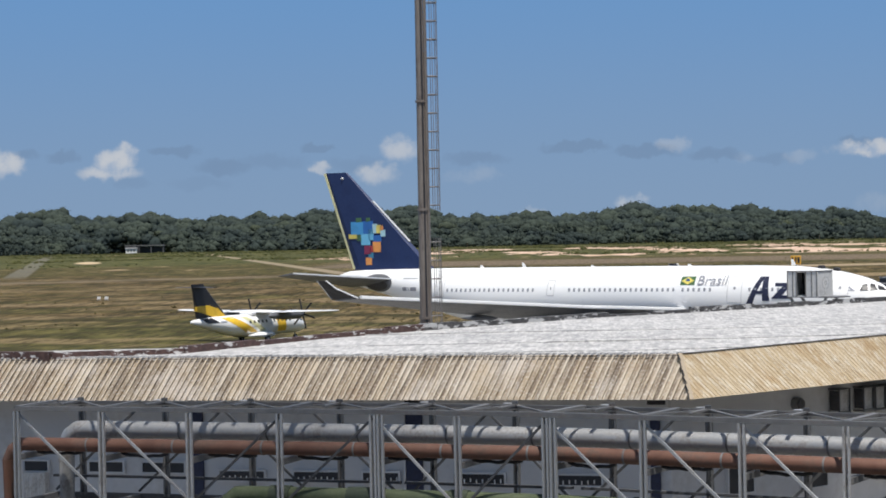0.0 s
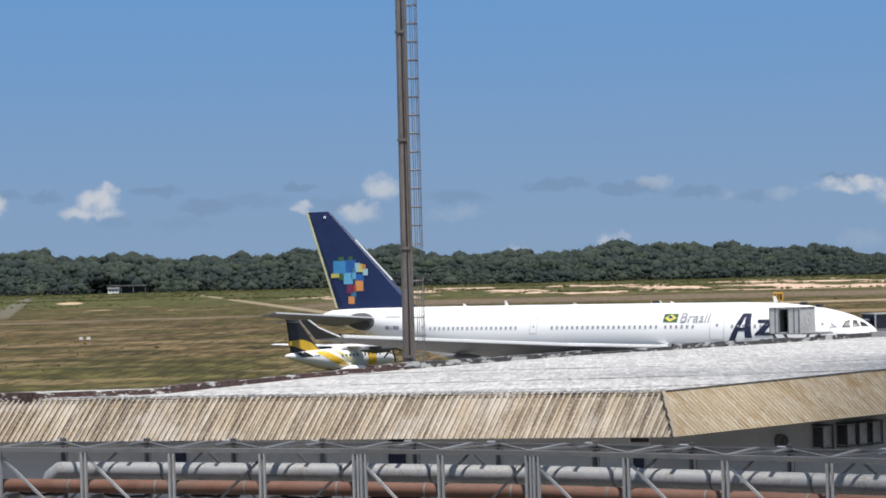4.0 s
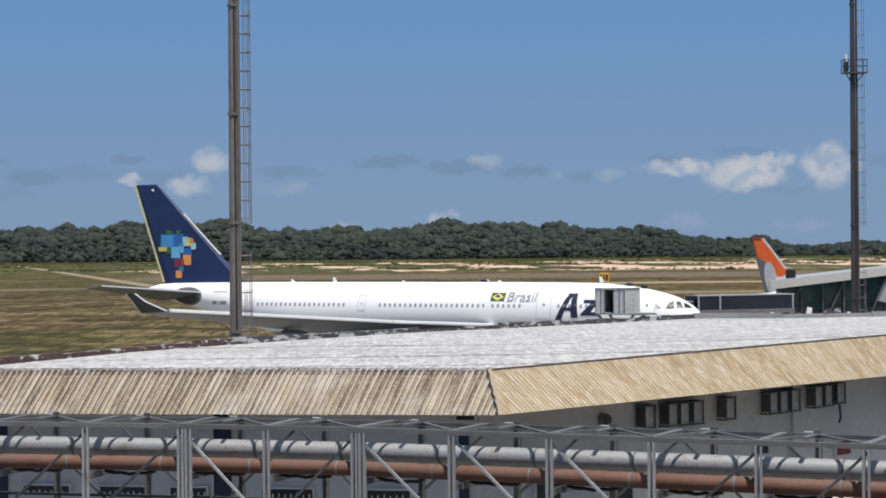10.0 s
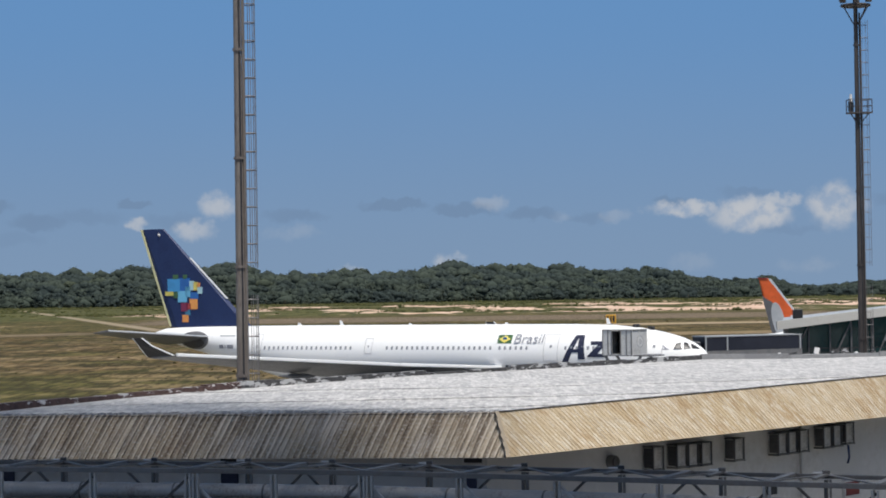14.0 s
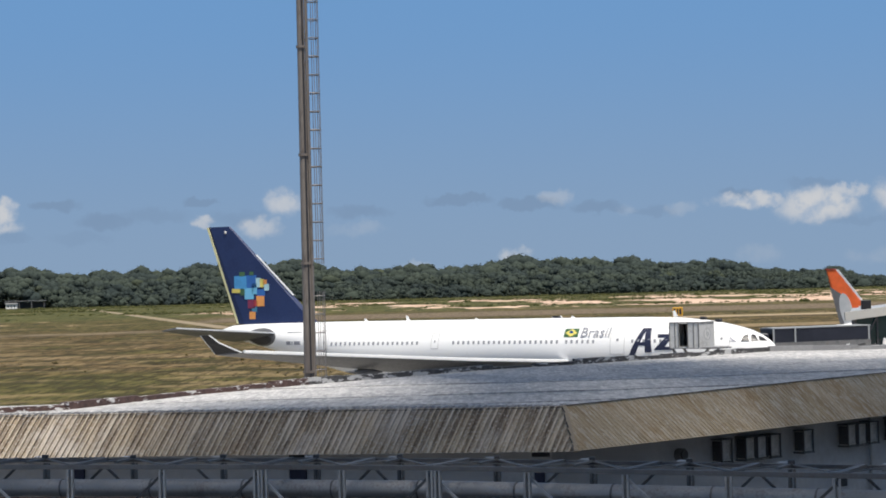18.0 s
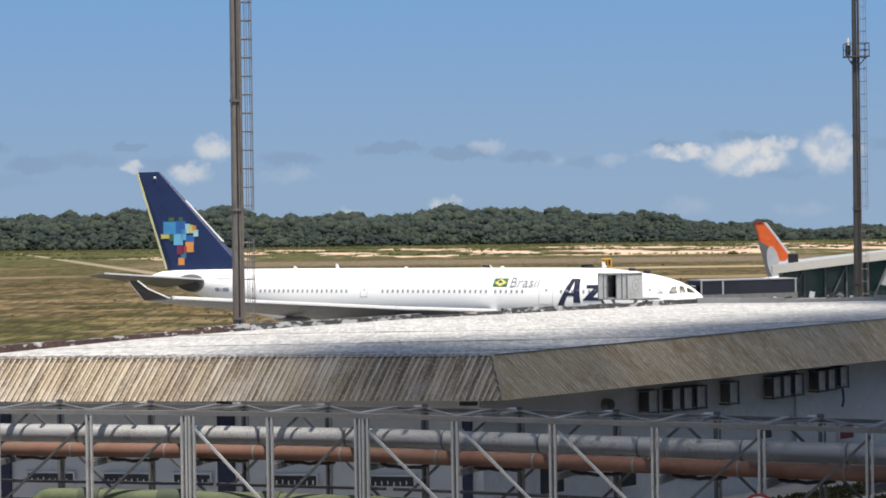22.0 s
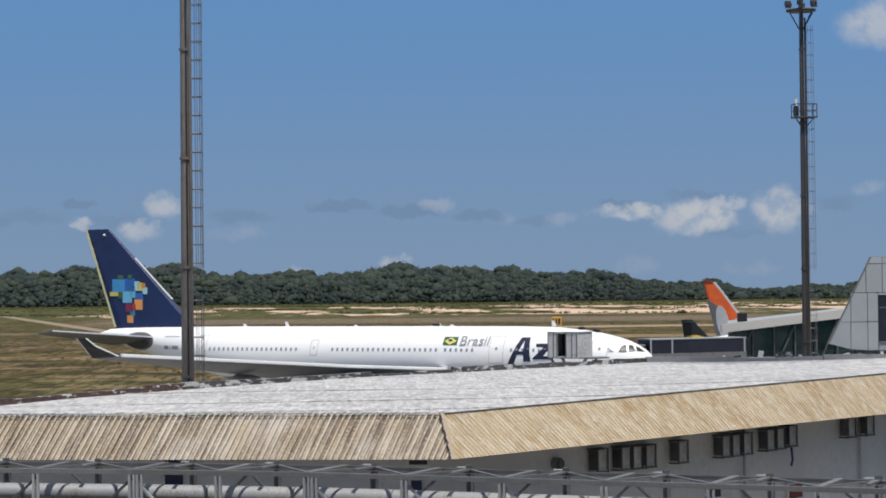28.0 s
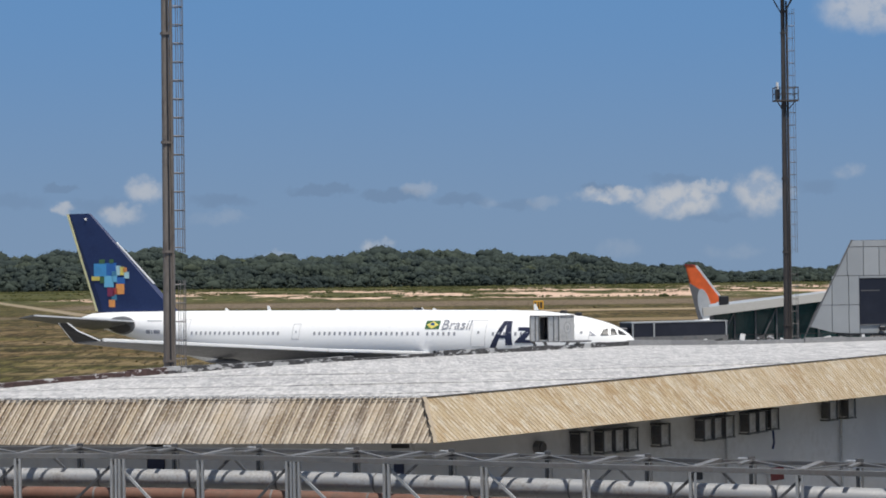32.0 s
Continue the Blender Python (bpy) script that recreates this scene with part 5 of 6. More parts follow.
        lamp = part("floodlight", box(B(), (1.2 * c, 1.2 * s, height + 0.15), (0.45, 0.45, 0.4), bevel=0.04), M_MAST2, mast)
        part("lens", box(B(), (1.42 * c, 1.42 * s, height + 0.1), (0.05, 0.36, 0.3)), M_GLASS, lamp)
    return mast


floodlight_mast(pose(-10.85, 115, 0, 0, 0, 14), M_MAST, 38.0, False, "tall weathered steel floodlight mast with a caged ladder")
floodlight_mast(pose(34.55, 170, 0, 0, 0, 4), M_MAST2, 34.6, True, "dark slender floodlight mast with platform and caged ladder")


# ---- aircraft ----
def ring(s, half, z0, z1, n=36, flat=1.0):
    """A round section of a body, s metres behind its nose."""
    c, r = (z0 + z1) / 2, (z1 - z0) / 2
    return [(-s, half * math.sin(2 * math.pi * i / n), c + r * math.cos(2 * math.pi * i / n)) for i in range(n)]


def blade(bm, root, tip, thick, axis="y"):
    """A wing or fin from a root to a tip section. A section: leading s, trailing s, across, z."""
    rings = []
    for (s0, s1, y, z, *drop), k in ((root, 1.0), (tip, 0.45)):
        t = thick * k
        fall = drop[0] if drop else 0.0
        prof = ((0.0, 0.0), (0.04, 0.55), (0.2, 1.0), (0.45, 0.9), (0.75, 0.45), (1.0, 0.05), (0.75, -0.35), (0.45, -0.6), (0.2, -0.7), (0.04, -0.45))
        if axis == "z":
            prof = ((0.0, 0.0), (0.05, 1.0), (0.9, 1.0), (1.0, 0.15), (1.0, -0.15), (0.9, -1.0), (0.05, -1.0))
        rr = []
        for u, h in prof:
            s = s0 + (s1 - s0) * u
            rr.append((-s, y + h * t / 2, z) if axis == "z" else (-s, y, z + h * t / 2 - fall * u))
        rings.append(rr)
    loft(bm, rings)
    bmesh.ops.recalc_face_normals(bm, faces=bm.faces[:])
    return bm


def wheel(parent, x, y, r, w):
    t = part("wheel", tube(B(), [(x, y - w / 2, r), (x, y + w / 2, r)], r, 20), M_RUBBER, parent)
    part("rim", tube(B(), [(x, y - w / 2 - .01, r), (x, y + w / 2 + .01, r)], r * 0.5, 14), M_BELLY, t)


def body_z(rows, s):
    for (s0, h0, a0, b0), (s1, h1, a1, b1) in zip(rows, rows[1:]):
        if s0 <= s <= s1:
            k = (s - s0) / (s1 - s0)
            return h0 + (h1 - h0) * k, a0 + (a1 - a0) * k, b0 + (b1 - b0) * k
    return rows[-1][1:]


WIDE = ((0.0, 0.12, 5.25, 5.5), (0.25, 0.62, 4.75, 5.95), (0.7, 1.05, 4.3, 6.3), (1.3, 1.45, 3.9, 6.68), (2.2, 1.88, 3.5, 7.08), (3.3, 2.22, 3.2, 7.4), (4.6, 2.5, 2.95, 7.7), (6.2, 2.7, 2.76, 7.97), (8.6, 2.8, 2.67, 8.2), (12.4, 2.82, 2.66, 8.3),
        (20.0, 2.82, 2.66, 8.32), (36.0, 2.82, 2.66, 8.32), (40.0, 2.8, 2.85, 8.32), (44.0, 2.6, 3.55, 8.31), (48.0, 2.2, 4.6, 8.3), (52.0, 1.65, 5.6, 8.27), (55.0, 1.1, 6.35, 8.22), (57.2, 0.65, 6.85, 8.08), (58.4, 0.32, 7.05, 7.75), (58.8, 0.12, 7.2, 7.5))


def side_y(rows, s, z):
    """Half width of a body at a height."""
    h, a, b = body_z(rows, s)
    c, r = (a + b) / 2, (b - a) / 2
    return h * math.sqrt(max(0.0, 1 - ((z - c) / r) ** 2))


def patch(rows, s0, s1, z0, z1, lift=0.012, cut=0.0, n=6):
    """A thin skin patch on the starboard side. cut: how far the rear edge leans forward at the top."""
    bm = B()
    vs = []
    for j in range(n + 1):
        z = z0 + (z1 - z0) * j / n
        row = []
        for i in range(3):
            s = s0 + (s1 - s0) * i / 2 - cut * j / n
            row.append(bm.verts.new((-s, -side_y(rows, s, z) - lift, z)))
        vs.append(row)
    for a, b in zip(vs, vs[1:]):
        for i in range(2):
            bm.faces.new((a[i], a[i + 1], b[i + 1], b[i]))
    bmesh.ops.recalc_face_normals(bm, faces=bm.faces[:])
    r = bmesh.ops.extrude_face_region(bm, geom=bm.faces[:])
    bmesh.ops.translate(bm, verts=[v for v in r["geom"] if isinstance(v, bmesh.types.BMVert)], vec=(0, 0.03, 0))
    bmesh.ops.recalc_face_normals(bm, faces=bm.faces[:])
    return bm


def oval(rows, s0, z0, a, b, lift=0.015):
    """A thin oval plate on the starboard side."""
    bm = B()
    c = bm.verts.new((-s0, -side_y(rows, s0, z0) - lift, z0))
    last = None
    for f in (0.2, 0.4, 0.6, 0.8, 1.0):
        rim = []
        for k in range(28):
            s, z = s0 + f * a * math.cos(k * math.pi / 14), z0 + f * b * math.sin(k * math.pi / 14)
            rim.append(bm.verts.new((-s, -side_y(rows, s, z) - lift, z)))
        for k in range(28):
            n = (k + 1) % 28
            bm.faces.new((c, rim[k], rim[n]) if last is None else (last[k], rim[k], rim[n], last[n]))
        last = rim
    r = bmesh.ops.extrude_face_region(bm, geom=bm.faces[:])
    bmesh.ops.translate(bm, verts=[v for v in r["geom"] if isinstance(v, bmesh.types.BMVert)], vec=(0, 0.03, 0))
    bmesh.ops.recalc_face_normals(bm, faces=bm.faces[:])
    return bm


def outline(rows, s0, s1, z0, z1, w=0.045):
    """The thin dark gap round a door."""
    bm = B()
    for a, b, c, d in ((s0, s1, z1 - w, z1), (s0, s1, z0, z0 + w), (s0, s0 + w, z0, z1), (s1 - w, s1, z0, z1)):
        p = patch(rows, a, b, c, d, 0.014, 0.0, 5)
        me = bpy.data.meshes.new("tmp")
        p.to_mesh(me)
        p.free()
        bm.from_mesh(me)
        bpy.data.meshes.remove(me)
    return bm


def skin(pts, lift=0.022):
    """A flat outline laid on the curved starboard skin."""
    bm = B()
    bm.faces.new([bm.verts.new((-s, 0, z)) for s, z in pts])
    bmesh.ops.triangulate(bm, faces=bm.faces[:])
    for _ in range(2):
        bmesh.ops.subdivide_edges(bm, edges=bm.edges[:], cuts=1, use_grid_fill=True)
    for v in bm.verts:
        v.co.y = -side_y(WIDE, -v.co.x, v.co.z) - lift
    r = bmesh.ops.extrude_face_region(bm, geom=bm.faces[:])
    bmesh.ops.translate(bm, verts=[v for v in r["geom"] if isinstance(v, bmesh.types.BMVert)], vec=(0, 0.05, 0))
    bmesh.ops.recalc_face_normals(bm, faces=bm.faces[:])
    return bm


def wide_body():
    jet = thing("wide_body_airliner", pose(22.82, 176.6, 0, 0, 0, -30), "white wide-body airliner with navy fin parked at the stand", "aircraft")
    part("fuselage", loft(B(), [ring(s, h, a, b) for s, h, a, b in WIDE]), M_WHITE, jet, "white painted fuselage", smooth=True)
    for side in (-1, 1):
        w = B()
        blade(w, (18.6, 31.0, side * 2.2, 4.5, 1.9), (24.6, 31.6, side * 10.0, 5.05, 1.15), 1.0)
        blade(w, (24.6, 31.6, side * 10.0, 5.05, 1.15), (34.2, 36.9, side * 29.0, 6.55, 0.25), 0.55)
        wing = part("wing", w, M_UNDER, jet, "grey wing")
        slat = B()
        for a, b in (((18.5, 2.6, 4.58), (24.5, 10.0, 5.08)), ((24.5, 10.0, 5.08), (34.1, 28.9, 6.57))):
            beam(slat, (-a[0], side * a[1], a[2]), (-b[0], side * b[1], b[2]), 0.5, 0.28)
        bmesh.ops.bevel(slat, geom=slat.edges[:], offset=0.06, segments=2, affect="EDGES")
        part("slat", slat, M_WHITE, wing, "white leading-edge slats")
        wl = B()
        loft(wl, [[(-34.2, side * 29.0, 6.5), (-35.4, side * 29.08, 6.55), (-36.9, side * 29.0, 6.35), (-35.4, side * 28.92, 6.4)], [(-36.0, side * 29.6, 7.3), (-36.7, side * 29.66, 7.3), (-37.3, side * 29.6, 7.25), (-36.7, side * 29.56, 7.25)], [(-36.8, side * 29.9, 7.95), (-37.2, side * 29.93, 7.95), (-37.75, side * 29.9, 7.98), (-37.2, side * 29.87, 7.95)]])
        bmesh.ops.recalc_face_normals(wl, faces=wl.faces[:])
        tip = part("winglet", wl, M_BLACK, wing, "dark winglet")
        part("leading_edge", beam(beam(B(), (-34.25, side * 29.05, 6.52), (-36.0, side * 29.65, 7.32), 0.1, 0.09), (-36.0, side * 29.65, 7.32), (-36.8, side * 29.95, 7.97), 0.1, 0.08), M_WHITE, tip, "white winglet edge")
        part("trailing_edge", beam(B(), (-36.95, side * 29.05, 6.4), (-37.75, side * 29.95, 7.98), 0.07, 0.06), M_BELLY, tip, "pale winglet edge")
        for y, s, l in ((9.0, 31.0, 4.5), (14.5, 32.5, 3.8)):
            z = 3.45 + (y - 2.2) * 0.1
            part("flap_fairing", loft(B(), [[(-(s - l * 0.6) - l * u, side * y + r * math.sin(a), z - 0.45 + r * math.cos(a)) for a in (i * math.pi / 4 for i in range(8))] for u, r in ((0, 0.05), (0.25, 0.24), (0.6, 0.26), (1.0, 0.05))]), M_UNDER, wing, smooth=True)
        e = B()
        loft(e, [[(-s, side * 9.4 + r * math.sin(a), 2.35 + r * math.cos(a)) for a in (i * math.pi / 12 for i in range(24))] for s, r in ((19.6, 1.22), (19.9, 1.38), (21.5, 1.48), (23.6, 1.36), (24.6, 1.2), (24.7, 0.75), (26.0, 0.5))])
        bmesh.ops.recalc_face_normals(e, faces=e.faces[:])
        eng = part("engine", e, M_NAVY, jet, "dark blue engine nacelle", smooth=True)
        part("intake_lip", tube(B(), [(-19.45, side * 9.4, 2.35), (-19.75, side * 9.4, 2.35)], 1.27, 24), M_METAL, eng)
        part("pylon", box(B(), (-23.2, side * 9.4, 3.9), (5.0, 0.4, 0.9)), M_WHITE, eng)
        t = B()
        blade(t, (50.6, 56.4, side * 0.9, 7.25, 0.75), (56.6, 58.5, side * 9.7, 8.1, 0.25), 0.42)
        tail = part("tailplane", t, M_UNDER, jet, "grey tailplane")
        part("leading_edge", beam(B(), (-50.7, side * 1.2, 7.31), (-56.6, side * 9.7, 8.13), 0.2, 0.13), M_METAL, tail, "bright leading edge")
    # belly fairing coloured dark for the shade under the wing
    part("belly_fairing", loft(B(), [ring(s, h, a, b, 24) for s, h, a, b in ((17.5, 0.3, 2.9, 3.3), (19, 2.4, 2.3, 4.2), (22, 3.15, 2.05, 4.75), (30, 3.15, 2.05, 4.75), (34, 2.5, 2.35, 4.4), (37, 0.3, 2.9, 3.3))]), M_BELLYSHADE, jet, smooth=True)
    # grey rubbing plate where the tailplane turns
    plate = part("tail_plate", oval(WIDE, 52.75, 6.95, 1.95, 0.88, 0.03), M_UNDER, jet, "grey oval plate round the tailplane pivot")
    # dark oval paints the slot together with the shade below the root
    part("pivot_slot", oval(WIDE, 52.95, 6.72, 1.6, 0.52, 0.055), M_PLATE, plate, "dark slot and painted shade under the tailplane root")
    fin = part("fin", blade(B(), (46.9, 56.6, 0, 8.2), (57.3, 60.0, 0, 17.88), 0.5, "z"), M_NAVY, jet, "navy blue fin")
    part("rudder_edge", prism(B(), [(-56.5, -0.1, 8.3), (-56.72, -0.1, 8.3), (-60.2, -0.1, 17.85), (-59.98, -0.1, 17.85)], (0, 0.2, 0)), M_YEDGE, fin, "pale yellow trailing edge")
    part("leading_edge", prism(B(), [(-49.80, -0.13, 10.95), (-49.92, -0.13, 10.95), (-54.28, -0.1, 15.0), (-54.2, -0.1, 15.0)], (0, 0.26, 0)), M_METAL, fin, "bare metal leading edge")
    part("fin_light", tube(B(), [(-57.7, -0.14, 17.3), (-57.9, -0.14, 17.3)], 0.12, 8), M_SIGNWHITE, fin)
    # mosaic of coloured squares: s and z of the near lower corner, width, height, paint
    for s, z, w, h, c in ((54.35, 12.35, 1.5, 1.25, "sky"), (53.18, 12.4, 1.17, 1.25, "blue"), (54.58, 13.55, 0.62, 0.45, "green"), (53.52, 13.55, 0.45, 0.45, "green"), (55.15, 11.95, 1.0, 0.42, "yellow"), (54.58, 11.7, 0.56, 0.62, "green"),
                          (53.52, 11.3, 1.1, 1.1, "pale"), (53.1, 11.78, 0.6, 1.05, "pale"), (52.65, 12.45, 0.55, 0.92, "ice"), (52.25, 12.45, 0.48, 0.8, "lemon"), (51.95, 12.7, 0.42, 0.48, "orange"), (51.68, 12.12, 0.55, 0.65, "ice"), (52.15, 11.6, 0.95, 0.65, "blue"),
                          (52.25, 10.6, 0.95, 1.02, "orange"), (53.4, 10.4, 0.84, 0.85, "wine"), (53.05, 10.6, 0.5, 0.58, "red"), (53.15, 10.02, 0.6, 0.55, "teal"), (53.35, 9.35, 0.73, 0.72, "orange")):
        s, z = s + 0.95, z - 0.65
        part("mosaic_tile", prism(B(), [(-s, -0.262, z), (-s - w, -0.262, z), (-s - w, -0.262, z + h), (-s, -0.262, z + h)], (0, 0.1, 0)), TILE[c], fin)
    # cabin windows, doors and markings of the near side
    win = B()
    box(win, (0, 0, 0), (0.21, 0.03, 0.31), bevel=0.012)
    me = bpy.data.meshes.new("window")
    win.to_mesh(me)
    win.free()
    me.materials.append(M_CABIN)
    spots = []
    for s0, s1 in ((34.1, 43.9), (19.5, 30.5), (15.9, 18.9), (8.9, 12.5)):
        s = s0
        while s <= s1:
            spots.append(s)
            s += 0.535
    for s in spots:
        z = 6.28
        y = side_y(WIDE, s, z)
        for side in (-1, 1):
            shared("window", me, jet, pose(-s, side * (y + 0.002), z, side * 14, 0, 0))
    for s, z0, z1, w in ((44.15, 5.6, 7.55, 1.1), (31.8, 5.75, 7.15, 0.78), (12.85, 5.15, 7.45, 1.4), (3.3, 5.75, 7.4, 1.45)):
        part("door_seam", outline(WIDE, s, s + w, z0, z1), M_SEAM, jet, "thin grey door outline")
        part("door_window", patch(WIDE, s + w * 0.43, s + w * 0.57, 6.3, 6.52, 0.016), M_CABIN, jet)
    for quad in (((2.39, 6.17), (2.31, 6.63), (2.02, 6.72), (1.76, 6.16)), ((1.63, 6.16), (1.8, 6.72), (1.53, 6.66), (1.13, 6.2)), ((1.04, 6.19), (1.3, 6.6), (0.95, 6.42), (0.56, 6.14))):
        part("cockpit_window", skin(quad, 0.07), M_BLACK, jet, "dark cockpit window")
    for pts in (((3.4, 6.46), (3.3, 6.5), (2.85, 6.2), (2.95, 6.16)), ((3.35, 6.2), (3.3, 6.14), (2.8, 6.14), (2.8, 6.2)), ((3.2, 6.3), (3.1, 6.34), (2.95, 6.18), (3.05, 6.14))):
        part("service_mark", skin(pts, 0.03), M_LETTER, jet, "small grey service marking")
    part("flag", patch(WIDE, 17.5, 18.9, 6.68, 7.42, 0.014), TILE["green"], jet, "small green flag with a yellow diamond")
    fl = B()
    y = -side_y(WIDE, 18.2, 7.05) - 0.03
    prism(fl, [(-18.8, y, 7.05), (-18.2, y, 7.38), (-17.6, y, 7.05), (-18.2, y, 6.72)], (0, 0.02, 0))
    for v in fl.verts:
        v.co.y = -side_y(WIDE, 18.2, v.co.z) - 0.03
    part("diamond", fl, TILE["lemon"], jet)
    part("disc", tube(B(), [(-18.2, y - 0.02, 7.05), (-18.2, y + 0.02, 7.05)], 0.2, 16), TILE["blue"], jet)
    tilt = 33
    words(jet, "Brasil", 1.36, (-17.3, -side_y(WIDE, 16, 6.72) - 0.085, 6.72), M_LETTER, "country_name", (90 - tilt, 0, 0), 0.01, 0.1, 1.0, -0.006)
    # large navy shapes of the airline's mark
    for k, pts in enumerate((((12.45, 5.0), (11.85, 5.0), (10.86, 7.38), (11.3, 7.38)), ((10.87, 5.3), (10.2, 5.3), (10.5, 7.38), (10.98, 7.38)), ((11.5, 5.9), (10.7, 5.9), (10.62, 6.18), (11.42, 6.18)), ((9.78, 6.85), (8.3, 6.85), (8.3, 6.55), (9.72, 6.55)), ((9.0, 6.58), (8.35, 6.58), (9.2, 5.55), (10.0, 5.55)), ((9.75, 5.78), (8.3, 5.78), (8.3, 5.5), (9.95, 5.5)))):
        part("livery_shape", skin(pts, 0.022 + 0.005 * (k % 3)), M_LIVERY, jet, "large navy livery shape")
    for s, w in ((49.4, 0.55), (48.7, 0.12), (48.4, 0.8)):
        part("registration_bar", patch(WIDE, s - w, s, 6.2, 6.55, 0.014), M_LETTER, jet)
    part("title_bar", patch(WIDE, 47.6, 49.4, 7.35, 7.45, 0.014), M_BELLY, jet)
    for s, h in ((41.2, 0.25), (36.5, 0.45), (29.0, 0.15), (19.0, 0.18), (9.0, 0.5)):
        part("antenna", prism(B(), [(-s, -0.03, 8.28), (-s - 0.4, -0.03, 8.28), (-s - 0.45, -0.03, 8.3 + h), (-s - 0.25, -0.03, 8.3 + h)], (0, 0.06, 0)), M_WHITE, jet)
    for s in (5.2, 6.6):
        part("crown_dome", box(B(), (-s, 0, body_z(WIDE, s)[2] + 0.1), (0.55, 0.5, 0.3), bevel=0.08), M_BLACK, jet)
    g = part("nose_gear", tube(B(), [(-6.7, 0, 0.6), (-6.7, 0, 3.0)], 0.14, 10), M_BELLY, jet)
    for y in (-0.35, 0.35):
        wheel(g, -6.7, y, 0.52, 0.35)
    for side in (-1, 1):
        g = part("main_gear", tube(B(), [(-29.0, side * 5.3, 0.7), (-29.0, side * 5.0, 3.4)], 0.22, 10), M_BELLY, jet)
        for dx in (-1.0, 1.0):
            for dy in (-0.7, 0.7):
                wheel(g, -29.0 + dx, side * 5.3 + dy, 0.68, 0.45)


M_LIVERY = plain("livery_navy", (0.012, 0.016, 0.045), 0.5)
M_PLATE = plain("slot_and_shade_grey", (0.045, 0.042, 0.042), 0.6)
M_YEDGE = plain("pale_yellow_edge", (0.62, 0.60, 0.34), 0.5)
M_SEAM = plain("door_seam_grey", (0.50, 0.50, 0.51), 0.6)
M_LETTER = plain("letter_grey", (0.30, 0.31, 0.35), 0.5)
M_CABIN = glass_mat("cabin_window", (0.21, 0.215, 0.23))
TILE = {k: plain("tile_" + k, c, 0.4) for k, c in {"sky": (0.06, 0.29, 0.58), "blue": (0.025, 0.135, 0.42), "green": (0.06, 0.14, 0.06), "yellow": (0.65, 0.55, 0.12), "pale": (0.15, 0.46, 0.68), "ice": (0.42, 0.66, 0.72), "lemon": (0.78, 0.66, 0.16),
                                                                    "orange": (0.80, 0.33, 0.09), "wine": (0.23, 0.03, 0.08), "red": (0.48, 0.06, 0.06), "teal": (0.05, 0.2, 0.32)}.items()}
wide_body()

# twin turboprop that taxies past behind the airliner
PROP = ((0.0, 0.1, 1.5, 1.75), (0.3, 0.5, 1.15, 2.1), (0.9, 0.85, 0.95, 2.45), (1.8, 1.15, 0.85, 3.0), (3.2, 1.38, 0.8, 3.42), (5.0, 1.43, 0.8, 3.55), (13.0, 1.43, 0.8, 3.55), (15.5, 1.3, 1.05, 3.55), (18.5, 0.95, 1.75, 3.52), (21.0, 0.5, 2.4, 3.4), (22.4, 0.2, 2.75, 3.2), (22.67, 0.08, 2.9, 3.1))


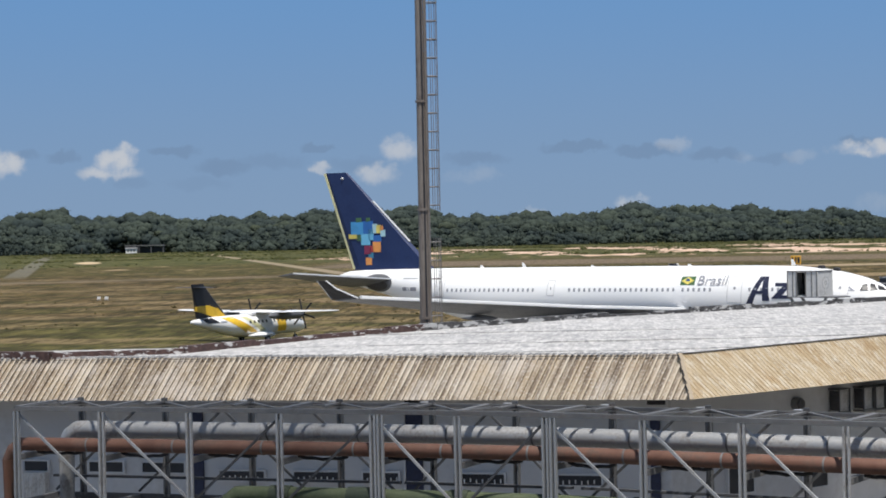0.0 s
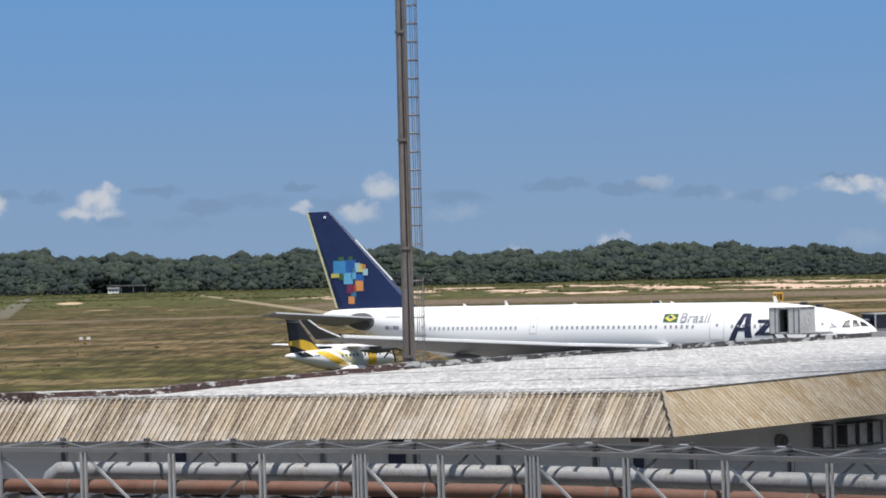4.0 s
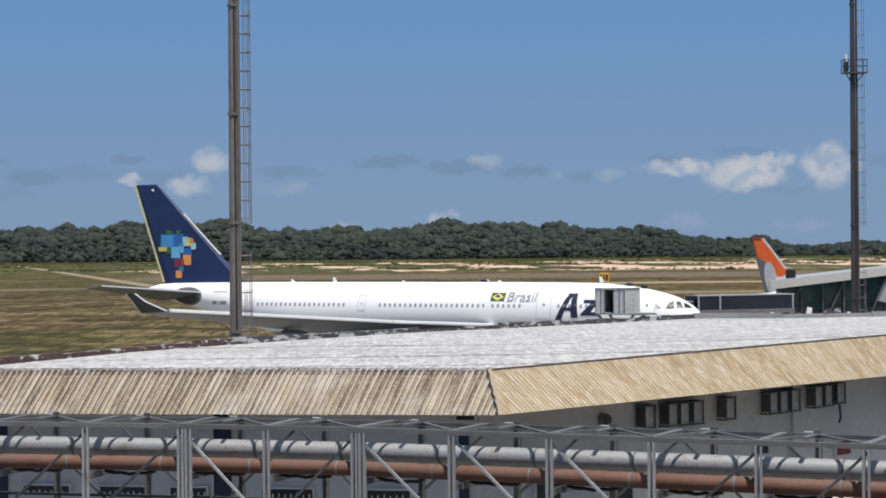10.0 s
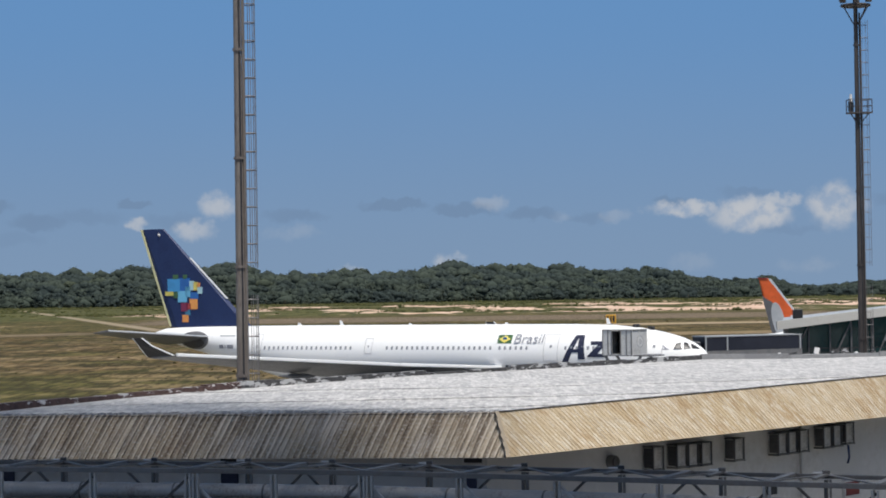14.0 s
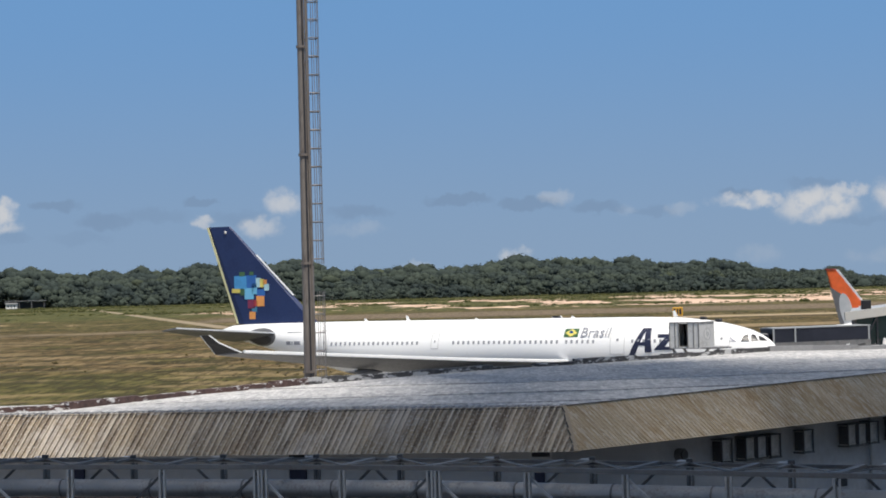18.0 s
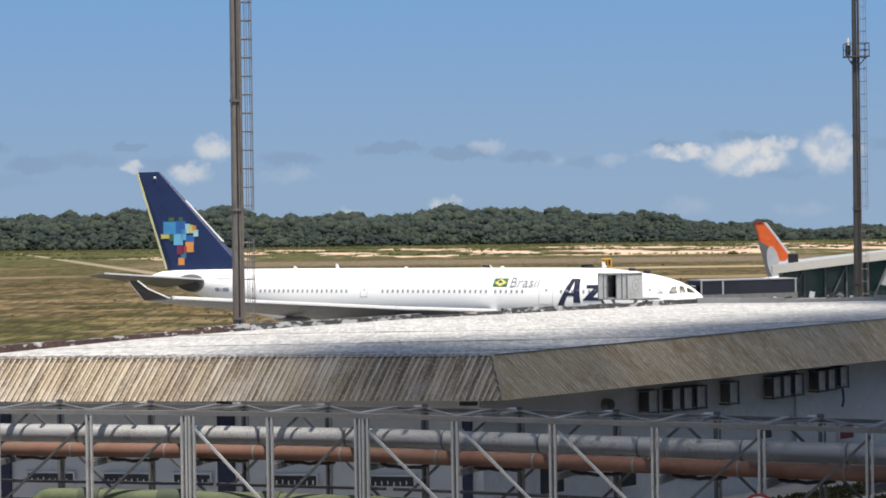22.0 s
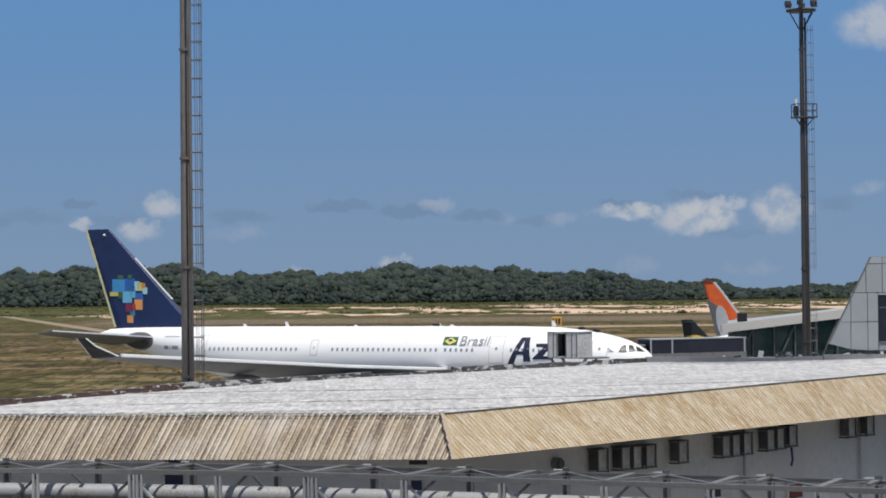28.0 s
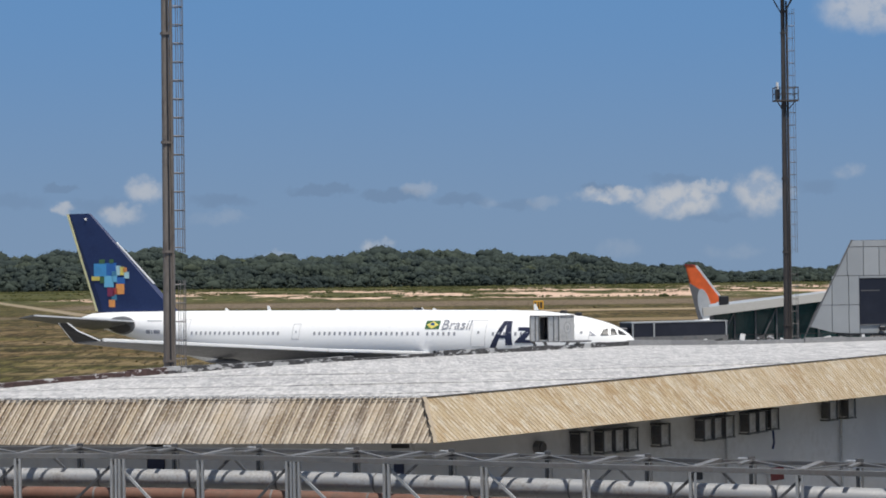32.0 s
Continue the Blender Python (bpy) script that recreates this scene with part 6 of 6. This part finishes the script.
def turboprop():
    tp = thing("turboprop_airliner", pose(-60, 230, -1.4), "white, yellow and black twin turboprop taxiing on the airfield", "aircraft")
    part("fuselage", loft(B(), [ring(s, h, a, b, 24) for s, h, a, b in PROP]), M_WHITE, tp, smooth=True)
    w = B()
    for side in (-1, 1):
        blade(w, (8.6, 11.2, 0, 3.75), (8.6, 11.2, side * 4.6, 3.75), 0.5)
        blade(w, (8.6, 11.2, side * 4.6, 3.75), (9.2, 10.6, side * 12.28, 3.95), 0.36)
    part("wing", w, M_WHITE, tp, "long high white wing")
    part("wing_fairing", box(B(), (-9.9, 0, 3.6), (4.5, 1.9, 0.5), bevel=0.15), M_WHITE, tp)
    for side in (-1, 1):
        y = side * 4.05
        part("engine", loft(B(), [[(-s, y + r * math.sin(a), 3.35 + q * r * math.cos(a)) for a in (i * math.pi / 8 for i in range(16))] for s, r, q in ((5.7, 0.25, 1), (6.0, 0.4, 1), (6.8, 0.52, 1.15), (9.5, 0.52, 1.15), (11.8, 0.35, 1), (12.6, 0.1, 1))]), M_UNDER, tp, "dark grey nacelle", smooth=True)
        hub = part("propeller", tube(B(), [(-5.45, y, 3.35), (-5.75, y, 3.35)], 0.24, 10), M_BLACK, tp, "black six-bladed propeller")
        for k in range(6):
            a = k * math.pi / 3 + 0.25
            part("blade", beam(B(), (-5.6, y, 3.35), (-5.6, y + 1.95 * math.sin(a), 3.35 + 1.95 * math.cos(a)), 0.22, 0.05, (1, 0, 0)), M_BLACK, hub)
        pod = part("gear_pod", loft(B(), [[(-s, side * (1.35 + r * 0.5) + r * math.sin(a), 0.95 + 0.6 * r * math.cos(a)) for a in (i * math.pi / 6 for i in range(12))] for s, r in ((8.0, 0.1), (9.0, 0.55), (11.5, 0.6), (13.2, 0.1))]), M_WHITE, tp, smooth=True)
        wheel(pod, -10.3, side * 2.05, 0.42, 0.3)
    ng = part("nose_gear", tube(B(), [(-1.9, 0, 0.3), (-1.9, 0, 1.2)], 0.07, 8), M_BELLY, tp)
    wheel(ng, -1.9, 0.0, 0.3, 0.3)
    fin = part("fin", blade(B(), (15.6, 21.6, 0, 3.3), (20.2, 22.4, 0, 7.55), 0.3, "z"), M_BLACK, tp, "black fin")
    part("fin_band", prism(B(), [(-15.9, -0.17, 3.4), (-18.2, -0.17, 3.4), (-20.6, -0.17, 4.05), (-21.8, -0.17, 4.3), (-21.8, -0.17, 4.85), (-19.4, -0.17, 4.95), (-17.6, -0.17, 4.5)], (0, 0.34, 0)), M_YELLOW, fin, "yellow flash")
    t = B()
    for side in (-1, 1):
        blade(t, (20.3, 22.2, 0, 7.15), (21.0, 22.0, side * 2.9, 7.15), 0.2)
    part("tailplane", t, M_BLACK, tp, "black tailplane")
    part("body_stripe", patch(PROP, 11.2, 13.4, 1.35, 3.35, 0.02, -4.3, 8), M_YELLOW, tp, "broad yellow stripe")
    part("body_stripe", patch(PROP, 5.3, 7.0, 1.2, 3.35, 0.02, -0.7, 8), M_YELLOW, tp, "yellow stripe before the wing")
    part("body_stripe", patch(PROP, 9.4, 10.6, 1.4, 3.3, 0.02, -3.6, 8), M_YEDGE, tp, "pale yellow stripe")
    part("body_stripe", patch(PROP, 18.2, 20.2, 2.75, 3.42, 0.02, -1.0, 6), M_BLACK, tp, "black field under the fin")
    for i in range(11):
        s = 4.6 + i * 0.8
        if 8.0 < s < 8.9:
            continue
        part("window", patch(PROP, s, s + 0.3, 2.45, 2.8, 0.024, 0, 2), M_GLASS, tp)
    part("cockpit_window", patch(PROP, 1.35, 2.3, 2.35, 2.65, 0.015, 0.2), M_GLASS, tp)
    part("registration_bar", patch(PROP, 17.0, 18.0, 2.75, 2.95, 0.024), M_LETTER, tp)
    return tp


PLANE = turboprop()


def narrow_body():
    """The airliner of which only the tail shows over the gate."""
    rows = ((0.0, 0.1, 2.6, 2.9), (0.8, 0.9, 1.9, 3.9), (2.5, 1.5, 1.5, 4.6), (6.0, 1.88, 1.35, 5.15), (27.0, 1.88, 1.35, 5.15), (31.0, 1.6, 2.0, 5.15), (35.0, 0.9, 2.9, 4.5), (37.5, 0.35, 3.6, 4.25), (38.0, 0.15, 3.8, 4.1))
    jet = thing("narrow_body_airliner", pose(46.4 + 37.6 * 0.9397, 300 - 37.6 * 0.342, 0, 0, 0, -20), "white airliner with an orange and grey fin beyond the gate", "aircraft")
    part("fuselage", loft(B(), [ring(s, h, a, b, 24) for s, h, a, b in rows]), M_WHITE, jet, smooth=True)
    fin = part("fin", blade(B(), (30.15, 35.85, 0, 4.3), (36.26, 37.75, 0, 12.3), 0.4, "z"), M_ORANGE, jet, "orange fin")
    part("fin_field", prism(B(), [(-35.9, -0.22, 4.4), (-37.25, -0.22, 9.75), (-36.4, -0.22, 9.25), (-35.4, -0.22, 8.6), (-34.0, -0.22, 6.2), (-33.2, -0.22, 4.4)], (0, 0.44, 0)), M_FINGREY, fin, "grey lower fin")
    disc = B()
    prism(disc, [(-34.95 - 0.9 * math.sin(a) - 0.45 * math.cos(a), -0.235, 6.35 + 2.5 * math.cos(a)) for a in (i * math.pi / 12 for i in range(24))], (0, 0.47, 0))
    part("fin_disc", disc, M_FINPALE, fin, "pale round patch")
    part("leading_edge", prism(B(), [(-30.2, -0.12, 4.5), (-30.75, -0.12, 4.5), (-36.35, -0.1, 12.25), (-36.0, -0.1, 12.25)], (0, 0.24, 0)), M_METAL, fin, "bright leading edge")
    part("fin_cap", prism(B(), [(-36.35, -0.18, 12.25), (-37.85, -0.18, 12.25), (-37.8, -0.18, 12.4), (-36.7, -0.18, 12.4)], (0, 0.36, 0)), M_SIGNRED, fin)
    for side in (-1, 1):
        w = B()
        blade(w, (13.0, 20.5, side * 1.5, 2.2), (21.5, 23.0, side * 16.5, 3.6), 0.7)
        part("wing", w, M_BELLY, jet)
        t = B()
        blade(t, (32.5, 36.0, side * 0.7, 3.5), (36.2, 37.6, side * 6.0, 3.7), 0.3)
        part("tailplane", t, M_BELLY, jet)
        part("engine", tube(B(), [(-12.0, side * 4.8, 1.5), (-15.5, side * 4.8, 1.5)], 0.95, 20, 0.7), M_ORANGE, jet)
        g = part("main_gear", tube(B(), [(-20.0, side * 2.8, 0.4), (-20.0, side * 2.8, 2.0)], 0.15, 8), M_BELLY, jet)
        wheel(g, -20.0, side * 2.8, 0.55, 0.4)
    g = part("nose_gear", tube(B(), [(-4.5, 0, 0.3), (-4.5, 0, 1.8)], 0.1, 8), M_BELLY, jet)
    wheel(g, -4.5, 0.0, 0.35, 0.3)


narrow_body()


# ---- stand equipment ----
def catering_truck():
    tr = thing("catering_truck", pose(15.25, 167.4, 0, 0, 0, -38), "grey high-lift catering truck raised to the airliner's door", "truck")
    z0, z1 = 6.0, 8.06
    mid, tall = (z0 + z1) / 2, z1 - z0
    for name, c, size in (("side_panel", (-0.35, 1.05, mid), (2.8, 0.1, tall)), ("floor", (-0.35, 0, z0 + 0.06), (2.8, 2.0, 0.12)), ("roof", (-0.35, 0, z1 - 0.05), (2.8, 2.0, 0.1)), ("end_panel", (-1.7, 0, mid), (0.1, 2.0, tall - 0.24)), ("end_panel", (1.0, 0, mid), (0.1, 2.0, tall - 0.24)),
                          ("side_panel", (-1.31, -1.05, mid), (0.87, 0.1, tall)), ("side_panel", (0.52, -1.05, mid), (1.05, 0.1, tall))):
        part(name, box(B(), c, size), M_TRUCK, tr, "dull aluminium panel")
    for x in (-1.72, -1.2, -0.86, 0.0, 0.55, 1.02):
        part("edge_rail", box(B(), (x, -1.13, mid), (0.06, 0.06, tall - 0.1)), M_STEEL2, tr)
    for z in (z0, z1):
        part("edge_rail", box(B(), (-0.35, -1.12, z), (2.8, 0.06, 0.07)), M_STEEL2, tr)
    for y in (-1.06, 0.0, 1.06):
        part("edge_rail", box(B(), (1.07, y, mid), (0.05, 0.06, tall - 0.1)), M_TRUCK, tr)
    part("edge_rail", box(B(), (1.07, 0, z1), (0.06, 2.16, 0.07)), M_STEEL2, tr)
    # the faded emblem on the end wall
    for r, mat in ((0.5, M_STEEL), (0.42, M_TRUCK), (0.2, M_STEEL), (0.1, M_TRUCK)):
        part("round_mark", tube(B(), [(1.03, 0.1, 7.1), (1.06 + 0.02 * (0.6 - r), 0.1, 7.1)], r, 20), mat, tr, "faded round emblem")
    part("service_trolley", box(B(), (-0.25, 0.3, z0 + 0.62), (0.4, 0.5, 1.0), bevel=0.03), M_NAVYWALL, tr, "dark service trolley inside the open door")
    part("service_trolley", box(B(), (-0.68, 0.45, z0 + 0.52), (0.35, 0.5, 0.8), bevel=0.03), M_UNDER, tr)
    part("front_platform", box(B(), (1.9, 0, z0), (1.7, 2.0, 0.1)), M_STEEL2, tr)
    part("interior_dark", box(B(), (-0.35, 0.9, (z0 + z1) / 2), (2.5, 0.05, z1 - z0 - .3)), M_DARK, tr)
    for k in range(2):
        for s in (-1, 1):
            part("scissor_arm", beam(B(), (-1.7 * s, -0.8 + 1.6 * k, 1.2), (1.7 * s, -0.8 + 1.6 * k, z0), 0.12, 0.2), M_STEEL2, tr)
    part("chassis", box(B(), (0.6, 0, 0.95), (7.0, 1.1, 0.35)), M_BLACK, tr)
    cab = part("cab", box(B(), (3.4, 0, 1.9), (1.6, 2.2, 1.7), bevel=0.12), M_SIGNWHITE, tr)
    part("windscreen", box(B(), (4.21, 0, 2.2), (0.03, 1.9, 0.7)), M_GLASS, cab)
    for x in (-1.6, 3.2):
        for y in (-0.95, 0.95):
            wheel(tr, x, y, 0.5, 0.3)


catering_truck()


def stand_sign():
    s = thing("stand_sign", pose(16.6, 200, 0, 0, 0, -6), "yellow illuminated stand sign on a post behind the airliner", "sign")
    part("board", box(B(), (0, 0, 8.42), (0.98, 0.2, 0.84), bevel=0.03), M_SIGNAMBER, s)
    for x, w in ((-0.3, 0.14), (0.0, 0.12), (0.26, 0.2)):
        part("marking_bar", box(B(), (x, -0.11, 8.42), (w, 0.02, 0.55)), M_BLACK, s)
    part("post", tube(B(), [(0, 0.05, 0), (0, 0.05, 8.05)], 0.12, 8), M_STEEL, s)
    part("foot", box(B(), (0, 0.05, 0.1), (0.6, 0.6, 0.2)), M_CONC, s)


stand_sign()


def jet_bridge():
    """The dark glazed walkway from the nose of the airliner to the gate."""
    jb = thing("boarding_bridge", pose(0, 0, 0), "dark glazed boarding bridge with pale frames at the nose", "boarding bridge")
    a, b = Vector((22.9, 183, 0)), Vector((32.0, 187.0, 0))
    d = (b - a).normalized()
    n = Vector((-d.y, d.x, 0))
    for k, (z, h, mat, lab) in enumerate(((6.36, 1.2, M_TUNNEL, "long dark glazing"), (5.4, 0.72, M_STEEL2, "grey lower panel"), (7.01, 0.09, M_PANEL, "pale roof edge"))):
        bm = B()
        beam(bm, a + Vector((0, 0, z)), b + Vector((0, 0, z)), 2.2 + 0.06 * k, h)
        part("tunnel_glass" if k == 0 else "tunnel_panel", bm, mat, jb, lab)
    for f in (0.0, 0.22, 0.98):
        p = a.lerp(b, f) - n * 1.13
        part("frame_post", box(B(), (p.x, p.y, 6.4), (0.14, 0.1, 1.3)), M_PANEL, jb)
    part("cab", box(B(), (22.0, 182.8, 5.85), (1.8, 2.4, 1.5), bevel=0.1), M_TUNNEL, jb)
    part("canopy_stay", beam(B(), (20.9, 181.5, 7.2), (22.2, 181.5, 5.8), 0.08, 0.08), M_BLACK, jb)
    for f in (0.25, 0.9):
        p = a.lerp(b, f)
        part("column", tube(B(), [(p.x, p.y, 0), (p.x, p.y, 5.2)], 0.35, 12), M_PANEL, jb)


jet_bridge()


def gate_lounge():
    """The glazed gate with its sloping white roof edge."""
    g = thing("gate_lounge", pose(0, 0, 0), "glazed departure gate with a sloping white roof edge", "building")
    a, b = Vector((31.2, 190, 0)), Vector((58.0, 191, 0))
    top = lambda f: 8.4 + 2.45 * f
    part("roof_edge", prism(B(), [(a.x - 0.4, a.y - 0.4, 8.11), (b.x, b.y - 0.4, 11.1), (b.x, b.y - 0.4, 10.33), (a.x - 0.35, a.y - 0.4, 7.34)], (0, 0.5, 0)), M_EDGE, g, "cream metal roof edge")
    part("roof", prism(B(), [(a.x + .2, a.y, 8.2), (b.x, b.y, 10.8), (b.x, b.y, 10.5), (a.x + .2, a.y, 7.9)], (2.8, 16, 0)), M_PANEL, g, "pale sheet roof")
    part("glazing", prism(B(), [(a.x + 0.6, a.y + 0.6, 0.4), (b.x, b.y + 0.6, 0.4), (b.x, b.y + 0.6, 10.1), (a.x + 0.6, a.y + 0.6, 7.6)], (0, 0.15, 0)), M_GLASS2, g, "greenish tinted glazing")
    for i in range(14):
        x = a.x + 0.7 + i * 1.95
        f = (x - a.x) / (b.x - a.x)
        part("mullion", box(B(), (x, a.y + 0.5, (top(f) - 0.9) / 2), (0.14, 0.16, top(f) - 0.9)), M_STEEL3, g)
    for i in range(0, 12, 2):
        x = a.x + 1.0 + i * 1.95
        f = (x - a.x) / (b.x - a.x)
        part("brace", beam(B(), (x, a.y + 0.3, 4.6), (x + 1.6, a.y + 0.3, top(f) - 0.9), 0.11, 0.11), M_STEEL3, g)
    part("back_wall", box(B(), (47.4, 206.2, 4.2), (25.0, 0.3, 8.4)), M_WALL, g)
    part("side_wall", beam(B(), (31.7, 190.5, 3.7), (34.4, 206.0, 3.7), 0.3, 7.4), M_STEEL2, g)
    part("roof_rail", beam(B(), (33.0, 185.6, 5.75), (47.0, 185.6, 5.75), 0.06, 0.06), M_BLACK, g, "dark roof rail")
    for k in range(8):
        part("rail_post", box(B(), (33.2 + k * 1.9, 185.6, 5.42), (0.06, 0.06, 0.64)), M_BLACK, g)
    part("plinth_roof", box(B(), (44.5, 187.5, 2.55), (27.5, 5.0, 5.1)), M_PANEL, g)
    part("vent_box", box(B(), (32.9, 190.6, 8.75), (0.85, 0.6, 0.85), bevel=0.04), M_BLACK, g, "black vent box")


gate_lounge()


def link_block():
    """The raised wedge-shaped end clad in metal panels, with one dark window."""
    lb = thing("link_block", pose(0, 0, 0), "wedge-shaped grey metal-panelled link building with a dark window", "building")
    y = 150.0
    core = [(32.15, 7.38), (35.31, 13.6), (52.0, 13.7), (52.0, 6.7), (34.17, 6.86)]
    part("core", prism(B(), [(x, y + 0.14, z) for x, z in core], (3.0, 12, 0)), M_STEEL2, lb)

    def left(z):
        return 32.15 + (z - 7.38) * (3.16 / 6.22)

    def foot(x):
        return 7.38 - (x - 32.15) * 0.26 if x < 34.17 else 6.86

    def panel(pts):
        part("panel", prism(B(), [(px, y, pz) for px, pz in pts], (0, 0.14, 0)), M_PANEL, lb)
    g = 0.022
    # rows of cladding from the foot upwards, each cut by the sloping edge at its end
    for z0, z1, xs in ((None, 8.92, (33.78, 35.02, 35.8)), (8.92, 11.03, (33.8, 35.02, 35.8)), (11.03, 13.12, (34.93, 36.13, 37.27, 38.5, 39.8, 41.1, 42.5, 44.0, 46.0, 49.0, 52.0)), (13.12, 13.6, (36.13, 38.5, 41.1, 44.0, 48.0, 52.0))):
        prev = None
        for x in xs:
            if prev is None:
                zt = min(z1, 7.38 + (x - 32.15) * 6.22 / 3.16)
                base = [(32.15 + g, 7.38), (x - g, foot(x))] if z0 is None else [(left(z0) + g, z0 + g), (x - g, z0 + g)]
                pts = base + ([(x - g, zt - g)] if zt < z1 else [(x - g, z1 - g), (left(z1) + g, z1 - g)])
            else:
                lo0, lo1 = (foot(prev), foot(x)) if z0 is None else (z0 + g, z0 + g)
                pts = [(prev + g, lo0), (x - g, lo1), (x - g, z1 - g), (prev + g, z1 - g)]
            panel(pts)
            prev = x
    for x0, x1 in zip((35.8, 37.3, 38.8, 40.1, 41.2), (37.3, 38.8, 40.1, 41.2, 43.2)):
        panel([(x0 + g, 6.86), (x1 - g, 6.86), (x1 - g, 7.44), (x0 + g, 7.44)])
    for x0, x1 in zip((35.8, 38.5), (38.5, 41.2)):
        panel([(x0 + g, 10.86), (x1 - g, 10.86), (x1 - g, 11.01), (x0 + g, 11.01)])
    for x0, x1 in zip((41.2, 43.2, 46.0, 49.0), (43.2, 46.0, 49.0, 52.0)):
        panel([(x0 + g, 7.46), (x1 - g, 7.46), (x1 - g, 11.01), (x0 + g, 11.01)])
    part("edge_strip", prism(B(), [(32.1, y - 0.02, 7.36), (32.2, y - 0.02, 7.34), (35.36, y - 0.02, 13.62), (35.26, y - 0.02, 13.64)], (0, 0.15, 0)), M_STEEL2, lb, "dark edge strip")
    win = part("window", box(B(), (38.5, y + 0.09, 9.15), (5.4, 0.08, 3.4)), M_TUNNEL, lb, "large dark window")
    part("window_frame", box(B(), (38.5, y - 0.01, 7.47), (5.4, 0.16, 0.06)), M_STEEL2, win)
    for x in (36.6, 38.6, 40.4):
        part("blind", box(B(), (x, y + 0.045, 9.95), (1.4, 0.01, 0.06)), M_STEEL2, win)
    for x in (37.4, 38.2, 38.9):
        part("rubble", box(B(), (x, y - 0.25, 7.2), (0.5, 0.3, 0.35), bevel=0.08), M_BLACK, lb, "dark equipment on the ledge")
    part("lower_rail", box(B(), (43.0, y - 0.1, 6.76), (17.6, 0.25, 0.14)), M_BLACK, lb)
    for x in (38, 45, 51):
        part("column", box(B(), (x, y + 4, 3.3), (0.8, 0.8, 6.6)), M_CONC, lb)


link_block()


# ---- small clouds that drift over and shade the yard ----
def drifting_cloud(half_x, half_y, seed, cell, gaps=()):
    """Puffs of vapour on an uneven grid inside a ragged oval; the sun comes through the gaps."""
    rng = np.random.default_rng(seed)
    gx, gy = np.meshgrid(np.arange(-half_x * 1.3, half_x * 1.3, cell), np.arange(-half_y * 1.3, half_y * 1.3, cell))
    x, y = gx.ravel() + rng.uniform(-.5, .5, gx.size) * cell, gy.ravel() + rng.uniform(-.5, .5, gx.size) * cell
    a = np.arctan2(y / half_y, x / half_x)
    r = np.hypot(x / half_x, y / half_y) / (1 + 0.12 * np.sin(3 * a + seed) + 0.08 * np.sin(7 * a))
    keep = (r < 1) & (rng.random(gx.size) > 0.06 + 0.5 * np.clip((r - 0.8) / 0.2, 0, 1))
    for cx, cy, rx, ry in gaps:
        keep &= ((x - cx) / rx) ** 2 + ((y - cy) / ry) ** 2 > 1
    x, y, r = x[keep], y[keep], r[keep]
    p = np.stack((x, y, rng.uniform(0, 1, len(x)) ** 2 * 9 * (1.1 - r)), 1)
    ob = clumps("cloud", p, rng.uniform(0.9, 1.95, len(x)), M_CLOUD, rng, 0.5)
    return tagged(ob, "small white fair-weather cloud drifting over the yard", "cloud", "drifting clouds")


SMALL_CLOUD = drifting_cloud(10.5, 14.0, 4, 2.25)
LONG_CLOUD = drifting_cloud(22.5, 62.0, 9, 1.36, ((1.0, 14.0, 9.5, 8.0), (-8.5, 13.5, 8.0, 8.5), (-19.5, 9.0, 4.5, 6.0)))


# ---- what moves ----
def motions():
    rows = []
    # where the tail of the turboprop is, and where it heads
    for t, x, y, h in PATH_PLANE:
        c, s = math.cos(radians(h)), math.sin(radians(h))
        rows.append((t, pose(x + 22.3 * c, y + 22.3 * s, -1.4, 0, 0, h)))
    walk(PLANE, rows)
    # the wind carries both clouds away over the yard; places are those of their shadows on the roof at the clip's start
    high = 460.0 / sun_dir.z
    for cloud, x, y, vx, vy, turn in ((SMALL_CLOUD, -7.6, 24.9, 5.0, 3.75, 37), (LONG_CLOUD, -74.8, -15.9, 4.0, 3.0, 37)):
        for_t = [Vector((x + vx * t, y + vy * t, 9.0)) + sun_dir * high for t in (0.0, 16.0, 32.0)]
        walk(cloud, [(t, pose(p.x, p.y, p.z, 0, 0, turn)) for t, p in zip((0.0, 16.0, 32.0), for_t)])


PATH_PLANE = ((0.0, -51.3, 246.5, 62), (2.0, -46.2, 253.0, 61), (3.5, -41.0, 256.5, 60), (6.5, -33.0, 266.5, 57), (12.0, -14.5, 283.0, 48), (18.0, 7.5, 308.5, 39), (24.0, 31.5, 333.0, 28), (28.0, 49.4, 344.5, 25), (32.0, 67.3, 355.0, 25))
motions()
